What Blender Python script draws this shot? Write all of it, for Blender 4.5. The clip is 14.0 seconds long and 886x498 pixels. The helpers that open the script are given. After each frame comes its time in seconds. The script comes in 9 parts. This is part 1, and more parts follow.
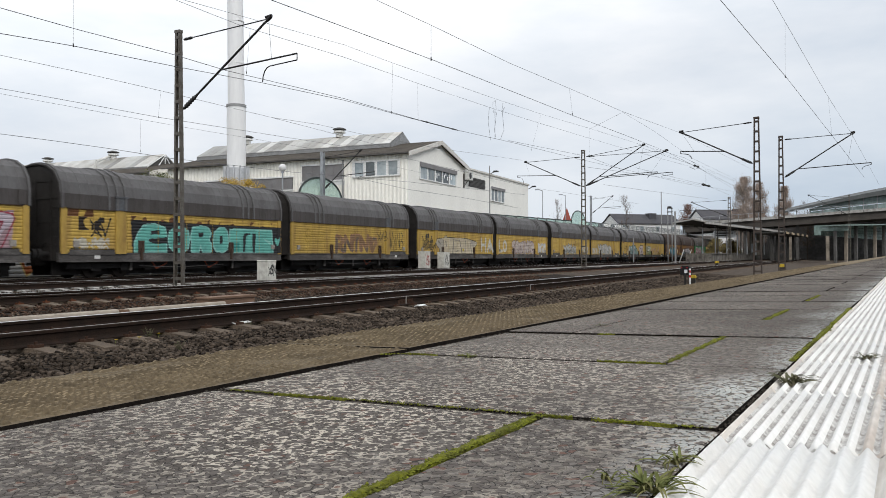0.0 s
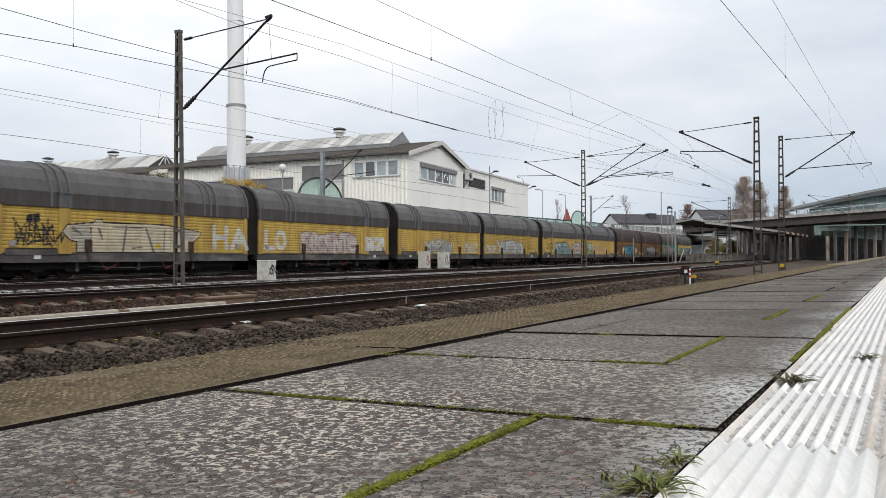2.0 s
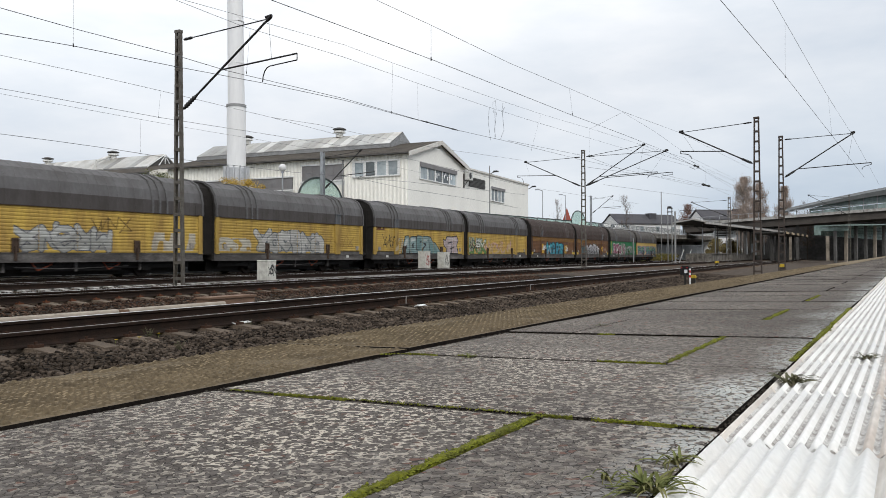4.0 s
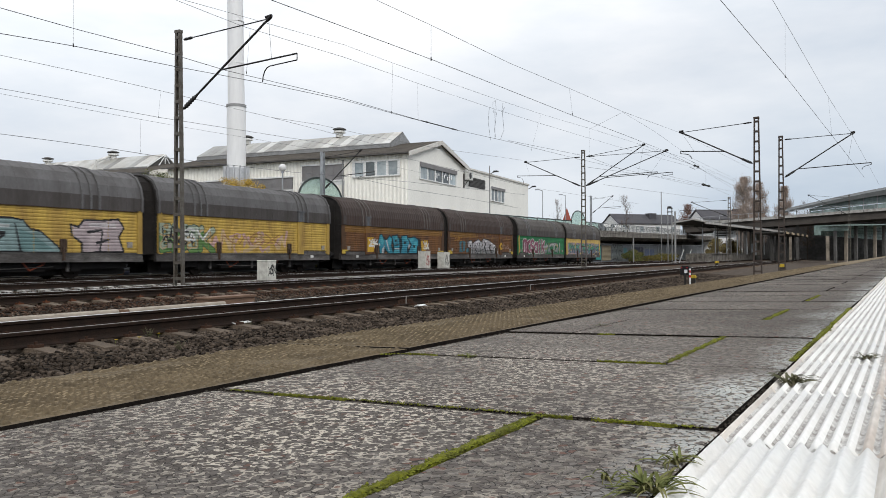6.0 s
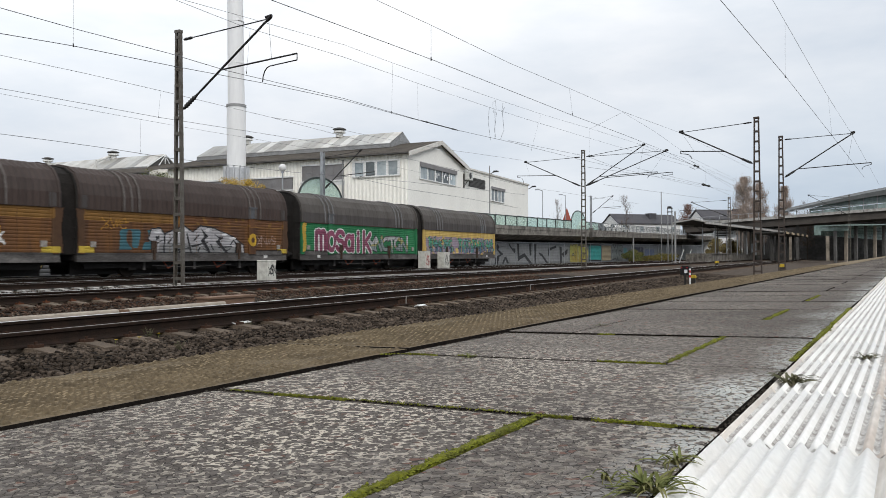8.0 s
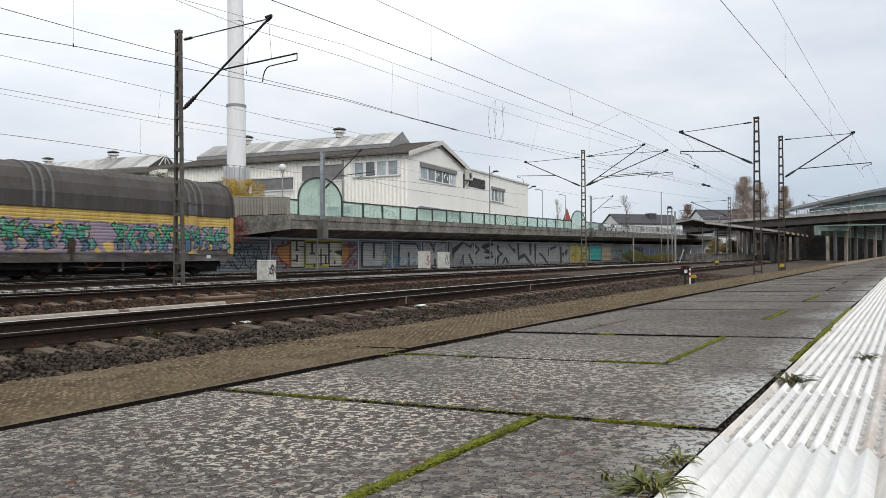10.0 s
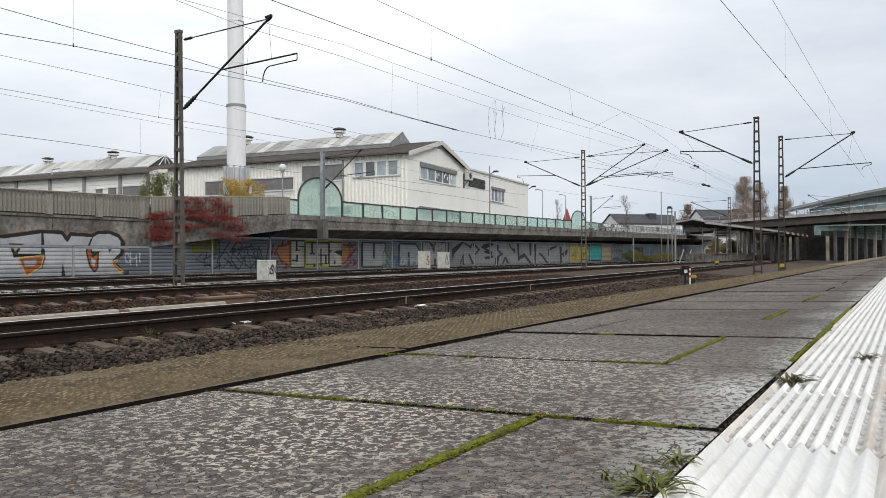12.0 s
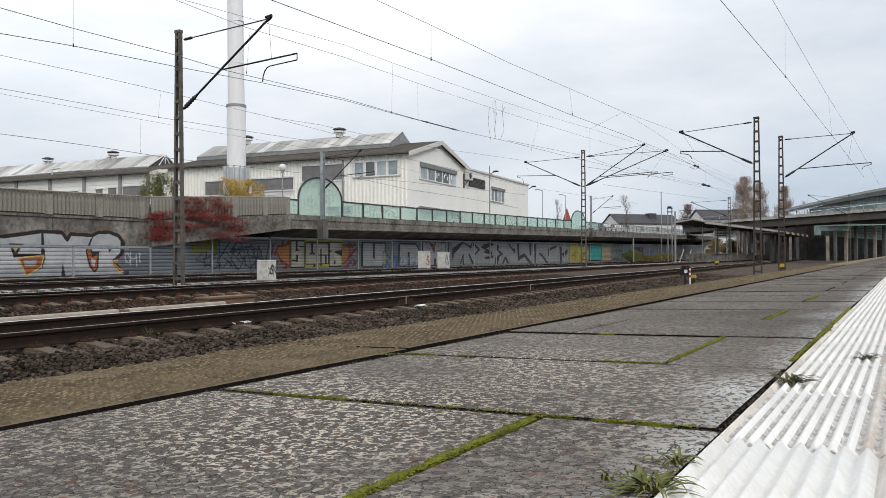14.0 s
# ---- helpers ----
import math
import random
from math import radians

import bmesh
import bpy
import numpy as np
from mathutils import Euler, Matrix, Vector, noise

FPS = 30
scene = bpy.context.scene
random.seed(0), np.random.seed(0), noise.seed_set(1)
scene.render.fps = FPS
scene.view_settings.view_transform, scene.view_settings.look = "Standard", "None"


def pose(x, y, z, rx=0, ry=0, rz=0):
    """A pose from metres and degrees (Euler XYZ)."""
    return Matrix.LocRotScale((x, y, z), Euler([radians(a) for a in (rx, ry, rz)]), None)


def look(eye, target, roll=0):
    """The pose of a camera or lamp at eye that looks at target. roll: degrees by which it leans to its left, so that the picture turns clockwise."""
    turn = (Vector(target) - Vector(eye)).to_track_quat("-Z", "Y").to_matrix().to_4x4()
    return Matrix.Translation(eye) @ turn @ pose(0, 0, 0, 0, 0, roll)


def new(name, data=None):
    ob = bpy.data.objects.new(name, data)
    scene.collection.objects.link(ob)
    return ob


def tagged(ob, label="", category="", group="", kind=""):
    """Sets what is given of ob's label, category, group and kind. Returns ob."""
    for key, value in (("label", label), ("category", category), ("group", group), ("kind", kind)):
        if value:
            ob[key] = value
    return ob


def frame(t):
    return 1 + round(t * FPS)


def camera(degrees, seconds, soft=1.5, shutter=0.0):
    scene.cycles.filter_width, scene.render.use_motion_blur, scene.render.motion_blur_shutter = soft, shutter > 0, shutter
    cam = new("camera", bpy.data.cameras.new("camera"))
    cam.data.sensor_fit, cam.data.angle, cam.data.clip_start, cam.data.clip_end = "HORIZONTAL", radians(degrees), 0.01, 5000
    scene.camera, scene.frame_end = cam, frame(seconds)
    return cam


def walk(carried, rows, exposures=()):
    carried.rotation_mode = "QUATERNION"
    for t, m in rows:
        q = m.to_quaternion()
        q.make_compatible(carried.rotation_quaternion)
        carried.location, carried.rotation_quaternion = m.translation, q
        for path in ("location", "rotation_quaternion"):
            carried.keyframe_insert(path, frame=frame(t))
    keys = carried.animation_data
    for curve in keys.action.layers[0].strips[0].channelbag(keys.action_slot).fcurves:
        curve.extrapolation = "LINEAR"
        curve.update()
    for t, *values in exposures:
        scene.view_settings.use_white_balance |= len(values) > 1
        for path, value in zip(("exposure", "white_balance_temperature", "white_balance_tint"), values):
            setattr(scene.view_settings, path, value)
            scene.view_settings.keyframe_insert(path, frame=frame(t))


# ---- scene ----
from mathutils import geometry

# ---------------------------------------------------------------- camera
EYE = Vector((0.0, 0.0, 0.8))
AIM = EYE + Vector((-0.46178, 0.88693, 0.010726)) * 10
FOV = 59.38
cam = camera(FOV, 14.0, soft=0.75, shutter=0.15)
walk(cam, [(0.0, look(EYE, AIM, -0.3)), (14.0, look(EYE, AIM, -0.3))])
scene.view_settings.exposure = 0.0

# ---------------------------------------------------------------- world and sun (overcast)
SUN_EL, SUN_AZ = radians(38), radians(132)
world = bpy.data.worlds.new("world")
scene.world = world
world.use_nodes = True
wn = world.node_tree
wn.nodes.clear()
w_out = wn.nodes.new("ShaderNodeOutputWorld")
w_bg = wn.nodes.new("ShaderNodeBackground")
w_sky = wn.nodes.new("ShaderNodeTexSky")
w_sky.sky_type, w_sky.sun_disc = "NISHITA", False
w_sky.sun_elevation, w_sky.sun_rotation = SUN_EL, SUN_AZ
w_sky.dust_density, w_sky.air_density = 4.0, 1.0
w_tc = wn.nodes.new("ShaderNodeTexCoord")
w_map = wn.nodes.new("ShaderNodeMapping")
w_map.inputs["Scale"].default_value = (1.6, 1.6, 5.0)
w_no = wn.nodes.new("ShaderNodeTexNoise")
w_no.inputs["Scale"].default_value, w_no.inputs["Detail"].default_value, w_no.inputs["Roughness"].default_value = 1.7, 6, 0.55
w_cr = wn.nodes.new("ShaderNodeValToRGB")
w_cr.color_ramp.elements[0].position, w_cr.color_ramp.elements[0].color = 0.34, (8.3, 8.95, 9.75, 1)
w_cr.color_ramp.elements[1].position, w_cr.color_ramp.elements[1].color = 0.66, (11.1, 11.2, 11.4, 1)
w_mix = wn.nodes.new("ShaderNodeMix")
w_mix.data_type = "RGBA"
w_mix.inputs["Factor"].default_value = 0.94
w_dot = wn.nodes.new("ShaderNodeVectorMath")
w_dot.operation = "DOT_PRODUCT"
w_dot.inputs[1].default_value = (-0.35, 0.0, 2.2)
w_rng = wn.nodes.new("ShaderNodeMapRange")
w_rng.inputs["From Min"].default_value, w_rng.inputs["From Max"].default_value = 0.0, 1.0
w_rng.inputs["To Min"].default_value, w_rng.inputs["To Max"].default_value = 0.0, 1.0
w_glow = wn.nodes.new("ShaderNodeMix")
w_glow.data_type, w_glow.blend_type = "RGBA", "MULTIPLY"
w_glow.inputs["Factor"].default_value = 1.0
w_tint = wn.nodes.new("ShaderNodeValToRGB")
w_tint.color_ramp.elements.new(0.5)
for stop, (place, colour) in zip(w_tint.color_ramp.elements, ((0.15, (0.75, 0.81, 0.87, 1)), (0.58, (0.95, 0.962, 0.982, 1)), (0.9, (1.23, 1.225, 1.21, 1)))):
    stop.position, stop.color = place, colour
wn.links.new(w_tc.outputs["Generated"], w_dot.inputs[0])
wn.links.new(w_dot.outputs["Value"], w_rng.inputs["Value"])
wn.links.new(w_mix.outputs["Result"], w_glow.inputs["A"])
wn.links.new(w_rng.outputs["Result"], w_tint.inputs["Fac"])
wn.links.new(w_tint.outputs["Color"], w_glow.inputs["B"])
wn.links.new(w_tc.outputs["Generated"], w_map.inputs["Vector"])
wn.links.new(w_map.outputs["Vector"], w_no.inputs["Vector"])
wn.links.new(w_no.outputs["Fac"], w_cr.inputs["Fac"])
wn.links.new(w_sky.outputs["Color"], w_mix.inputs["A"])
wn.links.new(w_cr.outputs["Color"], w_mix.inputs["B"])
wn.links.new(w_glow.outputs["Result"], w_bg.inputs["Color"])
wn.links.new(w_bg.outputs["Background"], w_out.inputs["Surface"])
w_bg.inputs["Strength"].default_value = 0.09

sun = new("sun", bpy.data.lights.new("sun", "SUN"))
sun.data.energy, sun.data.angle, sun.data.color = 1.3, radians(30), (1.0, 0.97, 0.92)
sun.matrix_world = look((30 * math.cos(SUN_EL) * math.sin(SUN_AZ), 30 * math.cos(SUN_EL) * math.cos(SUN_AZ), 30 * math.sin(SUN_EL)), (0, 0, 0))


# ---------------------------------------------------------------- materials
def material(name, base, rough=0.7, vary=0.25, scale=4.0, fine=60.0, bump=0.15, metal=0.0, second=None, amount=0.5,
             stretch=(1, 1, 1), spread=0.0, grit=0.35, shine=0.3):
    """A painted, stony or metal surface: broad stains of a second colour, fine grain, relief."""
    m = bpy.data.materials.new(name)
    m.use_nodes = True
    nt = m.node_tree
    bsdf = nt.nodes["Principled BSDF"]
    bsdf.inputs["Roughness"].default_value, bsdf.inputs["Metallic"].default_value = rough, metal
    bsdf.inputs["Specular IOR Level"].default_value = shine
    tc = nt.nodes.new("ShaderNodeTexCoord")
    mp = nt.nodes.new("ShaderNodeMapping")
    mp.inputs["Scale"].default_value = stretch
    nt.links.new(tc.outputs["Object"], mp.inputs["Vector"])
    big = nt.nodes.new("ShaderNodeTexNoise")
    big.inputs["Scale"].default_value, big.inputs["Detail"].default_value, big.inputs["Roughness"].default_value = scale, 8, 0.62
    small = nt.nodes.new("ShaderNodeTexNoise")
    small.inputs["Scale"].default_value, small.inputs["Detail"].default_value = fine, 4
    nt.links.new(mp.outputs["Vector"], big.inputs["Vector"])
    nt.links.new(mp.outputs["Vector"], small.inputs["Vector"])
    ramp = nt.nodes.new("ShaderNodeValToRGB")
    other = second or tuple(c * (1 - vary) for c in base)
    lo = 0.62 - 0.3 * amount
    ramp.color_ramp.elements[0].position, ramp.color_ramp.elements[0].color = lo - 0.08, (*base, 1)
    ramp.color_ramp.elements[1].position, ramp.color_ramp.elements[1].color = lo + 0.2, (*other, 1)
    nt.links.new(big.outputs["Fac"], ramp.inputs["Fac"])
    mul = nt.nodes.new("ShaderNodeMix")
    mul.data_type, mul.blend_type = "RGBA", "MULTIPLY"
    mul.inputs["Factor"].default_value = 1.0
    gr = nt.nodes.new("ShaderNodeMapRange")
    gr.inputs["From Min"].default_value, gr.inputs["From Max"].default_value = 0.3, 0.7
    gr.inputs["To Min"].default_value, gr.inputs["To Max"].default_value = 1 - grit, 1 + grit * 0.6
    nt.links.new(small.outputs["Fac"], gr.inputs["Value"])
    nt.links.new(ramp.outputs["Color"], mul.inputs["A"])
    nt.links.new(gr.outputs["Result"], mul.inputs["B"])
    col = mul.outputs["Result"]
    if spread:
        oi = nt.nodes.new("ShaderNodeObjectInfo")
        ge = nt.nodes.new("ShaderNodeNewGeometry")
        ad = nt.nodes.new("ShaderNodeMath")
        ad.operation = "ADD"
        nt.links.new(oi.outputs["Random"], ad.inputs[0])
        nt.links.new(ge.outputs["Random Per Island"], ad.inputs[1])
        fr = nt.nodes.new("ShaderNodeMath")
        fr.operation = "FRACT"
        nt.links.new(ad.outputs[0], fr.inputs[0])
        sp = nt.nodes.new("ShaderNodeMapRange")
        sp.inputs["To Min"].default_value, sp.inputs["To Max"].default_value = 1 - spread, 1 + spread
        nt.links.new(fr.outputs[0], sp.inputs["Value"])
        m2 = nt.nodes.new("ShaderNodeMix")
        m2.data_type, m2.blend_type = "RGBA", "MULTIPLY"
        m2.inputs["Factor"].default_value = 1.0
        nt.links.new(col, m2.inputs["A"])
        nt.links.new(sp.outputs["Result"], m2.inputs["B"])
        col = m2.outputs["Result"]
    nt.links.new(col, bsdf.inputs["Base Color"])
    if bump:
        bp = nt.nodes.new("ShaderNodeBump")
        bp.inputs["Strength"].default_value, bp.inputs["Distance"].default_value = bump, 0.01
        nt.links.new(small.outputs["Fac"], bp.inputs["Height"])
        nt.links.new(bp.outputs["Normal"], bsdf.inputs["Normal"])
    return m


M = {}
M["rail_steel"] = material("rail_steel", (0.022, 0.016, 0.013), 0.9, second=(0.032, 0.02, 0.015), scale=6, fine=90, shine=0.08)
# dimmer copy of the rail head steel, with a weaker sky reflection put in
M["rail_head_dim"] = material("rail_head_dim", (0.46, 0.44, 0.41), 0.55, vary=0.3, scale=3, metal=0.8, bump=0.02, grit=0.1)
M["rail_head"] = material("rail_head", (0.82, 0.8, 0.77), 0.45, vary=0.2, scale=3, metal=0.9, bump=0.02, grit=0.1)
M["sleeper"] = material("sleeper", (0.145, 0.11, 0.08), 0.9, second=(0.07, 0.053, 0.04), scale=3, spread=0.2)
M["sleeper_pale"] = material("sleeper_pale", (0.42, 0.41, 0.39), 0.9, second=(0.26, 0.23, 0.2), scale=3, spread=0.2)
M["clip"] = material("clip", (0.05, 0.03, 0.021), 0.9, second=(0.07, 0.038, 0.026), scale=20, shine=0.1)
M["clip_rust"] = material("clip_rust", (0.13, 0.05, 0.026), 0.9, second=(0.07, 0.034, 0.022), scale=20, shine=0.1)
M["ballast_rust"] = material("ballast_rust", (0.088, 0.052, 0.036), 0.95, second=(0.036, 0.024, 0.018), scale=1.2, fine=40, bump=0.4, spread=0.7, shine=0.1)
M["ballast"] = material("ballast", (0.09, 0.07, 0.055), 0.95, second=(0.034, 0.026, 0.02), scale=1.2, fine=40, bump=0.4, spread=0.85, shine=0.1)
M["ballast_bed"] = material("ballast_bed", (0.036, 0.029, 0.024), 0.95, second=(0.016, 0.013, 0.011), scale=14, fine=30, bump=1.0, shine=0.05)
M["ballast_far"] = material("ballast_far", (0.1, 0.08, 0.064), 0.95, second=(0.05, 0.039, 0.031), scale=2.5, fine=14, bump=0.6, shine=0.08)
M["soil"] = material("soil", (0.1, 0.085, 0.065), 0.95, second=(0.06, 0.065, 0.035), scale=0.4, fine=8)
M["concrete"] = material("concrete", (0.27, 0.25, 0.222), 0.9, second=(0.095, 0.086, 0.075), scale=0.9, fine=7, stretch=(1, 0.8, 0.75), amount=0.62, grit=0.42)
M["concrete_dark"] = material("concrete_dark", (0.16, 0.15, 0.135), 0.9, second=(0.08, 0.075, 0.068), scale=0.8, fine=18)
M["mast_steel"] = material("mast_steel", (0.14, 0.13, 0.115), 0.6, second=(0.085, 0.07, 0.055), scale=4, metal=0.2)
M["mast_rust"] = material("mast_rust", (0.075, 0.057, 0.047), 0.7, second=(0.045, 0.034, 0.029), scale=3)
M["signal_black"] = material("signal_black", (0.012, 0.012, 0.012), 0.6, bump=0.02)
M["dark_steel"] = material("dark_steel", (0.035, 0.033, 0.032), 0.5, scale=5, metal=0.3)
M["wire"] = material("wire", (0.16, 0.16, 0.17), 0.5, metal=0.4, bump=0)
M["galvanised"] = material("galvanised", (0.42, 0.44, 0.46), 0.45, second=(0.3, 0.31, 0.33), scale=3, metal=0.5)
M["white_paint"] = material("white_paint", (0.78, 0.78, 0.76), 0.55, second=(0.6, 0.59, 0.56), scale=2)
M["facade"] = material("facade", (0.87, 0.855, 0.81), 0.75, second=(0.82, 0.805, 0.76), scale=0.35, fine=12, stretch=(1, 1, 0.35), bump=0.05, grit=0.1)
M["facade_clad"] = material("facade_clad", (0.9, 0.88, 0.82), 0.6, second=(0.86, 0.84, 0.77), scale=0.4, fine=12, stretch=(1, 1, 0.3), grit=0.1)
M["roof_felt"] = material("roof_felt", (0.105, 0.093, 0.08), 0.95, second=(0.065, 0.056, 0.048), scale=0.6, fine=12, shine=0.08)
M["skylight"] = material("skylight", (0.47, 0.47, 0.455), 0.5, second=(0.32, 0.3, 0.27), scale=0.35, fine=6, amount=0.45, spread=0.45, grit=0.12, shine=0.35)
M["shutter"] = material("shutter", (0.23, 0.225, 0.23), 0.7, second=(0.2, 0.19, 0.19), scale=1, fine=10, spread=0.08, grit=0.15)
M["plastic_white"] = material("plastic_white", (0.8, 0.8, 0.8), 0.4, vary=0.1)


def clear_pane(name, tint, solid, share, rough=0.08, spread=0.15):
    """Thin glazing: partly clear, partly a glossy tinted sheet."""
    m = material(name, solid, rough, vary=0.2, scale=0.4, bump=0, grit=0.05, spread=spread)
    nt = m.node_tree
    mixer, clear = nt.nodes.new("ShaderNodeMixShader"), nt.nodes.new("ShaderNodeBsdfTransparent")
    clear.inputs["Color"].default_value = (*tint, 1)
    mixer.inputs["Fac"].default_value = share
    out = nt.nodes["Material Output"]
    nt.links.new(clear.outputs[0], mixer.inputs[1])
    nt.links.new(nt.nodes["Principled BSDF"].outputs[0], mixer.inputs[2])
    nt.links.new(mixer.outputs[0], out.inputs["Surface"])
    return m


# sky reflections are put into the glass colour and vary from pane to pane
M["pane"] = material("pane", (0.17, 0.2, 0.215), 0.06, second=(0.3, 0.33, 0.34), scale=0.6, fine=3, bump=0, grit=0.1, spread=0.75)
M["screen_glass"] = clear_pane("screen_glass", (0.86, 0.97, 0.93), (0.58, 0.7, 0.65), 0.38)


# ---------------------------------------------------------------- mesh helpers
def box(bm, x0, x1, y0, y1, z0, z1):
    v = [bm.verts.new((x, y, z)) for x in (x0, x1) for y in (y0, y1) for z in (z0, z1)]
    for f in ((0, 1, 3, 2), (4, 6, 7, 5), (0, 4, 5, 1), (2, 3, 7, 6), (0, 2, 6, 4), (1, 5, 7, 3)):
        bm.faces.new([v[i] for i in f])
    return v


def rod(bm, p, q, r, n=8, r2=None):
    p, q = Vector(p), Vector(q)
    d = (q - p).normalized()
    a = d.orthogonal().normalized()
    b = d.cross(a)
    rings = []
    for c, rr in ((p, r), (q, r if r2 is None else r2)):
        rings.append([bm.verts.new(c + (a * math.cos(t) + b * math.sin(t)) * rr) for t in (2 * math.pi * i / n for i in range(n))])
    for i in range(n):
        bm.faces.new((rings[0][i], rings[0][(i + 1) % n], rings[1][(i + 1) % n], rings[1][i]))
    bm.faces.new(rings[0][::-1])
    bm.faces.new(rings[1])


def pipe(bm, pts, r, n=6):
    for a, b in zip(pts, pts[1:]):
        rod(bm, a, b, r, n)


def sweep(bm, profile, y0, y1, closed=True, cuts=1):
    """A profile of (x, z) drawn along y."""
    rows = []
    for i in range(cuts + 1):
        y = y0 + (y1 - y0) * i / cuts
        rows.append([bm.verts.new((x, y, z)) for x, z in profile])
    n = len(profile)
    for a, b in zip(rows, rows[1:]):
        for i in range(n if closed else n - 1):
            bm.faces.new((a[i], b[i], b[(i + 1) % n], a[(i + 1) % n]))
    if closed:
        bm.faces.new(rows[0])
        bm.faces.new(rows[-1][::-1])


def quad(bm, *pts):
    return bm.faces.new([bm.verts.new(p) for p in pts])


def finish(name, bm, mat, smooth=False):
    bmesh.ops.recalc_face_normals(bm, faces=bm.faces)
    me = bpy.data.meshes.new(name)
    bm.to_mesh(me)
    bm.free()
    me.materials.append(M[mat] if isinstance(mat, str) else mat)
    if smooth:
        for p in me.polygons:
            p.use_smooth = True
    return me


def part(name, bm, mat, parent, label="", smooth=False, at=None):
    ob = new(name, finish(name, bm, mat, smooth))
    ob.parent = parent
    if at is not None:
        ob.matrix_basis = at
    return tagged(ob, label)


def same(name, mesh, parent, at):
    ob = new(name, mesh)
    ob.parent = parent
    ob.matrix_basis = at
    return ob


def thing(name, label, category, group="", kind="", at=None):
    ob = tagged(new(name), label, category, group, kind)
    ob.empty_display_size = 0.2
    if at is not None:
        ob.matrix_basis = at
    return ob


def single(name, bm, mat, label, category, kind="", at=None, smooth=False, group=""):
    ob = new(name, finish(name, bm, mat, smooth))
    if at is not None:
        ob.matrix_basis = at
    return tagged(ob, label, category, group, kind)


def from_arrays(name, verts, faces, mat):
    me = bpy.data.meshes.new(name)
    me.from_pydata(verts, [], faces)
    me.materials.append(M[mat])
    me.update()
    return new(name, me)

# ---------------------------------------------------------------- painted lettering on ribbed walls
def arc(cx, cy, rx, ry, a0, a1, n=10):
    return [(cx + rx * math.cos(radians(a0 + (a1 - a0) * i / n)), cy + ry * math.sin(radians(a0 + (a1 - a0) * i / n))) for i in range(n + 1)]


GLYPH = {
    "e": [[(0.15, 0.5), (0.85, 0.55)], arc(0.5, 0.5, 0.38, 0.42, 5, 320)],
    "o": [arc(0.5, 0.5, 0.34, 0.4, 0, 360, 16)],
    "r": [[(0.2, 0.05), (0.2, 0.95)], arc(0.3, 0.7, 0.45, 0.26, 90, -90), [(0.35, 0.45), (0.85, 0.05)]],
    "m": [[(0.12, 0.05), (0.12, 0.9)], arc(0.31, 0.7, 0.19, 0.24, 180, 0), [(0.5, 0.7), (0.5, 0.05)], arc(0.69, 0.7, 0.19, 0.24, 180, 0), [(0.88, 0.7), (0.88, 0.05)]],
    "s": [arc(0.5, 0.72, 0.32, 0.22, 20, 270), arc(0.5, 0.28, 0.32, 0.22, 90, -160)],
    "a": [arc(0.48, 0.4, 0.33, 0.34, 0, 360, 14), [(0.84, 0.75), (0.84, 0.05)]],
    "i": [[(0.5, 0.05), (0.5, 0.65)], [(0.5, 0.88), (0.5, 0.92)]],
    "k": [[(0.2, 0.0), (0.2, 1.0)], [(0.25, 0.42), (0.85, 0.9)], [(0.4, 0.5), (0.9, 0.02)]],
    "H": [[(0.18, 0), (0.18, 1)], [(0.82, 0), (0.82, 1)], [(0.18, 0.5), (0.82, 0.5)]],
    "A": [[(0.1, 0), (0.5, 1), (0.9, 0)], [(0.28, 0.38), (0.72, 0.38)]],
    "L": [[(0.25, 1), (0.25, 0.05), (0.85, 0.05)]],
    "O": [arc(0.5, 0.5, 0.36, 0.45, 0, 360, 16)],
    "n": [[(0.15, 0.02), (0.18, 0.95), (0.8, 0.08), (0.85, 0.98)]],
    "v": [[(0.08, 0.95), (0.45, 0.05), (0.92, 0.95)]],
    "p": [[(0.2, 0), (0.2, 0.95)], arc(0.3, 0.68, 0.5, 0.27, 95, -95)],
    "z": [[(0.1, 0.9), (0.85, 0.85), (0.5, 0.1)]],
    "w": [[(0.05, 0.9), (0.3, 0.1), (0.5, 0.7), (0.7, 0.1), (0.95, 0.9)]],
    "x": [[(0.1, 0.05), (0.9, 0.95)], [(0.1, 0.95), (0.9, 0.05)], [(0.3, 0.1), (0.8, 0.2)]],
    "c": [arc(0.55, 0.5, 0.4, 0.42, 45, 315)],
    "t": [[(0.05, 0.9), (0.95, 0.9)], [(0.5, 0.9), (0.5, 0.03)]],
    "y": [[(0.1, 0.95), (0.5, 0.5), (0.9, 0.95)], [(0.5, 0.5), (0.4, 0.0)]],
    "b": [[(0.2, 0.05), (0.2, 0.95)], arc(0.25, 0.72, 0.5, 0.22, 90, -90), arc(0.25, 0.27, 0.58, 0.24, 90, -90)],
    "g": [arc(0.5, 0.5, 0.36, 0.42, 40, 330), [(0.85, 0.3), (0.55, 0.42)]],
    "j": [[(0.7, 0.95), (0.7, 0.25), (0.35, 0.05), (0.15, 0.25)]],
    "*": [[(0.5, 0), (0.5, 1)], [(0, 0.5), (1, 0.5)], [(0.15, 0.15), (0.85, 0.85)], [(0.15, 0.85), (0.85, 0.15)]],
    "h": [arc(0.3, 0.68, 0.2, 0.2, 180, 20), arc(0.7, 0.68, 0.2, 0.2, 160, 0), [(0.12, 0.6), (0.5, 0.1), (0.88, 0.6)], [(0.5, 0.3), (0.5, 0.5)]],
}
PAINTS = {}


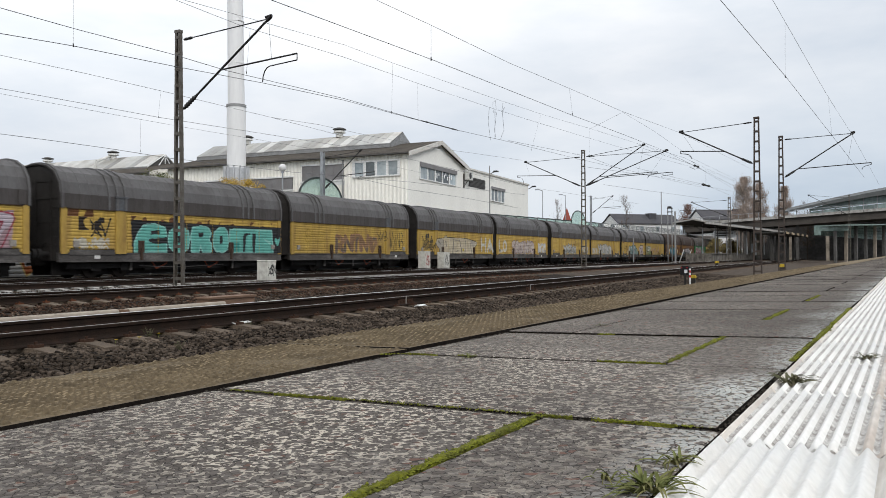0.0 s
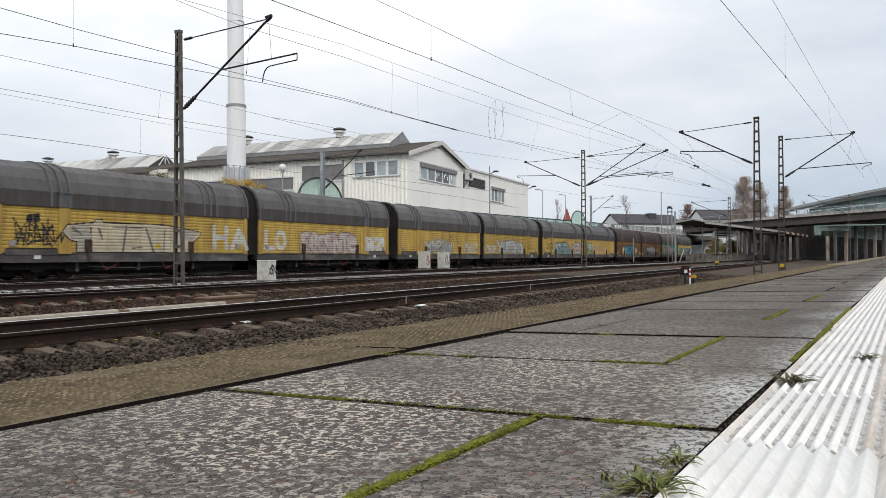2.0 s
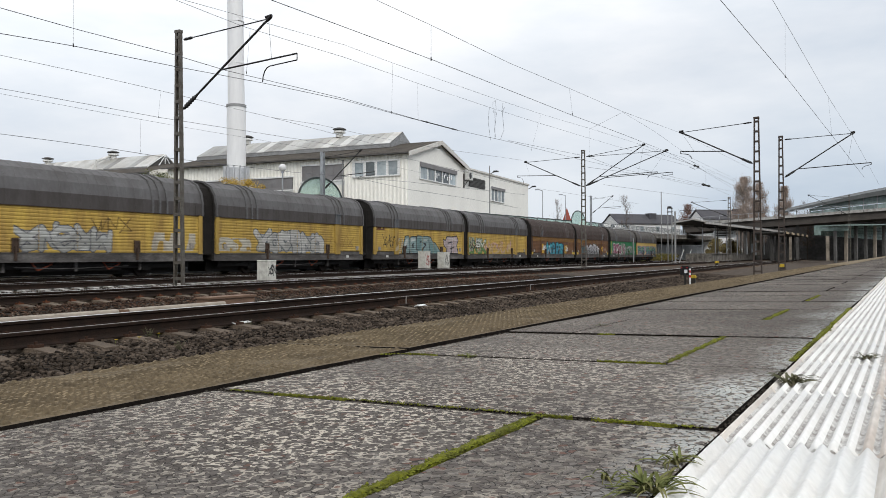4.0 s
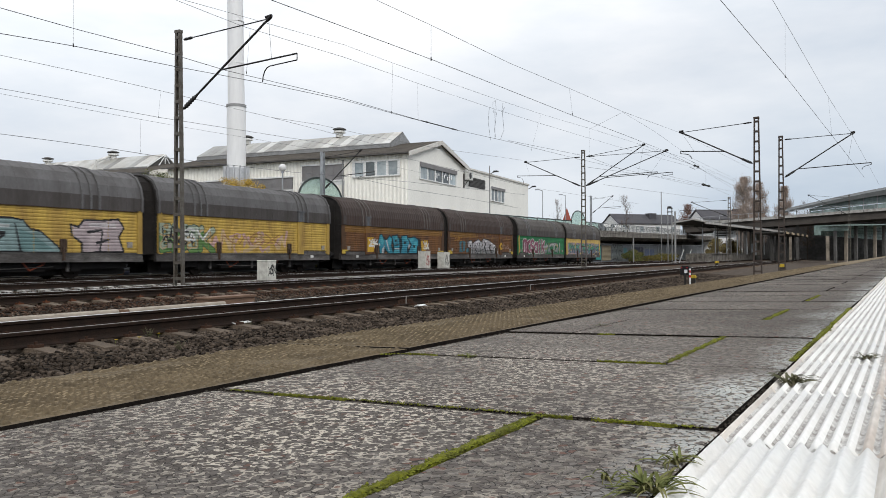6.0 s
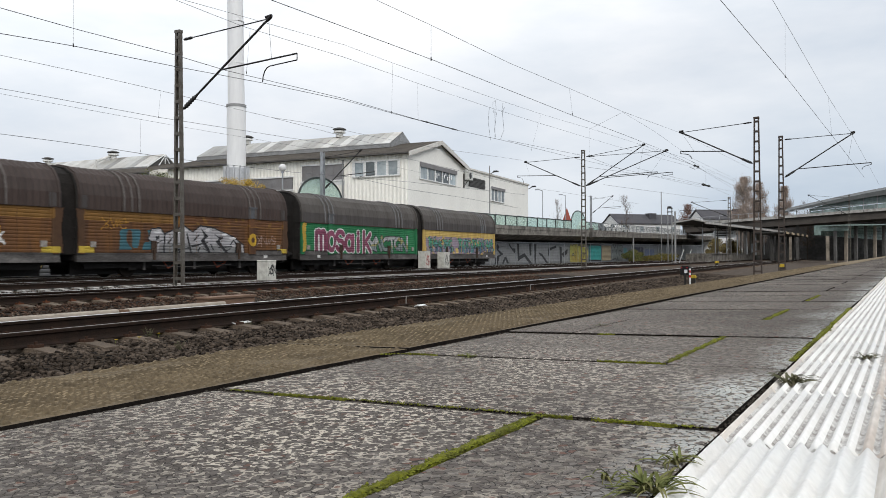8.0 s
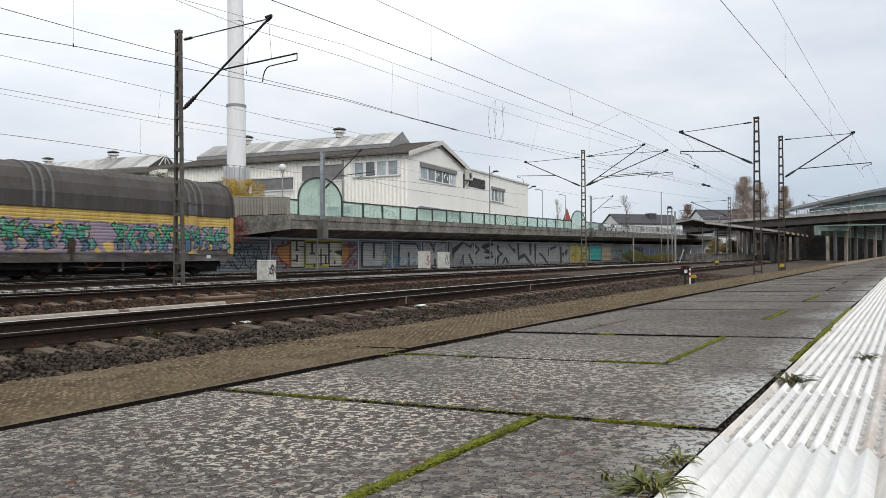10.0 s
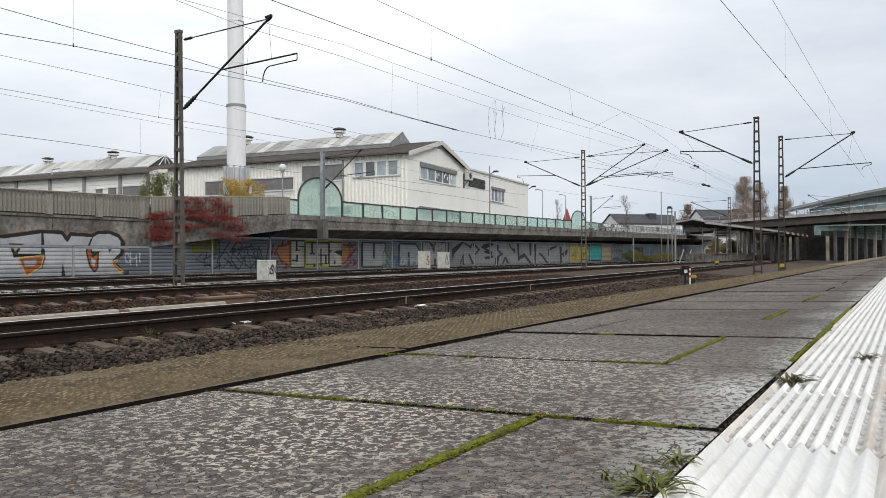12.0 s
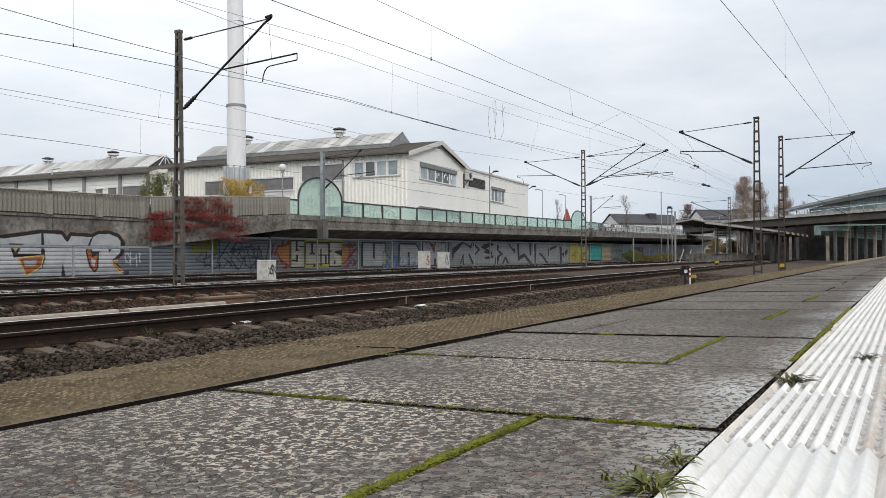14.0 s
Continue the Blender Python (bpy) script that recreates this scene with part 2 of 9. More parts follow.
def paint(rgb):
    if rgb not in PAINTS:
        PAINTS[rgb] = material("spray_paint", rgb, 0.6, vary=0.3, scale=1.6, fine=30, bump=0.05, grit=0.2, amount=0.45)
    return PAINTS[rgb]


def distance(S, Z, lines, s0, z0, w, h):
    d = np.full(S.shape, 9.0)
    for line in lines:
        pts = [(s0 + x * w, z0 + y * h) for x, y in line]
        for (ax, ay), (bx, by) in zip(pts, pts[1:]):
            vx, vy = bx - ax, by - ay
            q = np.clip(((S - ax) * vx + (Z - ay) * vy) / max(vx * vx + vy * vy, 1e-9), 0, 1)
            d = np.minimum(d, np.hypot(S - ax - q * vx, Z - ay - q * vy))
    return d


def lumps(S, Z, k, seed):
    r = random.Random(seed)
    out = np.zeros(S.shape)
    for _ in range(6):
        a, p, f = r.uniform(0, 6.28), r.uniform(0, 6.28), k * r.uniform(0.5, 1.7)
        out += np.sin((S * math.cos(a) + Z * math.sin(a)) * f + p)
    return out / 6


def lettering(parent, pieces, relief, cell, seed, label, flip=1, name="graffiti", proud=()):
    """Sprayed letters as a thin coat over a ribbed wall. pieces: dicts, painted in order. relief(k): how far rib row k stands out."""
    s_min, s_max = min(p["s"][0] for p in pieces) - 0.2, max(p["s"][1] for p in pieces) + 0.2
    k0 = max(0, int((min(p["z"][0] for p in pieces) - 0.15 - relief.z0) / relief.dz))
    k1 = min(relief.n, int((max(p["z"][1] for p in pieces) + 0.15 - relief.z0) / relief.dz) + 1)
    ns, nz = int((s_max - s_min) / cell), k1 - k0
    S, Z = np.meshgrid(s_min + (np.arange(ns) + 0.5) * cell, relief.z0 + (k0 + np.arange(nz) + 0.5) * relief.dz)
    colour = np.full(S.shape, -1)
    mats = []

    def idx(rgb):
        if rgb not in mats:
            mats.append(rgb)
        return mats.index(rgb)

    for n, p in enumerate(pieces):
        rng = random.Random(seed * 31 + n)
        (s0, s1), (z0, z1) = p["s"], p["z"]
        wob = lumps(S, Z, 5.0, seed + n)
        if p.get("bg"):
            inside = (S > s0 - 0.05 + 0.08 * wob) & (S < s1 + 0.05 + 0.08 * wob) & (Z > z0 - 0.04) & (Z < z1 + 0.06 + 0.04 * wob)
            if p.get("patchy"):
                inside &= lumps(S, Z, 9.0, seed + n + 5) > p["patchy"]
            colour[inside] = idx(p["bg"])
        for rgb, rim, width, pts in p.get("shapes", ()):
            # hand-drawn outlines on a ten by ten grid laid over the piece
            pts = [(s0 + (s1 - s0) * x / 10, z0 + (z1 - z0) * y / 10) for x, y in pts]
            ring = list(zip(pts, pts[1:] + pts[:1]))
            inside = np.zeros(S.shape, bool)
            for (ax, ay), (bx, by) in ring:
                if ay != by:
                    inside ^= ((Z > ay) != (Z > by)) & (S < ax + (Z - ay) * (bx - ax) / (by - ay))
            if width:
                edge = np.full(S.shape, 9.0)
                for (ax, ay), (bx, by) in ring:
                    q = np.clip(((S - ax) * (bx - ax) + (Z - ay) * (by - ay)) / max((bx - ax) ** 2 + (by - ay) ** 2, 1e-9), 0, 1)
                    edge = np.minimum(edge, np.hypot(S - ax - q * (bx - ax), Z - ay - q * (by - ay)))
                colour[inside | (edge < width)] = idx(rim)
                inside &= edge > width * 0.4
            if rgb:
                colour[inside] = idx(rgb)
        text = p.get("text", "")
        if not text:
            continue
        w = (s1 - s0) / len(text)
        r, o = p["r"], p.get("o", 0.05)
        grow = r * 0.12 * wob
        letters = []
        for i, ch in enumerate(text):
            j = p.get("jitter", 0.0)
            lines = [[(x + rng.uniform(-j, j), y + rng.uniform(-j, j)) for x, y in ln] for ln in GLYPH[ch]]
            ov = p.get("overlap", 0.0)
            lift = rng.uniform(-0.06, 0.06) * (z1 - z0)
            letters.append(distance(S, Z, lines, s0 + (i - ov / 2) * w, z0 + lift, w * (1 + ov), z1 - z0))
        fills = p["fill"]
        band = lumps(S, Z, p.get("swirl", 4.0), seed + n + 77) + 0.9 * (Z - (z0 + z1) / 2) / (z1 - z0)
        which = np.digitize(band, np.linspace(-0.35, 0.35, len(fills) + 1)[1:-1])
        if p.get("halo"):
            for dist in letters:
                colour[dist < r + o + p.get("halo_w", 0.06) + grow] = idx(p["halo"])
        for dist in letters:
            if p.get("line"):
                colour[dist < r + o + grow] = idx(p["line"])
            core = dist < r + grow
            for i, rgb in enumerate(fills):
                colour[core & (which == i)] = idx(rgb)
    verts, faces, fm, seen = [], [], [], {}

    def vid(i, k):
        key = (i, k)
        if key not in seen:
            seen[key] = len(verts)
            y = s_min + i * cell
            out = max([relief(k0 + k)] + [d for a, b, d in proud if a < y < b])
            verts.append((flip * (out + 0.004), y, relief.z0 + (k0 + k) * relief.dz))
        return seen[key]

    for k, i in zip(*np.nonzero(colour >= 0)):
        faces.append((vid(i, k), vid(i + 1, k), vid(i + 1, k + 1), vid(i, k + 1)))
        fm.append(int(colour[k, i]))
    me = bpy.data.meshes.new(name)
    me.from_pydata(verts, [], faces)
    for rgb in mats:
        me.materials.append(paint(rgb))
    me.polygons.foreach_set("material_index", fm)
    me.update()
    ob = new(name, me)
    ob.parent = parent
    return tagged(ob, label)


class Ribs:
    """Rows of a ribbed wall: four rows to a rib."""

    def __init__(self, x, z0, z1, pitch, depth):
        self.x, self.z0, self.dz, self.depth = x, z0, pitch / 4, depth
        self.n = int(round((z1 - z0) / self.dz))

    def __call__(self, k):
        return self.x + self.depth * (0.1, 0.9, 1.0, 0.95)[k % 4]


BLACK, TEAL, TEAL2, WHITE, SILVER = (0.02, 0.02, 0.022), (0.125, 0.4, 0.345), (0.07, 0.36, 0.33), (0.6, 0.59, 0.57), (0.4, 0.4, 0.4)
PINKISH, BROWNISH, MAUVE, GREY = (0.5, 0.36, 0.36), (0.2, 0.1, 0.055), (0.36, 0.26, 0.34), (0.24, 0.24, 0.25)


def scrawl(s0, s1, z0, z1, text, rgb=BLACK, r=0.022):
    return dict(s=(s0, s1), z=(z0, z1), text=text, r=r, o=0, fill=[rgb], jitter=0.12, overlap=0.3)


# ---------------------------------------------------------------- ground and tracks
TRACKS = {"a": -8.85, "b": -16.85, "c": -29.5, "d": -24.5}
Y0, Y1 = -25.0, 230.0


def bed_height(x, y):
    rise = max(min(1.0, max(0.0, (2.6 - abs(x - c)) / 1.2)) for c in TRACKS.values())
    return -0.37 + 0.125 * rise + 0.025 * noise.noise((x * 1.7, y * 1.7, 0))


def ground():
    bm = bmesh.new()
    quad(bm, (-1500, -600, -0.5), (1500, -600, -0.5), (1500, 3000, -0.5), (-1500, 3000, -0.5))
    single("ground", bm, "soil", "bare brown railway soil reaching the horizon", "ground", "structure")
    bm = bmesh.new()
    ys = [Y0 + i * 0.5 for i in range(int((60 - Y0) / 0.5))] + [60 + i * 6 for i in range(30)]
    xs = [-34.0 + i * 0.4 for i in range(86)]
    grid = [[bm.verts.new((x, y, bed_height(x, y))) for x in xs] for y in ys]
    for a, b in zip(grid, grid[1:]):
        for i in range(len(xs) - 1):
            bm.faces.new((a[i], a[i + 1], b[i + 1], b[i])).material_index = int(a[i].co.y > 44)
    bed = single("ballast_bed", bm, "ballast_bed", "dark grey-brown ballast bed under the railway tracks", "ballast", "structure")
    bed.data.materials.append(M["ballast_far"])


RAIL = [(-0.075, -0.172), (0.075, -0.172), (0.075, -0.16), (0.02, -0.14), (0.009, -0.12), (0.009, -0.05), (0.034, -0.037),
        (0.036, -0.008), (0.026, 0.0), (-0.026, 0.0), (-0.036, -0.008), (-0.034, -0.037), (-0.009, -0.05), (-0.009, -0.12),
        (-0.02, -0.14), (-0.075, -0.16)]


def sleeper_mesh(name, mat):
    bm = bmesh.new()
    prof = [(-1.3, -0.36), (1.3, -0.36), (1.3, -0.215), (1.2, -0.2), (0.95, -0.176), (0.5, -0.176), (0.3, -0.215), (-0.3, -0.215),
            (-0.5, -0.176), (-0.95, -0.176), (-1.2, -0.2), (-1.3, -0.215)]
    sweep(bm, prof, -0.13, 0.13)
    for v in bm.verts:
        if v.co.z > -0.3:
            v.co.y *= 0.8
    return finish(name, bm, mat)


def clip_mesh(mat):
    bm = bmesh.new()
    for x in (-0.852, -0.648, 0.648, 0.852):
        box(bm, x - 0.045, x + 0.045, -0.07, 0.07, -0.176, -0.14)
        rod(bm, (x, 0, -0.15), (x, 0, -0.11), 0.018, 6)
    return finish("rail_clip", bm, mat)


def railway_track(name, x, mat, label, at=None, y0=Y0, y1=Y1, near=(0, 90), pitch=0.65, clips=True, joints=()):
    t = thing("track_" + name, label, "railway track", kind="structure", at=at if at is not None else pose(x, 0, 0))
    for sx in (-0.7535, 0.7535):
        bm = bmesh.new()
        sweep(bm, [(px + sx, pz) for px, pz in RAIL], y0, y1)
        r = part("rail", bm, "rail_steel", t)
        bm = bmesh.new()
        # the nearer rail gets a thinner, dimmer strip: its fainter glint is coloured in
        wide = 0.03 if sx < 0 else 0.016
        sweep(bm, [(sx - wide, -0.006), (sx + wide, -0.006), (sx + wide - 0.002, 0.002), (sx - wide + 0.002, 0.002)], y0, y1)
        part("rail_running_surface", bm, "rail_head" if sx < 0 else "rail_head_dim", r, "bright worn steel running surface")
        for yj in joints if sx > 0 else ():
            bm = bmesh.new()
            for d in (-0.022, 0.012):
                box(bm, sx + d, sx + d + 0.01, yj - 0.3, yj + 0.3, -0.14, -0.052)
            for k in range(4):
                rod(bm, (sx + 0.02, yj - 0.21 + 0.14 * k, -0.095), (sx + 0.036, yj - 0.21 + 0.14 * k, -0.095), 0.016, 6)
            part("fishplate", bm, "clip", r, "rusty fishplate with bolts")
            bm = bmesh.new()
            box(bm, sx - 0.03, sx + 0.041, yj - 0.009, yj + 0.009, -0.15, 0.004)
            part("joint_gap", bm, "sleeper_pale", r, "pale insulating joint")
    sm, cm = sleeper_mesh("sleeper", mat), clip_mesh("clip_rust" if name == "b" else "clip")
    rest_v, rest_f = [], []
    n = 0
    for i in range(int((y1 - y0) / pitch)):
        y = y0 + i * pitch
        if near[0] <= y <= near[1] and n < 150:
            n += 1
            s = same("sleeper", sm, t, pose(random.uniform(-0.02, 0.02), y, 0, 0, 0, random.uniform(-0.4, 0.4)))
            if clips:
                same("rail_clip", cm, s, pose(0, 0, 0))
        else:
            k = len(rest_v)
            rest_v += [(v.co.x, v.co.y + y, v.co.z) for v in sm.vertices]
            rest_f += [tuple(k + j for j in p.vertices) for p in sm.polygons]
    o = from_arrays("distant_sleepers", rest_v, rest_f, mat)
    o.parent = t
    tagged(o, kind="stuff")
    return t


ground()
railway_track("a", TRACKS["a"], "sleeper", "railway track with worn steel rails on brown concrete sleepers", joints=(13.83, 20.9))
railway_track("b", TRACKS["b"], "sleeper", "railway track with steel rails and rusty clips")
railway_track("c", TRACKS["c"], "sleeper_pale", "railway track with pale concrete sleepers carrying the train", clips=False)
railway_track("d", TRACKS["d"], "sleeper_pale", "railway siding with dull rails on pale concrete sleepers", y1=122.0, clips=False)

# ---------------------------------------------------------------- platform, in its own frame: u across, v along
PV = Vector((0.99774, -0.06197, 0.02597)).normalized()
PU = Vector((0.06192, 0.998077, 0.00275)).normalized()
PN = PV.cross(PU).normalized()
PLAT = Matrix(((PV.x, PU.x, PN.x, EYE.x - 0.16 * PN.x), (PV.y, PU.y, PN.y, EYE.y - 0.16 * PN.y), (PV.z, PU.z, PN.z, EYE.z - 0.16 * PN.z), (0, 0, 0, 1)))

# ---------------------------------------------------------------- catenary masts
def lattice_mast(x, y, z0, z1, label, arms, turn=0.0, w0=0.37, w1=0.16, steel="mast_steel"):
    t = thing("catenary_mast", label, "catenary mast", "overhead line masts", at=pose(x, y, z0, 0, 0, turn))
    h = z1 - z0
    for s in (-1, 1):
        bm = bmesh.new()
        a, b = s * w0 / 2, s * w1 / 2
        ring = [(-0.045, -0.06), (0.03, -0.06), (0.03, 0.06), (-0.045, 0.06), (-0.045, 0.05), (0.02, 0.05), (0.02, -0.05), (-0.045, -0.05)]
        vs = [[bm.verts.new((c + s * q, d, z)) for q, d in ring] for z, c in ((0, a), (h, b))]
        for i in range(8):
            bm.faces.new((vs[0][i], vs[0][(i + 1) % 8], vs[1][(i + 1) % 8], vs[1][i]))
        bm.faces.new(vs[0]), bm.faces.new(vs[1])
        part("channel", bm, steel, t)
    n = int(h / 0.56)
    for i in range(n + 1):
        z = 0.25 + i * (h - 0.4) / n
        w = w0 + (w1 - w0) * z / h
        for d in (-0.069, 0.06):
            bm = bmesh.new()
            box(bm, -w / 2 - 0.025, w / 2 + 0.025, d, d + 0.009, z - 0.05, z + 0.05)
            part("batten", bm, steel, t)
    bm = bmesh.new()
    box(bm, -w1 / 2 - 0.04, w1 / 2 + 0.04, -0.075, 0.075, h, h + 0.1)
    part("cap", bm, steel, t)
    bm = bmesh.new()
    box(bm, -0.35, 0.35, -0.35, 0.35, -0.35, -0.005)
    part("footing", bm, "concrete", t, "grey concrete footing")
    for arm in arms:
        cantilever(t, h, z0, *arm)
    return t


def insulator(bm, p, q, r=0.06, n=10):
    """A ribbed rod: rings of alternating width along one line."""
    p, q = Vector(p), Vector(q)
    d = (q - p).normalized()
    a = d.orthogonal().normalized()
    b = d.cross(a)
    rings = []
    for i in range(30):
        c, rr = p.lerp(q, (i + (0.25, -0.25)[i % 2]) / 29 if 0 < i < 29 else i / 29), r * (0.66, 0.66, 1.0, 1.0)[i % 4] * min(1.0, 0.35 + 0.13 * min(i, 29 - i))
        rings.append([bm.verts.new(c + (a * math.cos(u) + b * math.sin(u)) * rr) for u in (math.tau * k / n for k in range(n))])
    for r0, r1 in zip(rings, rings[1:]):
        for k in range(n):
            bm.faces.new((r0[k], r0[(k + 1) % n], r1[(k + 1) % n], r1[k]))
    bm.faces.new(rings[0]), bm.faces.new(rings[-1])


def cantilever(t, h, z0, reach, top_z, low_z, tip_z, tube_z, contact, contact_z, run=1.35):
    """reach: how far and to which side the top tip goes; z in world metres; contact: where the registration arm ends."""
    s = 1 if reach > 0 else -1
    up = lambda x, z: Vector((x, 0, z - z0))
    root_t, root_l, tip = up(s * 0.15, top_z), up(s * 0.17, low_z), up(reach, tip_z)
    arm = part("cantilever", (lambda bm: (rod(bm, root_l.lerp(tip, 0.16), tip + (tip - root_l) * 0.02, 0.036), rod(bm, tip.lerp(root_l, 0.015), tip + (tip - root_l) * 0.025, 0.06), rod(bm, tip + Vector((-0.12, 0, 0.06)), tip + Vector((0.12, 0, 0.09)), 0.05), bm)[-1])(bmesh.new()), "dark_steel", t)
    bm = bmesh.new()
    rod(bm, root_t.lerp(tip, 0.14), tip, 0.02)
    part("top_tie", bm, "dark_steel", arm)
    for c, e, r in ((root_t + (tip - root_t) * 0.02, root_t.lerp(tip, 0.14), 0.05), (root_l + (tip - root_l) * 0.01, root_l.lerp(tip, 0.18), 0.078)):
        bm = bmesh.new()
        insulator(bm, c, e, r)
        part("insulator", bm, "dark_steel", arm, "ribbed dark insulator")
    if contact is None:
        return
    k = (tube_z - low_z) / (tip_z - low_z)
    a = root_l.lerp(tip, k)
    far = up(contact + s * run, tube_z + 0.15)
    bm = bmesh.new()
    rod(bm, a, far, 0.027)
    rod(bm, far, far + Vector((0, 0, -0.2 * min(1, run))), 0.015)
    rod(bm, tip, a.lerp(far, 0.68), 0.005)
    part("registration_tube", bm, "dark_steel", arm)
    bm = bmesh.new()
    b = far + Vector((0, 0, -0.2 * min(1, run)))
    c = up(contact, contact_z)
    mid = Vector((c.x + s * 0.3, 0, b.z - 0.06))
    pts = [b, mid] + [Vector((c.x + s * 0.3 * (1 - math.sin(u)), 0, c.z + (mid.z - c.z) * math.cos(u))) for u in (0.4, 0.8, 1.2, 1.57)]
    pipe(bm, pts, 0.018)
    part("steady_arm", bm, "dark_steel", arm)


MAST_LABEL = "grey-brown riveted lattice steel mast with an overhead line bracket"
lattice_mast(-19.8, 18.94, -0.12, 8.35, MAST_LABEL, [(3.85, 8.1, 5.75, 8.27, 6.9, 3.6, 6.32)])
lattice_mast(-19.8, 63.85, -0.28, 9.73, "tall lattice steel mast with brackets on both sides",
             [(5.1, 9.25, 6.75, 9.9, 7.5, 5.4, 7.15, 0.8), (6.9, 9.25, 6.75, 9.3, 7.4, 6.5, 7.2, 0.9), (-5.2, 9.25, 6.75, 9.1, 7.8, -5.4, 7.2, 0.6)], w0=0.42, w1=0.26)
lattice_mast(-4.3, 45.0, -0.3, 8.2, MAST_LABEL, [(-3.95, 8.03, 5.77, 7.76, 6.55, -3.4, 6.25, 0.6)], w0=0.41, w1=0.22, steel="mast_rust")
lattice_mast(-3.6, 52.2, -0.3, 8.1, MAST_LABEL, [(3.95, 7.95, 5.6, 8.05, 6.1, 4.4, 5.85, 0.5)], w0=0.38, w1=0.2, steel="mast_rust")



# ---------------------------------------------------------------- platform surface
def stone_slab_material():
    """Worn exposed-aggregate concrete: flat grey chips, pale mortar here and dark cracks there, old white paint by the guide strip."""
    m = bpy.data.materials.new("slab")
    m.use_nodes = True
    nt, N = m.node_tree, m.node_tree.nodes
    bsdf = N["Principled BSDF"]
    bsdf.inputs["Roughness"].default_value = 0.9
    bsdf.inputs["Specular IOR Level"].default_value = 0.05
    link = nt.links.new

    def node(kind, **values):
        n = N.new(kind)
        for k, v in values.items():
            n.inputs[k.replace("_", " ")].default_value = v
        return n

    def ramp(src, *stops):
        r = N.new("ShaderNodeValToRGB")
        while len(r.color_ramp.elements) < len(stops):
            r.color_ramp.elements.new(0.5)
        for e, (p, c) in zip(r.color_ramp.elements, stops):
            e.position, e.color = p, (*c, 1) if isinstance(c, tuple) else (c, c, c, 1)
        link(src, r.inputs["Fac"])
        return r.outputs["Color"]

    def mix(fac, a, b):
        x = N.new("ShaderNodeMix")
        x.data_type = "RGBA"
        link(fac, x.inputs["Factor"])
        for s, k in ((a, "A"), (b, "B")):
            if isinstance(s, tuple):
                x.inputs[k].default_value = (*s, 1)
            else:
                link(s, x.inputs[k])
        return x.outputs["Result"]

    def times(a, b):
        x = N.new("ShaderNodeMath")
        x.operation = "MULTIPLY"
        link(a, x.inputs[0])
        link(b, x.inputs[1])
        return x.outputs[0]

    tc, ge, oi = N.new("ShaderNodeTexCoord"), N.new("ShaderNodeNewGeometry"), N.new("ShaderNodeObjectInfo")
    warp = node("ShaderNodeTexNoise", Scale=60.0, Detail=2.0)
    link(ge.outputs["Position"], warp.inputs["Vector"])
    add = N.new("ShaderNodeVectorMath")
    add.operation = "MULTIPLY_ADD"
    add.inputs[1].default_value = (0.01, 0.01, 0.0)
    link(warp.outputs["Color"], add.inputs[0])
    link(ge.outputs["Position"], add.inputs[2])
    cells = node("ShaderNodeTexVoronoi", Scale=142.0)
    cells.feature = "DISTANCE_TO_EDGE"
    link(add.outputs[0], cells.inputs["Vector"])
    ids = node("ShaderNodeTexVoronoi", Scale=142.0)
    link(add.outputs[0], ids.inputs["Vector"])
    sep = N.new("ShaderNodeSeparateColor")
    link(ids.outputs["Color"], sep.inputs["Color"])
    chip = ramp(sep.outputs["Red"], (0.0, (0.118, 0.103, 0.092)), (0.55, (0.146, 0.13, 0.118)), (0.94, (0.18, 0.163, 0.15)), (0.965, (0.15, 0.095, 0.08)), (1.0, (0.17, 0.105, 0.085)))
    broad = node("ShaderNodeTexNoise", Scale=3.2, Detail=3.0)
    link(ge.outputs["Position"], broad.inputs["Vector"])
    blot = node("ShaderNodeTexNoise", Scale=105.0, Detail=3.0)
    link(ge.outputs["Position"], blot.inputs["Vector"])
    gap = ramp(cells.outputs["Distance"], (0.125, 1.0), (0.145, 0.0))
    pale_zone = ramp(broad.outputs["Fac"], (0.36, 0.35), (0.56, 1.0))
    pale_bits = ramp(blot.outputs["Fac"], (0.508, 0.0), (0.53, 1.0))
    along = N.new("ShaderNodeVectorMath")
    along.operation = "DOT_PRODUCT"
    along.inputs[1].default_value = tuple(PU)
    link(ge.outputs["Position"], along.inputs[0])
    wear = N.new("ShaderNodeMapRange")
    wear.inputs["From Min"].default_value, wear.inputs["From Max"].default_value = 0.75, 1.7
    wear.inputs["To Min"].default_value, wear.inputs["To Max"].default_value = 1.0, 0.32
    link(along.outputs["Value"], wear.inputs["Value"])
    across = N.new("ShaderNodeVectorMath")
    across.operation = "DOT_PRODUCT"
    across.inputs[1].default_value = tuple(PV)
    link(ge.outputs["Position"], across.inputs[0])
    trodden = N.new("ShaderNodeMapRange")
    trodden.inputs["From Min"].default_value, trodden.inputs["From Max"].default_value = -0.45, -0.3
    trodden.inputs["To Min"].default_value, trodden.inputs["To Max"].default_value = 1.0, 0.6
    link(across.outputs["Value"], trodden.inputs["Value"])
    pale_zone = times(pale_zone, trodden.outputs["Result"])
    pale = times(times(times(gap, pale_bits), pale_zone), wear.outputs["Result"])
    crack = ramp(cells.outputs["Distance"], (0.03, 1.0), (0.055, 0.0))
    c = mix(crack, chip, (0.05, 0.046, 0.043))
    c = mix(pale, c, (0.62, 0.56, 0.475))
    dot = N.new("ShaderNodeVectorMath")
    dot.operation = "DOT_PRODUCT"
    dot.inputs[1].default_value = tuple(PV)
    link(ge.outputs["Position"], dot.inputs[0])
    wob = N.new("ShaderNodeMath")
    wob.operation = "MULTIPLY_ADD"
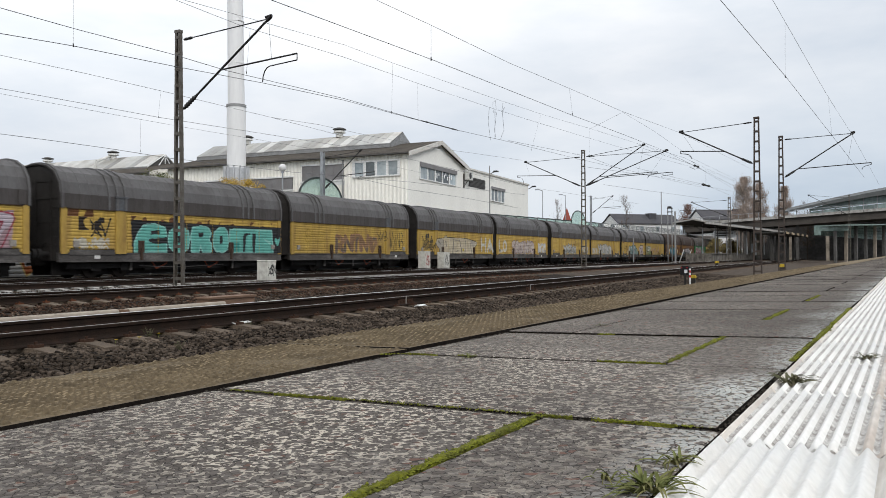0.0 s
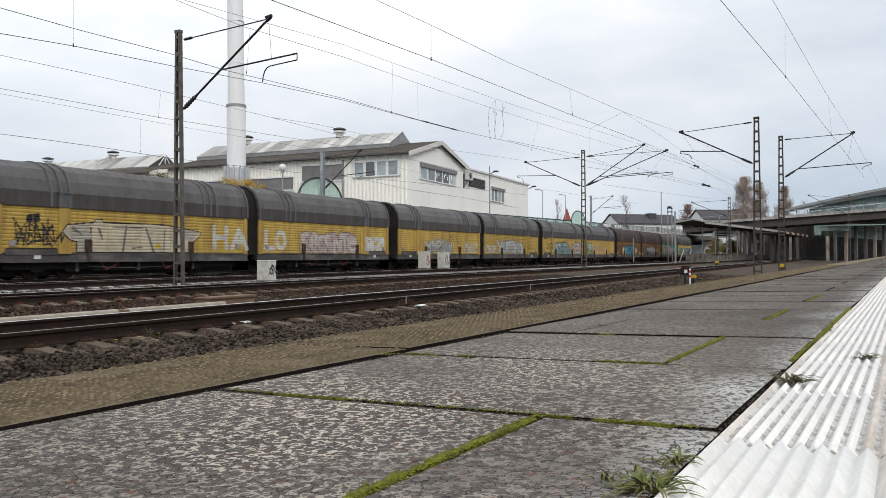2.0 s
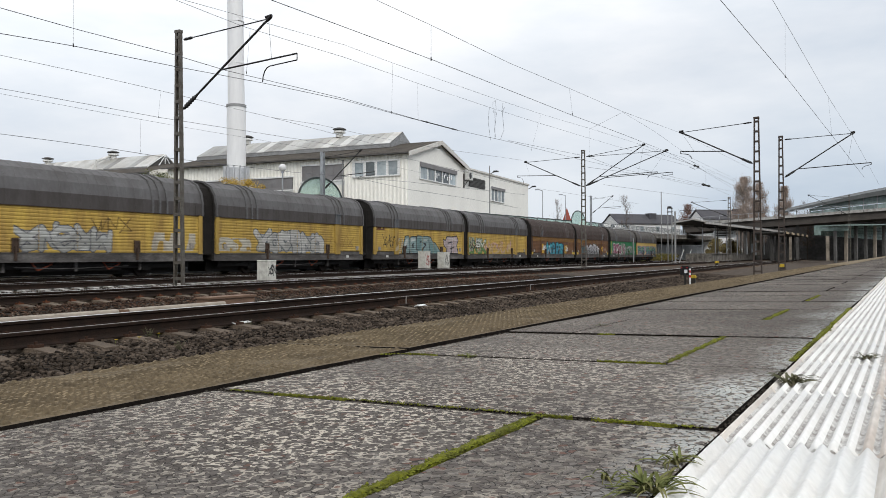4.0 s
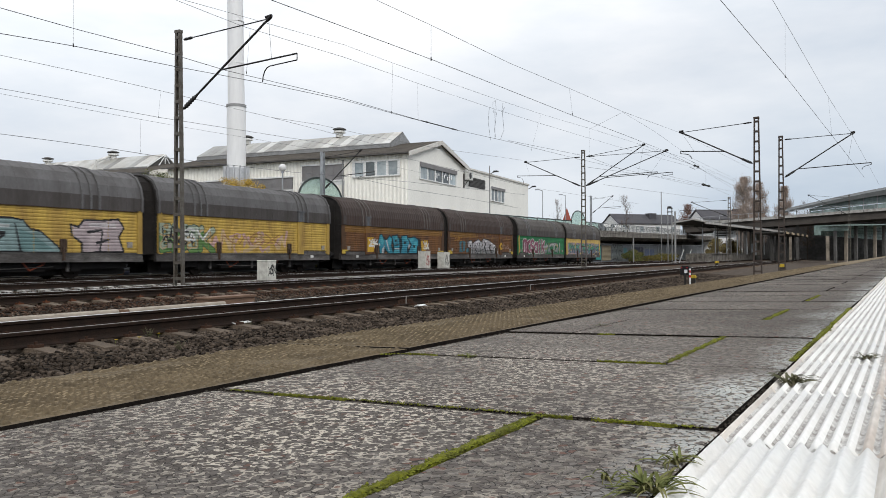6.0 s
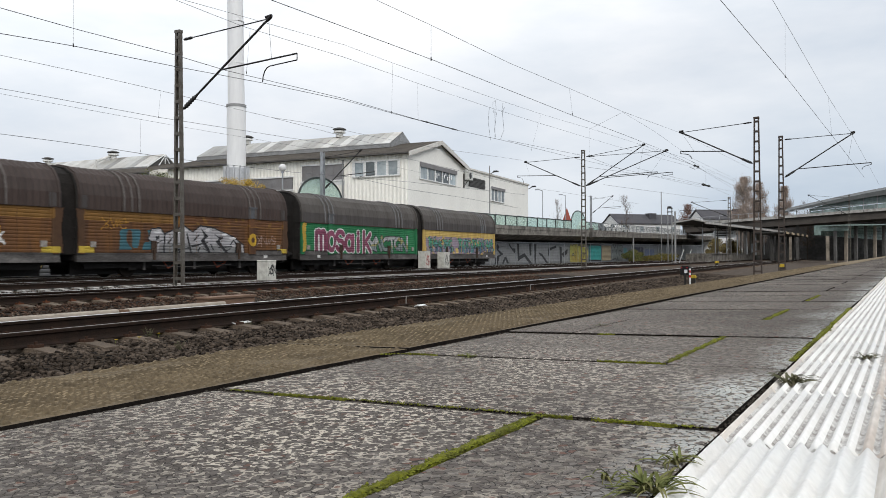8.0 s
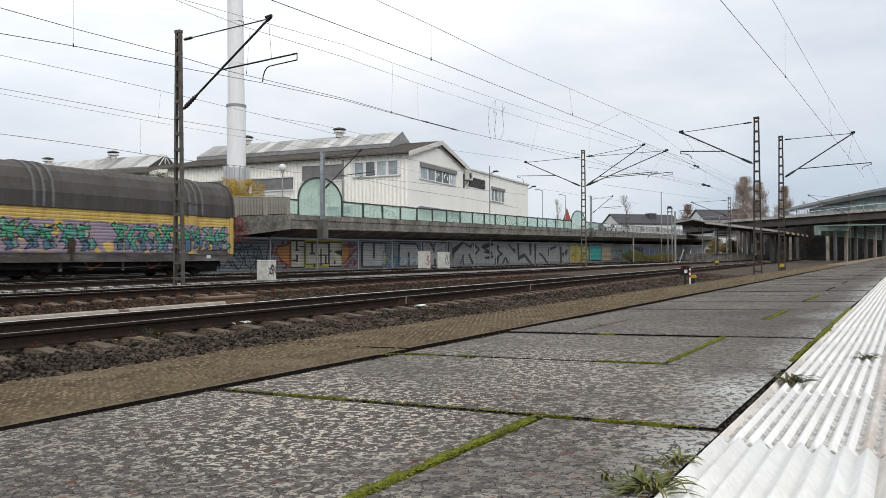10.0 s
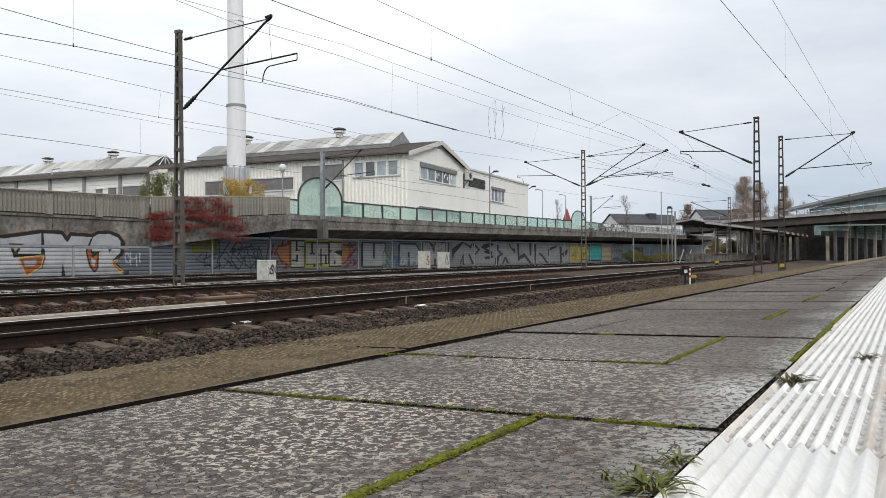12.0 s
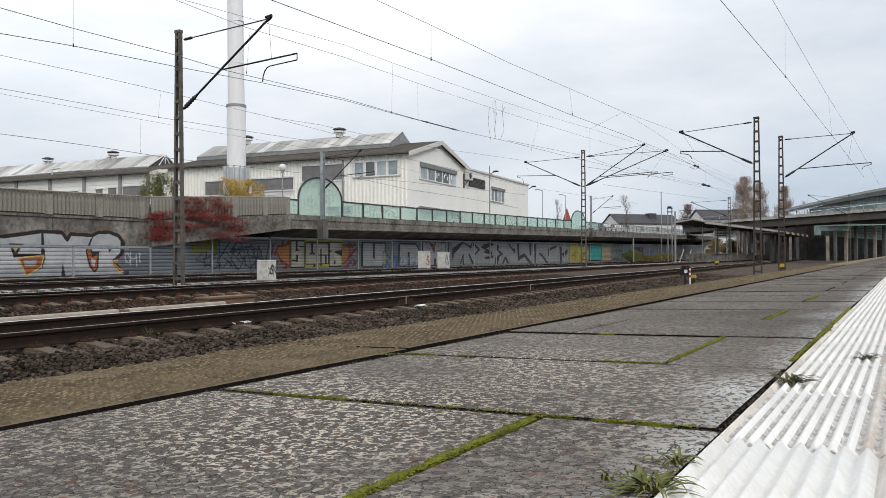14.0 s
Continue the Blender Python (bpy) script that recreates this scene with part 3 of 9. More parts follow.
    wob.inputs[1].default_value = 0.22
    link(broad.outputs["Fac"], wob.inputs[0])
    link(dot.outputs["Value"], wob.inputs[2])
    mr = N.new("ShaderNodeMapRange")
    mr.inputs["From Min"].default_value, mr.inputs["From Max"].default_value = -0.11, 0.0
    link(wob.outputs[0], mr.inputs["Value"])
    keep = ramp(sep.outputs["Green"], (0.27, 0.0), (0.33, 1.0))
    body = ramp(cells.outputs["Distance"], (0.05, 0.0), (0.1, 1.0))
    c = mix(times(times(mr.outputs["Result"], keep), body), c, (0.5, 0.52, 0.5))
    stain = node("ShaderNodeTexNoise", Scale=1.3, Detail=4.0)
    link(ge.outputs["Position"], stain.inputs["Vector"])
    dirt = ramp(stain.outputs["Fac"], (0.35, 0.8), (0.65, 1.1))
    mul = N.new("ShaderNodeMix")
    mul.data_type, mul.blend_type = "RGBA", "MULTIPLY"
    mul.inputs["Factor"].default_value = 1.0
    link(c, mul.inputs["A"])
    link(dirt, mul.inputs["B"])
    link(mul.outputs["Result"], bsdf.inputs["Base Color"])
    bump = node("ShaderNodeBump", Strength=0.5, Distance=0.003)
    link(ramp(cells.outputs["Distance"], (0.0, 0.0), (0.12, 1.0)), bump.inputs["Height"])
    link(bump.outputs["Normal"], bsdf.inputs["Normal"])
    return m


M["slab"] = stone_slab_material()
M["edge_slab"] = material("edge_slab", (0.215, 0.163, 0.096), 0.9, second=(0.115, 0.087, 0.053), scale=5, fine=120, bump=0.3, spread=0.06)
# darker slab colour that stands for the shade between studs
M["stud_gap"] = material("stud_gap", (0.1, 0.076, 0.047), 0.95, second=(0.165, 0.126, 0.077), scale=6, fine=150, bump=0.3)
M["guide_white"] = material("guide_white", (0.79, 0.785, 0.765), 0.55, second=(0.69, 0.66, 0.62), scale=7, fine=110, bump=0.28, spread=0.03, grit=0.08, amount=0.35)
M["guide_worn"] = material("guide_worn", (0.74, 0.69, 0.61), 0.6, second=(0.44, 0.36, 0.3), scale=11, fine=170, bump=0.12, grit=0.12, amount=0.55, stretch=(1, 0.2, 1))
# furrow colour: grey base holds the shade between ribs, dark specks are grime
M["grime_shade"] = material("grime_shade", (0.62, 0.61, 0.59), 0.8, second=(0.26, 0.23, 0.21), scale=110, fine=300, bump=0.15, amount=0.34, stretch=(1, 0.8, 1))
M["guide_stain"] = material("guide_stain", (0.68, 0.65, 0.6), 0.6, second=(0.46, 0.39, 0.34), scale=14, fine=170, bump=0.12, grit=0.12, amount=0.55, stretch=(1, 0.25, 1))
M["grime_pale"] = material("grime_pale", (0.66, 0.655, 0.64), 0.7, second=(0.5, 0.48, 0.46), scale=16, fine=150, bump=0.1, amount=0.25)
M["strip_bed"] = material("strip_bed", (0.1, 0.09, 0.08), 0.9, second=(0.05, 0.045, 0.04), scale=9)
M["moss_tuft"] = material("moss_tuft", (0.155, 0.17, 0.014), 0.95, second=(0.075, 0.075, 0.016), scale=22, fine=260, bump=0, amount=0.5, spread=0.45)
M["joint_soil"] = material("joint_soil", (0.06, 0.05, 0.04), 0.95, second=(0.03, 0.026, 0.022), scale=15, fine=200, bump=0, spread=0.5)
M["joint"] = material("joint", (0.018, 0.015, 0.013), 1.0, scale=8, fine=150, bump=0.6, shine=0.02)
M["moss"] = material("moss", (0.18, 0.19, 0.012), 0.95, second=(0.085, 0.085, 0.015), scale=30, fine=260, bump=0.8, amount=0.5)
M["grass"] = material("grass", (0.15, 0.175, 0.055), 0.85, second=(0.14, 0.125, 0.055), scale=25, fine=90, bump=0.1, spread=0.3, shine=0.15)
SLAB_V, SLAB_V0 = 0.4455, 0.757


def bevel_slab(w, l, t=0.05, b=0.0014):
    bm = bmesh.new()
    n = 12
    ring = [(w * i / n, 0) for i in range(n)] + [(w, l * i / n) for i in range(n)] + [(w - w * i / n, l) for i in range(n)] + [(0, l - l * i / n) for i in range(n)]
    def inner(p, d):
        return (min(max(p[0], d), w - d), min(max(p[1], d), l - d))
    lo = [bm.verts.new((x, y, -t)) for x, y in ring]
    rough = [random.uniform(0, 0.0003) for _ in ring]
    mid = [bm.verts.new((*inner(p, r), -b - r)) for p, r in zip(ring, rough)]
    top = [bm.verts.new((*inner(p, b + r * 1.5), 0)) for p, r in zip(ring, rough)]
    k = len(ring)
    for r0, r1 in ((lo, mid), (mid, top)):
        for i in range(k):
            bm.faces.new((r0[i], r0[(i + 1) % k], r1[(i + 1) % k], r1[i])).material_index = 1 if r0 is lo else 0
    bm.faces.new(top)
    return bm


def stud_slab(w, l, nu, nv):
    """Anti-slip edge slab: one sheet with staggered rows of small worn studs, shade painted on their slopes and gaps.
    """
    bm = bmesh.new()
    du, dv = (w - 0.024) / nu, (l - 0.02) / nv
    lines = []
    for j in range(nv):
        shift = 0.5 * du * (j % 2)
        for k, fy in enumerate((0.1, 0.3, 0.66, 0.86)):
            y = 0.01 + dv * (j + fy)
            line = [bm.verts.new((0.0, y, 0.0))]
            for i in range(nu):
                worn = noise.noise((i * 3.3 / nu, j * 7.4 / nv, 4.0))
                h = (0.0048 if worn < 0.15 else 0.0034 if worn < 0.3 else 0.0014) * random.uniform(0.55, 1.25)
                for m, fx in enumerate((0.12, 0.32, 0.66, 0.88)):
                    x = min(w - 0.002 * (4 - m) / 4, 0.012 + du * (i + fx) + shift)
                    line.append(bm.verts.new((x, y + random.uniform(-0.0006, 0.0006), h if m in (1, 2) and k in (1, 2) else 0.0)))
            line.append(bm.verts.new((w, y, 0.0)))
            lines.append(line)
    first, last = ([bm.verts.new((v.co.x, y, 0.0)) for v in line] for y, line in ((0.0, lines[0]), (l, lines[-1])))
    lines = [first] + lines + [last]
    for b, (p, q) in enumerate(zip(lines, lines[1:])):
        for a in range(len(p) - 1):
            f = bm.faces.new((p[a], p[a + 1], q[a + 1], q[a]))
            f.material_index = 0 if b % 4 == 2 and a % 4 == 2 else 2
    for line, off in (([r[0] for r in lines], (-0.002, 0)), ([r[-1] for r in lines], (0.002, 0)), (lines[0], (0, -0.002)), (lines[-1], (0, 0.002))):
        low = [bm.verts.new((v.co.x + off[0], v.co.y + off[1], -0.12)) for v in (line[0], line[-1])]
        bm.faces.new((*line, low[1], low[0])).material_index = 1
    return bm


def rib_tile(mat, furrow_faces=(0, 9), dirt="grime_shade", stained=99, ribs=19, h=0.008):
    """White guide tile: round-topped ribs, narrow furrows coloured with both their shade and speckled grime."""
    w, l = 0.3, 0.2945
    p = w / ribs
    bm = bmesh.new()
    prof = []
    for k in range(ribs):
        prof += [(k * p + p * f, -h * (0.5 + 0.5 * math.cos(math.tau * f)) ** 0.95) for f in (0.0, 0.1, 0.2, 0.31, 0.42, 0.5, 0.58, 0.69, 0.8, 0.9)]
    prof.append((w, -h))
    rows = []
    for y, d in ((0.0, 0.004), (0.003, 0.0), (l - 0.003, 0.0), (l, 0.004)):
        rows.append([bm.verts.new((x, y, z - d)) for x, z in prof])
    faces = []
    for a, b in zip(rows, rows[1:]):
        for i in range(len(prof) - 1):
            f = bm.faces.new((a[i], b[i], b[i + 1], a[i + 1]))
            f.material_index = 1 if i % 10 in furrow_faces and a is rows[1] else 0
            if (i // 10 >= stained or (i < 9 and ribs > 20)) and f.material_index == 0:
                f.material_index = 2
            f.smooth = True
    low = [bm.verts.new((x, y, -0.05)) for x in (0, w) for y in (0, l)]
    for row, a, b in ((rows[0], low[2], low[0]), (rows[-1], low[3], low[1])):
        bm.faces.new((*row, a, b)).material_index = 1
    me = finish("guide_tile", bm, mat)
    me.materials.append(M[dirt])
    me.materials.append(M["guide_stain"])
    return me


def platform():
    p = thing("platform", "low grey station platform paved with worn concrete slabs", "platform", kind="structure", at=PLAT)
    bm = bmesh.new()
    box(bm, -1.17, -0.163, -6, 170, -0.9, -0.03)
    part("platform_body", bm, "joint", p)
    bm = bmesh.new()
    box(bm, -0.163, 6.0, -6, 170, -0.9, -0.03)
    part("platform_bed", bm, "strip_bed", p)
    def paver(w, l):
        me = finish("slab", bevel_slab(w, l), "slab")
        me.materials.append(M["joint"])
        return me

    kinds = {k: [paver(w, 0.4348) for _ in range(2)] for k, w in (("wide", 0.484), ("narrow", 0.157), ("wide_end", 0.494), ("narrow_end", 0.168), ("narrow_first", 0.177))}
    kinds["narrow_long"] = [paver(0.168, 0.446)]
    for i in range(-14, 90):
        v = SLAB_V0 + i * SLAB_V
        for u, k in ([(-0.826, "narrow"), (-0.664, "wide_end")] if i % 2 == 0 else [(-0.826, "wide"), (-0.333, "narrow_end")]):
            if i == -1:
                u, k = u - 0.009, "narrow_first" if k == "narrow_end" else k
            if i == 1 and k == "narrow_end":
                # this one is butted tight against its neighbour, with no open joint
                same("slab", kinds["narrow_long"][0], p, pose(u + 0.006, v - 0.0045, 0.0003, -0.05))
                continue
            same("slab", random.choice(kinds[k]), p, pose(u + 0.006, v + 0.0072, random.uniform(-0.0006, 0.0006) + (0.002 if i == 2 else 0), random.uniform(-0.34, -0.2), random.uniform(-0.05, 0.05)))
    bm = bmesh.new()
    box(bm, -0.82, -0.166, SLAB_V0 + 90 * SLAB_V, 170, -0.05, -0.002)
    part("distant_paving", bm, "slab", p)
    near_edge, mid_edge, far_edge = finish("edge_slab", stud_slab(0.345, 0.992, 22, 66), "edge_slab"), finish("edge_slab", stud_slab(0.345, 0.992, 15, 46), "edge_slab"), finish("edge_slab", bevel_slab(0.336, 0.992, 0.12, 0.008), "edge_slab")
    for me in (near_edge, mid_edge, far_edge):
        me.materials.append(M["joint"])
    for me in (near_edge, mid_edge):
        me.materials.append(M["stud_gap"])
    for i in range(-6, 60):
        same("edge_slab", near_edge if -2 < i < 6 else mid_edge if -2 < i < 13 else far_edge, p, pose(-1.2, 0.28 + i * 1.0, random.uniform(-0.002, 0.001), 0, 0, random.uniform(-0.15, 0.15)))
    bm = bmesh.new()
    box(bm, -1.2, -0.864, 60.3, 170, -0.12, -0.004)
    part("distant_edge", bm, "edge_slab", p)
    clean, white, worn = rib_tile("guide_white", (), "grime_pale", 8, 18), rib_tile("guide_white", (0, 1, 8, 9), "grime_shade", 9, 23, 0.0062), rib_tile("guide_worn", (0, 1, 8, 9), ribs=23, h=0.0062)
    for i in range(-21, 110):
        for j in range(3):
            kind = worn if j == 2 or (j == 1 and i > 0 and random.random() < 0.6) else clean if i < 0 else white
            same("guide_tile", kind, p, pose(-0.161 + j * 0.3015, 0.7325 + i * 0.2985, random.uniform(-0.0012, 0.0012), random.uniform(-0.1, 0.1), random.uniform(-0.1, 0.1)))
    bm = bmesh.new()
    box(bm, -0.161, 0.745, 33.5, 170, -0.05, -0.003)
    part("distant_guide_strip", bm, "guide_white", p)
    bm = bmesh.new()
    box(bm, 0.752, 6.0, -6, 170, -0.05, -0.004)
    part("paving_rear", bm, "concrete", p)
    return p


platform()


def crumbs(name, lines, mat, label, seed, category):
    """Small uneven lumps strewn along lines: start, end, width, count, smallest and largest size, height."""
    rng = np.random.default_rng(seed)
    octa = np.array([(1, 0, 0), (0, 1, 0), (-1, 0, 0), (0, -1, 0), (0, 0, 1), (0, 0, -1)], float)
    tri = np.array([(0, 1, 4), (1, 2, 4), (2, 3, 4), (3, 0, 4), (1, 0, 5), (2, 1, 5), (3, 2, 5), (0, 3, 5)])
    vs, count = [], 0
    for u0, v0, u1, v1, w, n, lo, hi, z in lines:
        f = rng.random(n)
        a, b = u0 + (u1 - u0) * f, v0 + (v1 - v0) * f
        k = np.array([noise.noise((x * 45, y * 45, seed)) for x, y in zip(a, b)])
        keep = rng.random(n) < np.clip(0.72 + 1.1 * k, 0.12, 1.0)
        a, b, k = a[keep], b[keep], k[keep]
        m = len(a)
        d = np.array([-(v1 - v0), u1 - u0]) / max(1e-9, math.hypot(u1 - u0, v1 - v0))
        off = np.clip(rng.normal(0, 0.5, m), -1.1, 1.1) * w * (0.75 + 0.6 * k)
        c = np.stack([a + d[0] * off, b + d[1] * off, z + rng.uniform(-0.3, 0.5, m) * lo * 2], -1)
        r = rng.uniform(lo, hi, (m, 1, 1)) * 0.5 * rng.uniform(0.6, 1.3, (m, 6, 1)) * np.array([1.2, 1.2, 0.8])
        t = rng.uniform(0, 6.28, m)
        ct, st = np.cos(t)[:, None], np.sin(t)[:, None]
        p = octa[None] * r
        vs.append(np.stack([p[..., 0] * ct - p[..., 1] * st, p[..., 0] * st + p[..., 1] * ct, p[..., 2]], -1) + c[:, None])
        count += m
    verts = np.concatenate(vs).reshape(-1, 3)
    faces = (np.arange(count)[:, None, None] * 6 + tri[None]).reshape(-1, 3)
    ob = from_arrays(name, verts.tolist(), faces.tolist(), mat)
    ob.matrix_basis = PLAT
    return tagged(ob, label, category, kind="stuff")


def moss():
    """Low green cushions of moss filling some of the joints."""
    bm = bmesh.new()
    strips = [(-0.341, 0.30, -0.341, 0.752, 0.017), (-0.329, 1.215, -0.329, 1.64, 0.015), (-0.32, 2.105, -0.32, 2.53, 0.016), (-0.318, 3.0, -0.318, 3.42, 0.014),
              (-0.72, 0.757, -0.6, 0.757, 0.004), (-0.34, 0.757, -0.305, 0.757, 0.005), (-0.285, 0.757, -0.2, 0.757, 0.006), (-0.81, 1.199, -0.74, 1.2, 0.004), (-0.44, 1.203, -0.33, 1.205, 0.0055),
              (-0.6, 1.65, -0.56, 1.65, 0.005), (-0.161, 1.28, -0.161, 1.62, 0.009), (-0.16, 1.6, -0.16, 1.98, 0.014), (-0.16, 2.0, -0.16, 2.6, 0.013)]
    for u0, v0, u1, v1, w in strips:
        w *= 0.72 if abs(v1 - v0) > abs(u1 - u0) else 0.5
        d = Vector((u1 - u0, v1 - v0, 0))
        n = max(12, int(d.length / 0.005))
        side = Vector((-d.y, d.x, 0)).normalized()
        rows = []
        for i in range(n + 1):
            f = i / n
            c = Vector((u0, v0, 0)) + d * f
            k = 0.6 + 0.75 * abs(noise.noise((c.x * 25, c.y * 25, 3.0))) + 0.25 * noise.noise((c.x * 90, c.y * 90, 1.0))
            k *= min(1.0, 6 * f + 0.3, 6 * (1 - f) + 0.3)
            if abs(d.x) > abs(d.y):
                k *= min(1.25, max(0.25, 0.75 + 1.3 * noise.noise((c.x * 55, c.y * 55, 12.0))))
            else:
                k *= min(1.2, max(0.45, 0.85 + 0.9 * noise.noise((c.x * 38, c.y * 38, 14.0))))
            h = (0.004 if abs(d.y) > abs(d.x) else 0.0012) * k
            off = 0.12 * w * noise.noise((c.x * 40, c.y * 40, 8.0))
            rows.append([bm.verts.new(c + side * (s * w * 0.5 * k + off) + Vector((0, 0, z))) for s, z in
                         ((-1, -0.006), (-0.7, h * 0.7), (-0.2, h * (1 + 0.5 * noise.noise((c.x * 200, c.y * 200, 5)))), (0.3, h * (1 + 0.5 * noise.noise((c.x * 200, c.y * 200, 9)))), (0.75, h * 0.7), (1, -0.006))])
        for a, b in zip(rows, rows[1:]):
            for i in range(5):
                bm.faces.new((a[i], b[i], b[i + 1], a[i + 1]))
    single("moss", bm, "moss", "bright green moss growing in the paving joints", "moss", "stuff", PLAT, smooth=True)
    more = [(-0.8, 0.757, -0.72, 0.757, 0.004), (-0.6, 0.757, -0.34, 0.757, 0.0035), (-0.2, 0.757, -0.165, 0.757, 0.004), (-0.7, 1.2, -0.66, 1.2, 0.012), (-0.845, 1.17, -0.8, 1.2, 0.01)]
    tufts = []
    for u0, v0, u1, v1, w in strips + more:
        n = int(math.hypot(u1 - u0, v1 - v0) * (5200 if v1 < 1.3 else 3000) * (0.6 + w * 60) * (1.0 if abs(v1 - v0) > abs(u1 - u0) else 0.3))
        tufts.append((u0, v0, u1, v1, w * 0.55, n, 0.0012, 0.0032, 0.0002))
    crumbs("moss_tufts", tufts, "moss_tuft", "small uneven cushions of bright green moss", 71, "moss")
    soil = [(-0.82, SLAB_V0 + i * SLAB_V, -0.166, SLAB_V0 + i * SLAB_V, 0.0095, 2600 if i < 2 else 1200, 0.0012, 0.004, -0.0035) for i in range(-1, 6)]
    soil += [(-0.335, SLAB_V0 + i * SLAB_V, -0.33, SLAB_V0 + (i + 1) * SLAB_V, 0.01, 1500, 0.0012, 0.0036, -0.004) for i in (-1, 1, 3)]
    soil += [(-0.842, -0.2, -0.842, 3.0, 0.034, 6500, 0.0025, 0.009, -0.016), (-0.842, 3.0, -0.842, 9.0, 0.034, 3500, 0.004, 0.012, -0.014), (-0.824, 0.0, -0.824, 4.0, 0.008, 2200, 0.0015, 0.005, -0.003),
             (-0.164, 0.3, -0.164, 2.6, 0.008, 2200, 0.0015, 0.0045, -0.006)]
    crumbs("joint_soil", soil, "joint_soil", "dark crumbly soil lying in the paving joints", 72, "soil")


def blade(bm, base, heading, length, lift, width, bend):
    d = Vector((math.cos(heading), math.sin(heading), 0))
    s = Vector((-d.y, d.x, 0))
    rows = []
    n = 6
    for i in range(n + 1):
        f = i / n
        c = base + d * length * f + Vector((0, 0, lift * math.sin(f * math.pi * bend)))
        w = width * (1 - f ** 2) * 0.5 + 0.0002
        rows.append([bm.verts.new(c - s * w), bm.verts.new(c + Vector((0, 0, -w * 0.5))), bm.verts.new(c + s * w)])
    for a, b in zip(rows, rows[1:]):
        for i in range(2):
            bm.faces.new((a[i], b[i], b[i + 1], a[i + 1]))


def grass_tuft(name, u, v, n, size, label, seed, mat="grass"):
    r = random.Random(seed)
    t = thing(name, label, "weed", at=PLAT @ pose(u, v, -0.004))
    for i in range(n):
        bm = bmesh.new()
        blade(bm, Vector((r.uniform(-0.012, 0.012), r.uniform(-0.02, 0.02), 0)) * (size / 0.06), r.uniform(0, 6.28), size * r.uniform(0.4, 1.0), size * r.uniform(0.1, 0.38), size * r.uniform(0.06, 0.11), r.uniform(0.6, 0.95))
        part("blade", bm, mat, t)


moss()
M["grass_dry"] = material("grass_dry", (0.12, 0.125, 0.07), 0.9, second=(0.1, 0.085, 0.055), scale=30, spread=0.25, shine=0.1)
grass_tuft("grass_tuft", -0.163, 0.545, 58, 0.036, "tuft of green grass growing beside the white strip", 3)
grass_tuft("grass_tuft", -0.168, 0.63, 26, 0.03, "thin tuft of green grass in a paving joint", 5)
grass_tuft("grass_tuft", -0.2, 0.56, 14, 0.026, "thin tuft of green grass in a paving joint", 15)
grass_tuft("weed_rosette", -0.137, 1.08, 34, 0.038, "flat dull green weed lying on the white strip", 8, "grass_dry")
grass_tuft("weed_rosette", -0.065, 1.372, 30, 0.03, "small withered weed on the white strip", 9, "grass_dry")
grass_tuft("weed_rosette", -0.657, 1.84, 14, 0.03, "small dark weed on the grey paving", 10, "grass_dry")
grass_tuft("weed_rosette", -0.672, 1.195, 16, 0.025, "small green weed in a joint crossing", 11)


# ---------------------------------------------------------------- ballast stones
def scatter_stones(name, x0, x1, y0, y1, density, size, seed, mat, label):
    rng = np.random.default_rng(seed)
    n = int((x1 - x0) * (y1 - y0) * density)
    px, py = rng.uniform(x0, x1, n), rng.uniform(y0, y1, n)
    pz = np.array([bed_height(a, b) for a, b in zip(px, py)]) + rng.uniform(-0.006, 0.03, n)
    cube = np.array([(x, y, z) for x in (-1, 1) for y in (-1, 1) for z in (-1, 1)], float)
    r = rng.uniform(size * 0.4, size * 1.35, (n, 1, 1)) * rng.uniform(0.65, 1.2, (n, 1, 3)) * 0.5 * np.array([1.1, 1.0, 0.62])
    pts = cube[None] * r * rng.uniform(0.35, 1.15, (n, 8, 3))
    a, b = rng.uniform(0, 6.28, n), rng.uniform(-0.6, 0.6, n)
    ca, sa, cb, sb = np.cos(a)[:, None], np.sin(a)[:, None], np.cos(b)[:, None], np.sin(b)[:, None]
    x, y, z = pts[..., 0], pts[..., 1], pts[..., 2]
    y, z = y * cb - z * sb, y * sb + z * cb
    x, y = x * ca - y * sa, x * sa + y * ca
    verts = np.stack([x + px[:, None], y + py[:, None], z + pz[:, None]], -1).reshape(-1, 3)
    quads = np.array([(0, 1, 3, 2), (4, 6, 7, 5), (0, 4, 5, 1), (2, 3, 7, 6), (0, 2, 6, 4), (1, 5, 7, 3)])
    faces = (np.arange(n)[:, None, None] * 8 + quads[None]).reshape(-1, 4)
    me = bpy.data.meshes.new(name)
    me.vertices.add(len(verts))
    me.vertices.foreach_set("co", verts.ravel())
    me.loops.add(faces.size)
    me.loops.foreach_set("vertex_index", faces.ravel())
    me.polygons.add(len(faces))
    me.polygons.foreach_set("loop_start", np.arange(0, faces.size, 4))
    me.update(calc_edges=True)
    me.validate()
    me.materials.append(M[mat])
    return tagged(new(name, me), label, "ballast", kind="stuff")


scatter_stones("ballast_stones", -8.0, -4.6, 2.5, 18, 950, 0.047, 1, "ballast", "loose dark grey-brown crushed ballast stones")
scatter_stones("ballast_stones", -8.0, -3.5, 18, 48, 240, 0.06, 2, "ballast", "loose dark grey-brown crushed ballast stones")
scatter_stones("ballast_stones", -4.6, -1.45, 18, 60, 45, 0.07, 8, "ballast", "loose dark crushed ballast stones below the platform edge")
scatter_stones("ballast_stones", -4.6, -1.45, -4, 18, 70, 0.06, 6, "ballast", "loose dark crushed ballast stones below the platform edge")
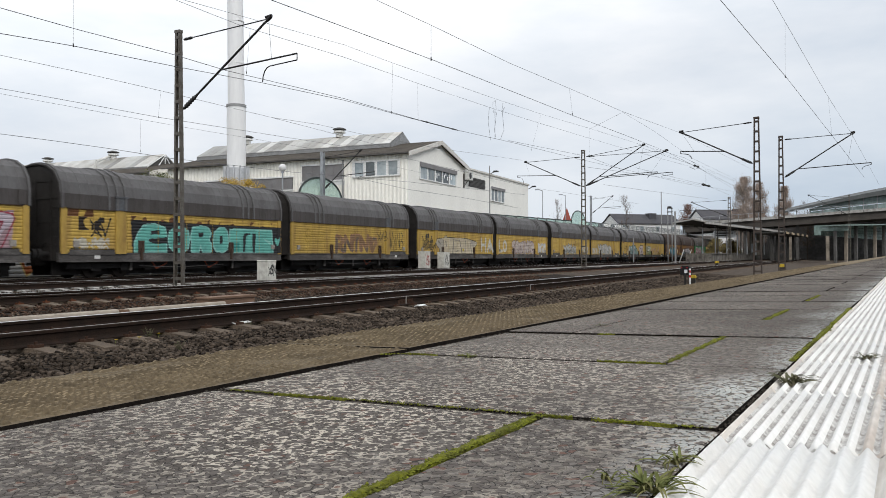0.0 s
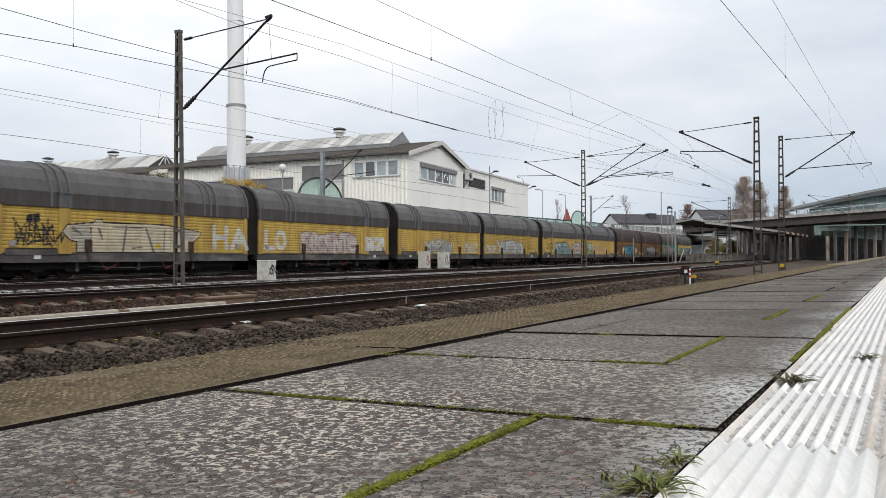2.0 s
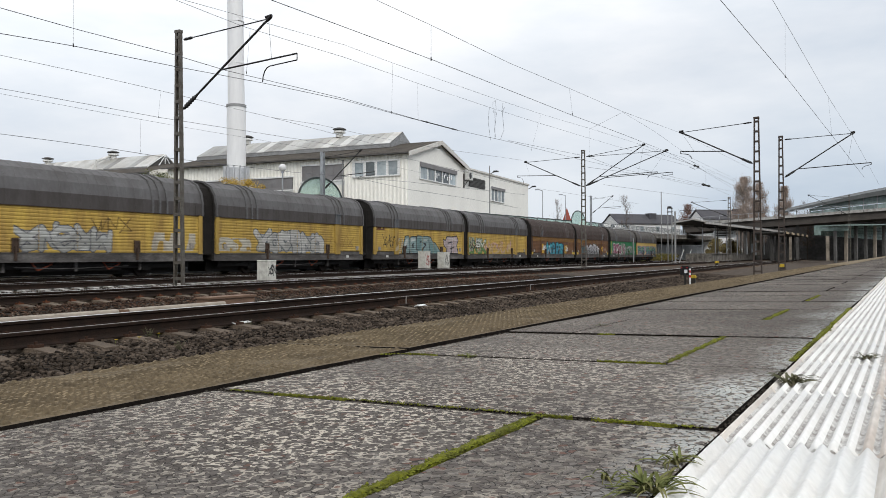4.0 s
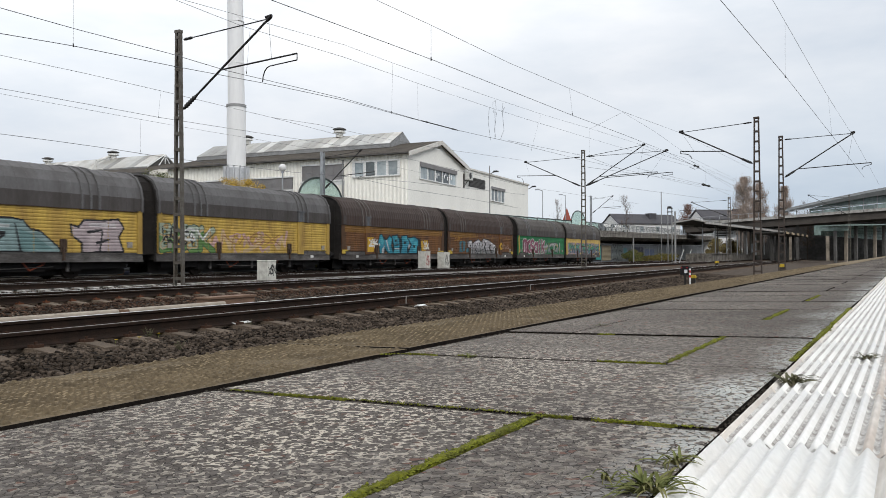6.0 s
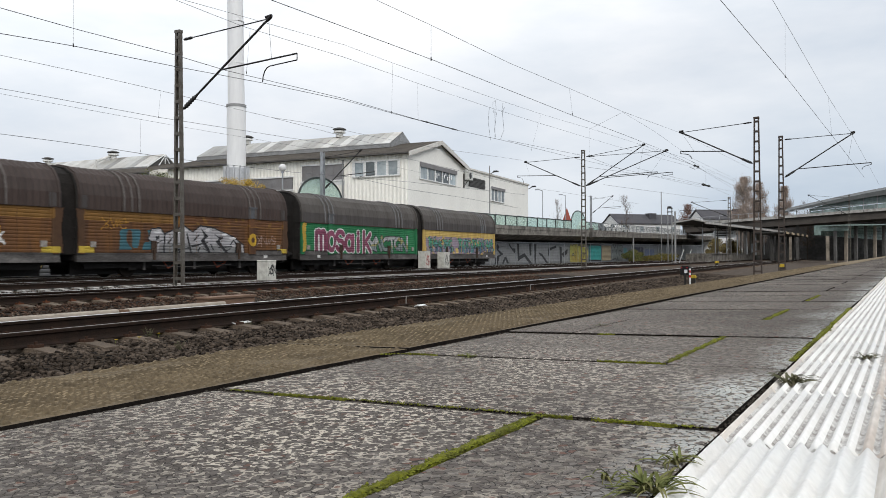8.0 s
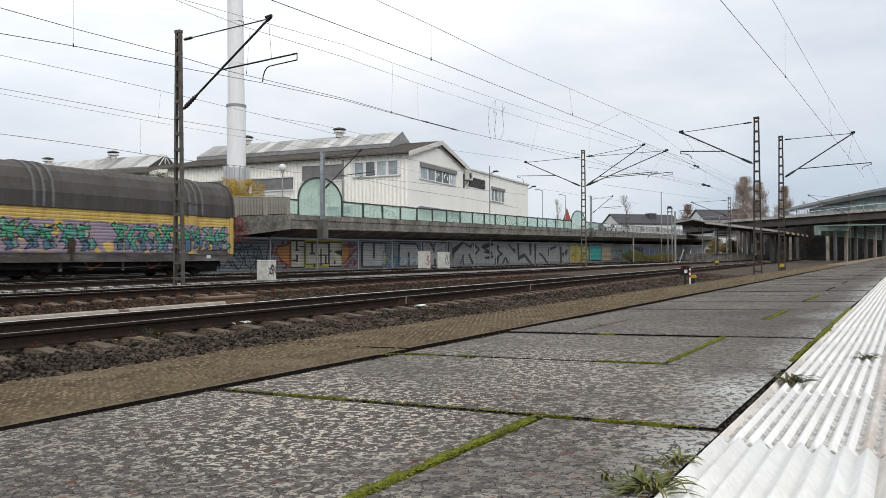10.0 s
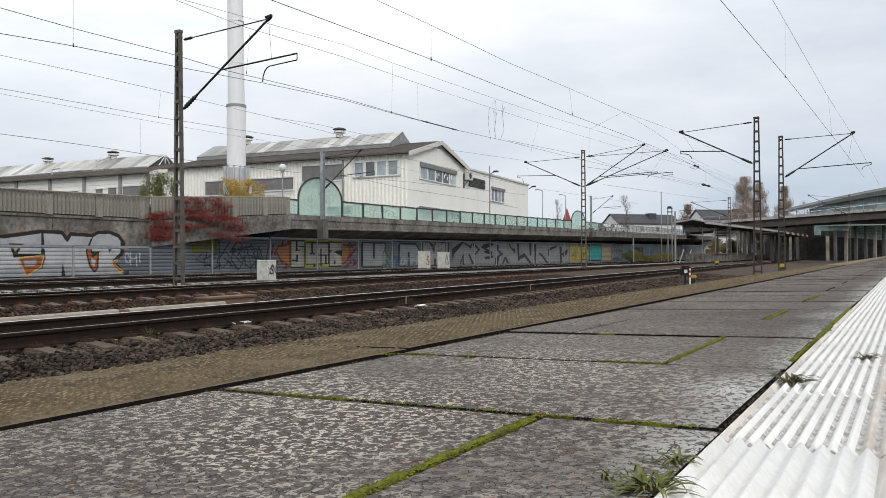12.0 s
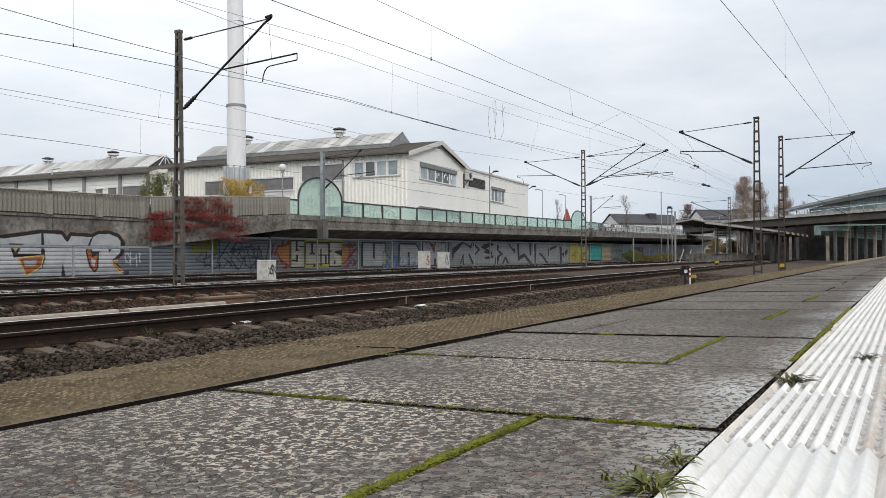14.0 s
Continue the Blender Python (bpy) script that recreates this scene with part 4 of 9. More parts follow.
scatter_stones("ballast_stones", -18.6, -14.4, 4, 40, 150, 0.055, 7, "ballast_rust", "loose rust-stained crushed ballast stones between the rails")
scatter_stones("ballast_stones", -14.9, -8.0, 4, 30, 120, 0.06, 3, "ballast", "loose dark crushed ballast stones between the tracks")
M["ballast_pale"] = material("ballast_pale", (0.2, 0.19, 0.18), 0.95, second=(0.09, 0.082, 0.075), scale=1.2, fine=40, bump=0.3, spread=0.6, shine=0.1)
scatter_stones("ballast_stones", -26.2, -22.2, 10, 60, 42, 0.075, 9, "ballast_pale", "loose pale grey crushed ballast stones between the rails")
scatter_stones("ballast_stones", -28.0, -18.2, 8, 34, 45, 0.07, 4, "ballast", "loose dark crushed ballast stones between the tracks")


# ---------------------------------------------------------------- small things along the tracks
M["trough"] = material("trough", (0.4, 0.35, 0.29), 0.85, second=(0.26, 0.22, 0.18), scale=2, fine=20, grit=0.12)
M["plank"] = material("plank", (0.16, 0.1, 0.07), 0.85, second=(0.24, 0.15, 0.1), scale=3, fine=30, stretch=(6, 1, 6))


def concrete_bar(y0, y1, x=-12.2):
    bm = bmesh.new()
    sweep(bm, [(-0.085, -0.25), (0.085, -0.25), (0.085, -0.03), (0.075, 0.0), (0.045, 0.022), (-0.045, 0.022), (-0.075, 0.0), (-0.085, -0.03)], 0, y1 - y0)
    t = single("concrete_trough", bm, "trough", "long pale concrete cable trough lying between the tracks", "cable trough", at=pose(x, y0, -0.165), group="cable troughs")
    return t


concrete_bar(3.5, 10.12)
concrete_bar(10.36, 12.95)
bm = bmesh.new()
box(bm, -0.2, 0.2, 0, 1.55, -0.3, 0.0)
box(bm, -0.24, 0.24, -0.03, 1.58, 0.0, 0.045)
single("timber_box", bm, "plank", "low brown timber box between the tracks", "box", at=pose(-13.35, 13.5, -0.15))
bm = bmesh.new()
box(bm, -0.11, 0.11, 0, 0.17, -0.3, -0.03)
single("timber_box", bm, "plank", "short brown timber end block beside the cable trough", "box", at=pose(-12.2, 10.155, -0.13))
for x, y, w in ((-7.6, 13.45, 0.3), (-8.05, 8.73, 0.34)):
    bm = bmesh.new()
    sweep(bm, [(-0.06, 0.0), (0.0, 0.03), (0.07, 0.01), (0.06, 0.0), (0.0, 0.018), (-0.05, -0.01)], 0, w)
    single("litter", bm, "plastic_white", "crumpled white scrap of litter on the ballast", "litter", at=pose(x, y, -0.17))
for i, (x, y) in enumerate(((-7.8, 6.45), (-7.75, 6.75), (-7.9, 7.2))):
    t = thing("wild_flower", "small yellow wild flower in the ballast", "flower", "wild flowers", at=pose(x, y, bed_height(x, y)))
    bm = bmesh.new()
    rod(bm, (0, 0, 0), (0.01, 0.01, 0.07), 0.004, 5)
    part("stem", bm, "grass", t)
    bm = bmesh.new()
    for a in range(7):
        blade(bm, Vector((0.01, 0.01, 0.07)), a * 0.9, 0.028, 0.008, 0.016, 0.6)
    part("blossom", bm, material("petal", (0.7, 0.5, 0.02), 0.6), t)


def ballast_weed(x, y, n, size, mat, label, seed):
    """A thin dry weed standing in the ballast."""
    r = random.Random(seed)
    t = thing("dry_weed", label, "weed", "weeds in the ballast", at=pose(x, y, bed_height(x, y) - 0.01))
    for _ in range(n):
        bm = bmesh.new()
        a, lean, h = r.uniform(0, 6.28), r.uniform(0.1, 0.6), size * r.uniform(0.5, 1)
        tip = Vector((math.cos(a) * lean * h, math.sin(a) * lean * h, h))
        rod(bm, (0, 0, 0), tip, 0.004, 4, 0.0015)
        for k in range(5):
            blade(bm, tip * r.uniform(0.3, 1.0), r.uniform(0, 6.28), size * 0.16, size * 0.05, size * 0.06, 0.8)
        part("stalk", bm, mat, t)


M["dead_stalk"] = material("dead_stalk", (0.13, 0.085, 0.05), 0.9, second=(0.08, 0.055, 0.035), scale=20, spread=0.3)
ballast_weed(-6.1, 5.1, 18, 0.2, "dead_stalk", "withered brown weed in the ballast", 51)
ballast_weed(-6.9, 6.6, 12, 0.16, "grass_dry", "small dull green weed in the ballast", 52)
ballast_weed(-7.95, 7.1, 9, 0.2, "grass_dry", "small dull green weed beside the rail", 53)
ballast_weed(-6.2, 9.6, 14, 0.17, "grass_dry", "dull green weed in the ballast", 54)
ballast_weed(-7.9, 8.9, 8, 0.18, "grass_dry", "small dull green weed beside the rail", 55)


M["cabinet_paint"] = material("cabinet_paint", (0.62, 0.61, 0.56), 0.6, second=(0.42, 0.4, 0.36), scale=5, fine=40, grit=0.15, amount=0.4)


def cabinet(x, y, z0, w, d, h, label, seed):
    t = thing("signal_cabinet", label, "cabinet", "trackside cabinets", at=pose(x, y, z0))
    bm = bmesh.new()
    box(bm, -w / 2, w / 2, -d / 2, d / 2, 0.1, h - 0.04)
    bmesh.ops.bevel(bm, geom=bm.edges[:], offset=0.012, segments=1, affect="EDGES")
    body = part("body", bm, "cabinet_paint", t)
    bm = bmesh.new()
    box(bm, -w / 2 - 0.012, w / 2 + 0.015, -d / 2 - 0.012, d / 2 + 0.012, h - 0.04, h + 0.01)
    bmesh.ops.bevel(bm, geom=bm.edges[:], offset=0.015, segments=1, affect="EDGES")
    part("lid", bm, "cabinet_paint", t)
    bm = bmesh.new()
    box(bm, -w / 2 - 0.02, w / 2 + 0.02, -d / 2 - 0.02, d / 2 + 0.02, -0.35, 0.1)
    part("plinth", bm, "concrete", t)
    bm = bmesh.new()
    box(bm, w / 2, w / 2 + 0.012, -d / 2 + 0.05, d / 2 - 0.05, 0.16, h - 0.1)
    part("door", bm, "cabinet_paint", t)

    class Flat:
        z0, dz, n = 0.2, 0.02, int((h - 0.3) / 0.02)

        def __call__(self, k):
            return w / 2 + 0.014

    lettering(t, [dict(s=(-d * 0.34, d * 0.36), z=(0.3, h - 0.2), text="xsn", r=0.018, o=0, fill=[(0.05, 0.05, 0.05) if seed != 2 else (0.3, 0.05, 0.04)], jitter=0.15, overlap=0.6)], Flat(), 0.014, seed, "dark scrawled tag")
    return t


def dwarf_signal():
    t = thing("dwarf_signal", "black dwarf signal with two red lamps and a white marker", "signal", at=pose(-5.66, 31.44, -0.2, 0, 0, -20) @ Matrix.Diagonal((0.8, 0.8, 0.8, 1)))
    bm = bmesh.new()
    rod(bm, (0, 0, -0.25), (0, 0, 0.35), 0.05, 8)
    part("post", bm, "dark_steel", t)
    bm = bmesh.new()
    sweep(bm, [(-0.26, 0.3), (0.26, 0.3), (0.26, 0.66), (0.17, 0.78), (-0.17, 0.78), (-0.26, 0.66)], -0.02, 0.16)
    case = part("housing", bm, "signal_black", t)
    red = material("red_lens", (0.3, 0.015, 0.02), 0.3, bump=0)
    red.node_tree.nodes["Principled BSDF"].inputs["Emission Color"].default_value = (1.0, 0.05, 0.08, 1)
    red.node_tree.nodes["Principled BSDF"].inputs["Emission Strength"].default_value = 0.02
    for x in (-0.17, 0.11):
        bm = bmesh.new()
        rod(bm, (x, -0.05, 0.68), (x, -0.02, 0.68), 0.035, 14)
        part("lamp", bm, red, case, "red signal lamp")
    bm = bmesh.new()
    box(bm, -0.03, 0.13, -0.035, -0.02, 0.42, 0.58)
    part("marker", bm, "plastic_white", case, "white square marker")
    bm = bmesh.new()
    rod(bm, (0.28, -0.04, -0.2), (0.28, -0.04, 0.64), 0.045, 8)
    post = part("marker_post", bm, "plastic_white", t, "white post with red bands")
    rp = material("red_paint", (0.45, 0.03, 0.03), 0.5)
    for z in (0.26, 0.5):
        bm = bmesh.new()
        rod(bm, (0.28, -0.04, z - 0.06), (0.28, -0.04, z + 0.06), 0.049, 8)
        part("red_band", bm, rp, post)


def yellow_box(x, y, z, s, label):
    M.setdefault("yellow_paint", material("yellow_paint", (0.6, 0.42, 0.03), 0.6, second=(0.4, 0.28, 0.03), scale=6))
    t = thing("track_box", label, "equipment box", "yellow trackside boxes", at=pose(x, y, z))
    bm = bmesh.new()
    sweep(bm, [(-0.25 * s, 0), (0.25 * s, 0), (0.25 * s, 0.2 * s), (0.16 * s, 0.3 * s), (-0.16 * s, 0.3 * s), (-0.25 * s, 0.2 * s)], -0.2 * s, 0.2 * s)
    part("housing", bm, "yellow_paint", t)
    bm = bmesh.new()
    box(bm, -0.2 * s, 0.2 * s, -0.18 * s, 0.18 * s, -0.5 - z, 0.0)
    part("foot", bm, "dark_steel", t)


cabinet(-19.27, 22.72, -0.12, 0.5, 0.5, 0.84, "scuffed white trackside cabinet with a black scrawl", 1)
cabinet(-26.9, 48.75, -0.05, 0.55, 0.85, 1.3, "white trackside cabinet with a red scrawl", 2)
cabinet(-26.9, 51.75, -0.08, 0.55, 0.95, 1.27, "white trackside cabinet with a black tag", 4)
dwarf_signal()
yellow_box(-5.4, 31.7, -0.07, 0.42, "small yellow equipment box beside the dwarf signal")
yellow_box(-4.0, 58.5, 0.0, 0.72, "yellow equipment box at the foot of a mast")
yellow_box(-11.1, 78.1, 0.1, 0.7, "yellow equipment box between the tracks")

# ---------------------------------------------------------------- road ramp, noise barrier, fence beyond the tracks
M["fence_board"] = material("fence_board", (0.315, 0.295, 0.255), 0.8, second=(0.21, 0.192, 0.162), scale=1.2, fine=25, spread=0.08, stretch=(1, 1, 0.3))
M["fence_back"] = material("fence_back", (0.12, 0.1, 0.08), 0.85, second=(0.08, 0.07, 0.055), scale=2)
M["barrier_slat"] = material("barrier_slat", (0.17, 0.188, 0.205), 0.5, second=(0.1, 0.108, 0.122), scale=0.7, metal=0.3, spread=0.1, stretch=(1, 0.3, 1))
M["frame_green"] = material("frame_green", (0.045, 0.055, 0.053), 0.5, scale=3)
M["red_leaf"] = material("red_leaf", (0.29, 0.045, 0.04), 0.7, second=(0.13, 0.05, 0.038), scale=3, spread=0.6)
M["yellow_leaf"] = material("yellow_leaf", (0.58, 0.4, 0.07), 0.7, second=(0.3, 0.2, 0.06), scale=2, spread=0.5)
M["dull_leaf"] = material("dull_leaf", (0.12, 0.12, 0.035), 0.7, second=(0.2, 0.14, 0.03), scale=1, spread=0.5)
M["green_leaf"] = material("green_leaf", (0.075, 0.1, 0.03), 0.7, second=(0.19, 0.16, 0.045), scale=1.2, spread=0.5, amount=0.5)
M["gold_leaf"] = material("gold_leaf", (0.17, 0.125, 0.045), 0.7, second=(0.09, 0.08, 0.03), scale=0.8, spread=0.5)
M["bark"] = material("bark", (0.1, 0.08, 0.065), 0.9, scale=8)
M["twig_brown"] = material("twig_brown", (0.17, 0.115, 0.085), 0.9, second=(0.12, 0.08, 0.06), scale=1, spread=0.3)
RX = -32.2


def ramp_top(y):
    return 3.66 + (y - 40.4) * 0.0136


def wing(y):
    """The flared start of the ramp between the retaining wall and the deck: x, lower edge, upper edge."""
    f = min(1.0, max(0.0, (y - 30.6) / 9.8))
    return -34.0 + 1.8 * f, 1.46 + 1.24 * f, 2.92 + 0.74 * f


def road_ramp():
    t = thing("road_ramp", "weathered grey concrete road ramp rising above the railway", "ramp", kind="structure")
    bm = bmesh.new()
    rows = []
    for y in (30.6, 32, 34, 36, 38, 40.4):
        x, lo, hi = wing(y)
        rows.append([bm.verts.new(p) for p in ((x, y, hi), (x, y, lo), (x - 0.5, y, lo - 0.02), (-40, y, lo - 0.02), (-40, y, hi))])
    for a, b in zip(rows, rows[1:]):
        for i in range(5):
            bm.faces.new((a[i], b[i], b[(i + 1) % 5], a[(i + 1) % 5]))
    bm.faces.new(rows[0]), bm.faces.new(rows[-1])
    part("wing_wall", bm, "concrete", t)
    joints = [40.4] + [46 + 9.0 * i for i in range(21)]
    for a, b in zip(joints, joints[1:]):
        bm = bmesh.new()
        vs = []
        for y in (a + 0.012, b - 0.012):
            z = ramp_top(y)
            vs.append([bm.verts.new(p) for p in ((RX, y, z), (RX, y, z - 0.34), (RX - 0.06, y, z - 0.36), (RX - 0.06, y, z - 0.83), (RX + 0.03, y, z - 0.86), (RX + 0.03, y, z - 0.94), (RX - 0.12, y, z - 0.96), (-34.3, y, z - 1.5), (-40, y, z - 1.5), (-40, y, z))])
        n = len(vs[0])
        for i in range(n):
            bm.faces.new((vs[0][i], vs[1][i], vs[1][(i + 1) % n], vs[0][(i + 1) % n]))
        bm.faces.new(vs[0]), bm.faces.new(vs[1])
        part("deck_segment", bm, "concrete", t)
    # piers and back wall under the deck
    bm = bmesh.new()
    quad(bm, (-37.5, 30, -0.5), (-37.5, 226, -0.5), (-37.5, 226, ramp_top(226) - 1.5), (-37.5, 30, 2.6))
    quad(bm, (-38.0, 30, -0.5), (-38.0, 226, -0.5), (-38.0, 226, ramp_top(226) - 1.5), (-38.0, 30, 2.6))
    part("back_wall", bm, "concrete_dark", t)


def retaining_wall():
    t = thing("retaining_wall", "stained grey concrete retaining wall below the fence", "wall", kind="structure")
    for i in range(12):
        y1 = 30.58 - i * 5.8
        bm = bmesh.new()
        box(bm, -37, -34.35, y1 - 5.77, y1, -0.5, 2.86)
        box(bm, -37, -34.28, y1 - 5.77, y1, 2.86, 2.98)
        part("wall_panel", bm, "concrete", t)


def steel_fence():
    t = thing("board_fence", "grey-brown corrugated metal fence on top of the wall", "fence", kind="structure")

    def place(y):
        if y < 30.6:
            return -34.3, 2.98, 4.02 + (y - 21.9) * 0.02
        x, lo, hi = wing(y)
        return x - 0.08, hi, 4.2 + (y - 30.6) * 0.058

    bm0 = bmesh.new()
    prof = [(-0.075, 0), (-0.05, 0.06), (0.045, 0.06), (0.065, 0), (0.05, -0.012), (-0.055, -0.012)]
    verts = [[bm0.verts.new((d, s, z)) for s, d in prof] for z in (0.06, 1.0)]
    for i in range(6):
        bm0.faces.new((verts[0][i], verts[0][(i + 1) % 6], verts[1][(i + 1) % 6], verts[1][i]))
    bm0.faces.new(verts[0]), bm0.faces.new(verts[1])
    board = finish("board", bm0, "fence_board")
    y, i = 12.0, 0
    while y < 40.1:
        x, lo, hi = place(y)
        x2, _, _ = place(y + 0.2)
        ob = same("board", board, t, Matrix.Translation((x, y, lo)) @ Matrix.Rotation(math.atan2(x - x2, 0.2), 4, "Z") @ Matrix.Diagonal((1, 1.38, hi - lo, 1)))
        y += 0.215
    for y in (13.6, 16.4, 19.1, 21.8, 24.5, 27.35, 30.1, 33.3, 36.0, 38.3, 40.1):
        x, lo, hi = place(y)
        bm = bmesh.new()
        box(bm, -0.02, 0.07, -0.2, 0.2, 0, hi - lo + 0.02)
        part("post", bm, "fence_board", t, at=pose(x + 0.03, y, lo, 0, 0, -10 if y > 31 else 0))
    for a, b in ((12.0, 30.59), (30.61, 33.5), (33.5, 36.9), (36.9, 40.1)):
        bm = bmesh.new()
        (xa, la, ha), (xb, lb, hb) = place(a), place(b)
        for d in (-0.03, -0.06):
            quad(bm, (xa + d, a, la), (xb + d, b, lb), (xb + d, b, hb), (xa + d, a, ha))
        part("backing_sheet", bm, "fence_back", t)
    bm = bmesh.new()
    pipe(bm, [Vector((place(y)[0] + 0.02, y, place(y)[2] + 0.02)) for y in (12, 30.6, 33, 36, 40.1)], 0.04, 6)
    part("top_rail", bm, "fence_board", t)


def noise_barrier():
    t = thing("noise_barrier", "grey slatted metal noise barrier covered in graffiti", "noise barrier", kind="structure")
    x = -34.1
    ys = [6.5, 11.3, 16.1, 20.9, 25.7, 30.5, 35.2, 40.5, 45.7, 51.0, 56.1, 61.2, 66.2, 72.4, 78.0, 83.6, 89.3, 95, 101, 107, 113, 119, 125, 132, 138, 145, 152, 160, 168, 177, 186, 196, 206, 216]
    slats = {}
    for a, b in zip(ys, ys[1:]):
        top = 1.4 if b < 31 else 2.05 + (b - 35) * 0.008
        n = round((top + 0.02) / 0.2)
        for i in range(n):
            key = round(b - a, 1)
            if key not in slats:
                bm = bmesh.new()
                w = b - a - 0.1
                sweep(bm, [(-0.05, 0.0), (0.012, 0.006), (0.03, 0.05), (0.03, 0.13), (0.012, 0.19), (-0.05, 0.196)], 0, w)
                slats[key] = finish("slat", bm, "barrier_slat")
            same("slat", slats[key], t, pose(x, a + 0.05, -0.05 + i * 0.2))
        bm = bmesh.new()
        box(bm, -0.08, 0.05, 0.05, b - a - 0.05, 0, 0.1)
        part("cap_rail", bm, "galvanised", t, at=pose(x, a, top - 0.02))
    for y in ys:
        top = 1.42 if y < 31 else 2.05 + (y - 35) * 0.008
        bm = bmesh.new()
        box(bm, -0.08, 0.075, -0.06, 0.06, -0.3, top)
        part("post", bm, "galvanised", t, at=pose(x, y, 0))
    bm = bmesh.new()
    box(bm, -0.1, 0.1, 4, 218, -0.5, -0.05)
    part("plinth", bm, "concrete", t, at=pose(x, 0, 0))

    class Coat:
        """Paint that follows the slats, eight rows to a slat."""
        z0, dz, n = -0.05, 0.025, 120

        def __call__(self, k):
            return x + (0.0, 0.022, 0.031, 0.033, 0.033, 0.032, 0.026, 0.016)[k % 8] + 0.004

    class Low(Coat):
        n = 58

    class Plain:
        z0, dz, n = 1.5, 0.025, 40

        def __call__(self, k):
            return -34.34

    SIL, SIL2, ORG, CREAM, NAVY, RUST = (0.43, 0.43, 0.435), (0.31, 0.32, 0.33), (0.32, 0.1, 0.035), (0.5, 0.38, 0.16), (0.03, 0.035, 0.06), (0.3, 0.14, 0.05)

    def silver(s0, s1, z0, z1):
        body = [(-0.6, 8.3), (0.5, 8.5), (3.0, 9.7), (4.6, 9.6), (5.05, 7.9), (5.35, 9.3), (7.2, 9.1), (7.7, 9.9), (8.7, 10), (9.5, 9.2), (10, 7.5), (9.9, 5.4), (9.1, 3.3), (9.3, 2.3), (9.9, 0.6), (7.3, 0.2), (5, 0.1), (0, 0), (-0.6, 0)]
        art = [(None, RUST, 0.16, body), (SIL, BLACK, 0.13, body), (SIL2, None, 0, [(-0.6, 0), (10, 0), (9.3, 2.2), (6.5, 1.6), (3.6, 2.4), (-0.6, 1.7)]),
               (BLACK, None, 0, [(0.6, 7.2), (1.7, 7.2), (1.25, 5), (3.2, 4.9), (3.2, 4.4), (1.0, 4.1)]), (CREAM, None, 0, [(0.85, 6.7), (1.4, 6.7), (1.1, 5.2)]),
               (BLACK, None, 0, [(3.0, 9.6), (3.15, 9.6), (3.35, 4), (3.1, 1.8), (2.0, 0.2), (3.0, 2.2)]), (ORG, CREAM, 0.05, [(1.35, 4.0), (3.2, 4.5), (3.0, 2.1), (1.9, 0.2)]),
               (SIL2, None, 0, [(1.7, 3.5), (2.7, 3.7), (2.6, 2.4), (1.8, 2.2)]), (BLACK, None, 0, [(4.6, 0), (4.7, 2.9), (4.95, 0)]), (BLACK, None, 0, [(7.3, 9.1), (7.0, 8.4), (6.8, 6.9), (7.2, 5.6), (7.9, 5.6), (7.5, 3.6), (7.1, 4.3), (6.95, 6.9), (7.2, 8.6)]),
               (ORG, BLACK, 0.06, [(6.7, 5.6), (6.95, 6.9), (7.25, 4.2), (7.7, 5.2), (7.65, 1.7), (7.4, 0.8), (7.0, 2.2)]), (SIL, None, 0, [(7.1, 4), (7.5, 3.6), (7.4, 1.8), (7.15, 2.4)]),
               (BLACK, None, 0, [(8.6, 6.5), (9.0, 6.3), (8.7, 5.2)]), (BLACK, None, 0, [(9.7, 8.6), (10.1, 7.4), (10, 5), (9.1, 3.2), (9.75, 5.4)]), (ORG, CREAM, 0.04, [(9.15, 3.2), (9.5, 3.6), (9.2, 2.3), (10, 0.7), (9.7, 0.6), (9.05, 2.2)])]
        return dict(s=(s0, s1), z=(z0, z1), shapes=art)

    OLD = (0.3, 0.3, 0.28)
    lettering(t, [dict(s=(18.2, 29.0), z=(0.0, 0.1), bg=NAVY, patchy=-0.4),
                  dict(s=(17.8, 22.4), z=(0.08, 1.4), text="zv", r=0.3, o=0.08, line=BLACK, fill=[SIL2, SIL], overlap=0.12),
                  silver(21.95, 28.7, 0.0, 2.16), dict(s=(21, 29), z=(1.36, 1.38), bg=(0.42, 0.43, 0.44)),
                  scrawl(28.8, 30.0, 0.5, 1.12, "oHi", (0.46, 0.48, 0.5), 0.035)], Low(), 0.02, 61, "big silver graffiti letters with black and orange outlines")
    lettering(t, [silver(22.14, 28.95, -0.01, 2.17)], Plain(), 0.02, 60, "upper edge of the silver graffiti letters")
    lettering(t, [scrawl(34.6, 40.3, 0.1, 1.8, "ekson", (0.025, 0.03, 0.04), 0.045), scrawl(34.0, 39.8, 0.3, 1.6, "oahb", (0.04, 0.05, 0.06), 0.035),
                  dict(s=(33.6, 35.6), z=(1.2, 2.0), bg=(0.16, 0.15, 0.02), patchy=-0.2)], Coat(), 0.04, 62, "dark blue scrawled graffiti")
    K, Y, C, R = BLACK, (0.34, 0.32, 0.05), (0.38, 0.36, 0.3), (0.2, 0.03, 0.025)

    def bar(x0, x1, y0, y1, rgb=K):
        return (rgb, None, 0, [(x0, y0), (x1, y0), (x1, y1), (x0, y1)])

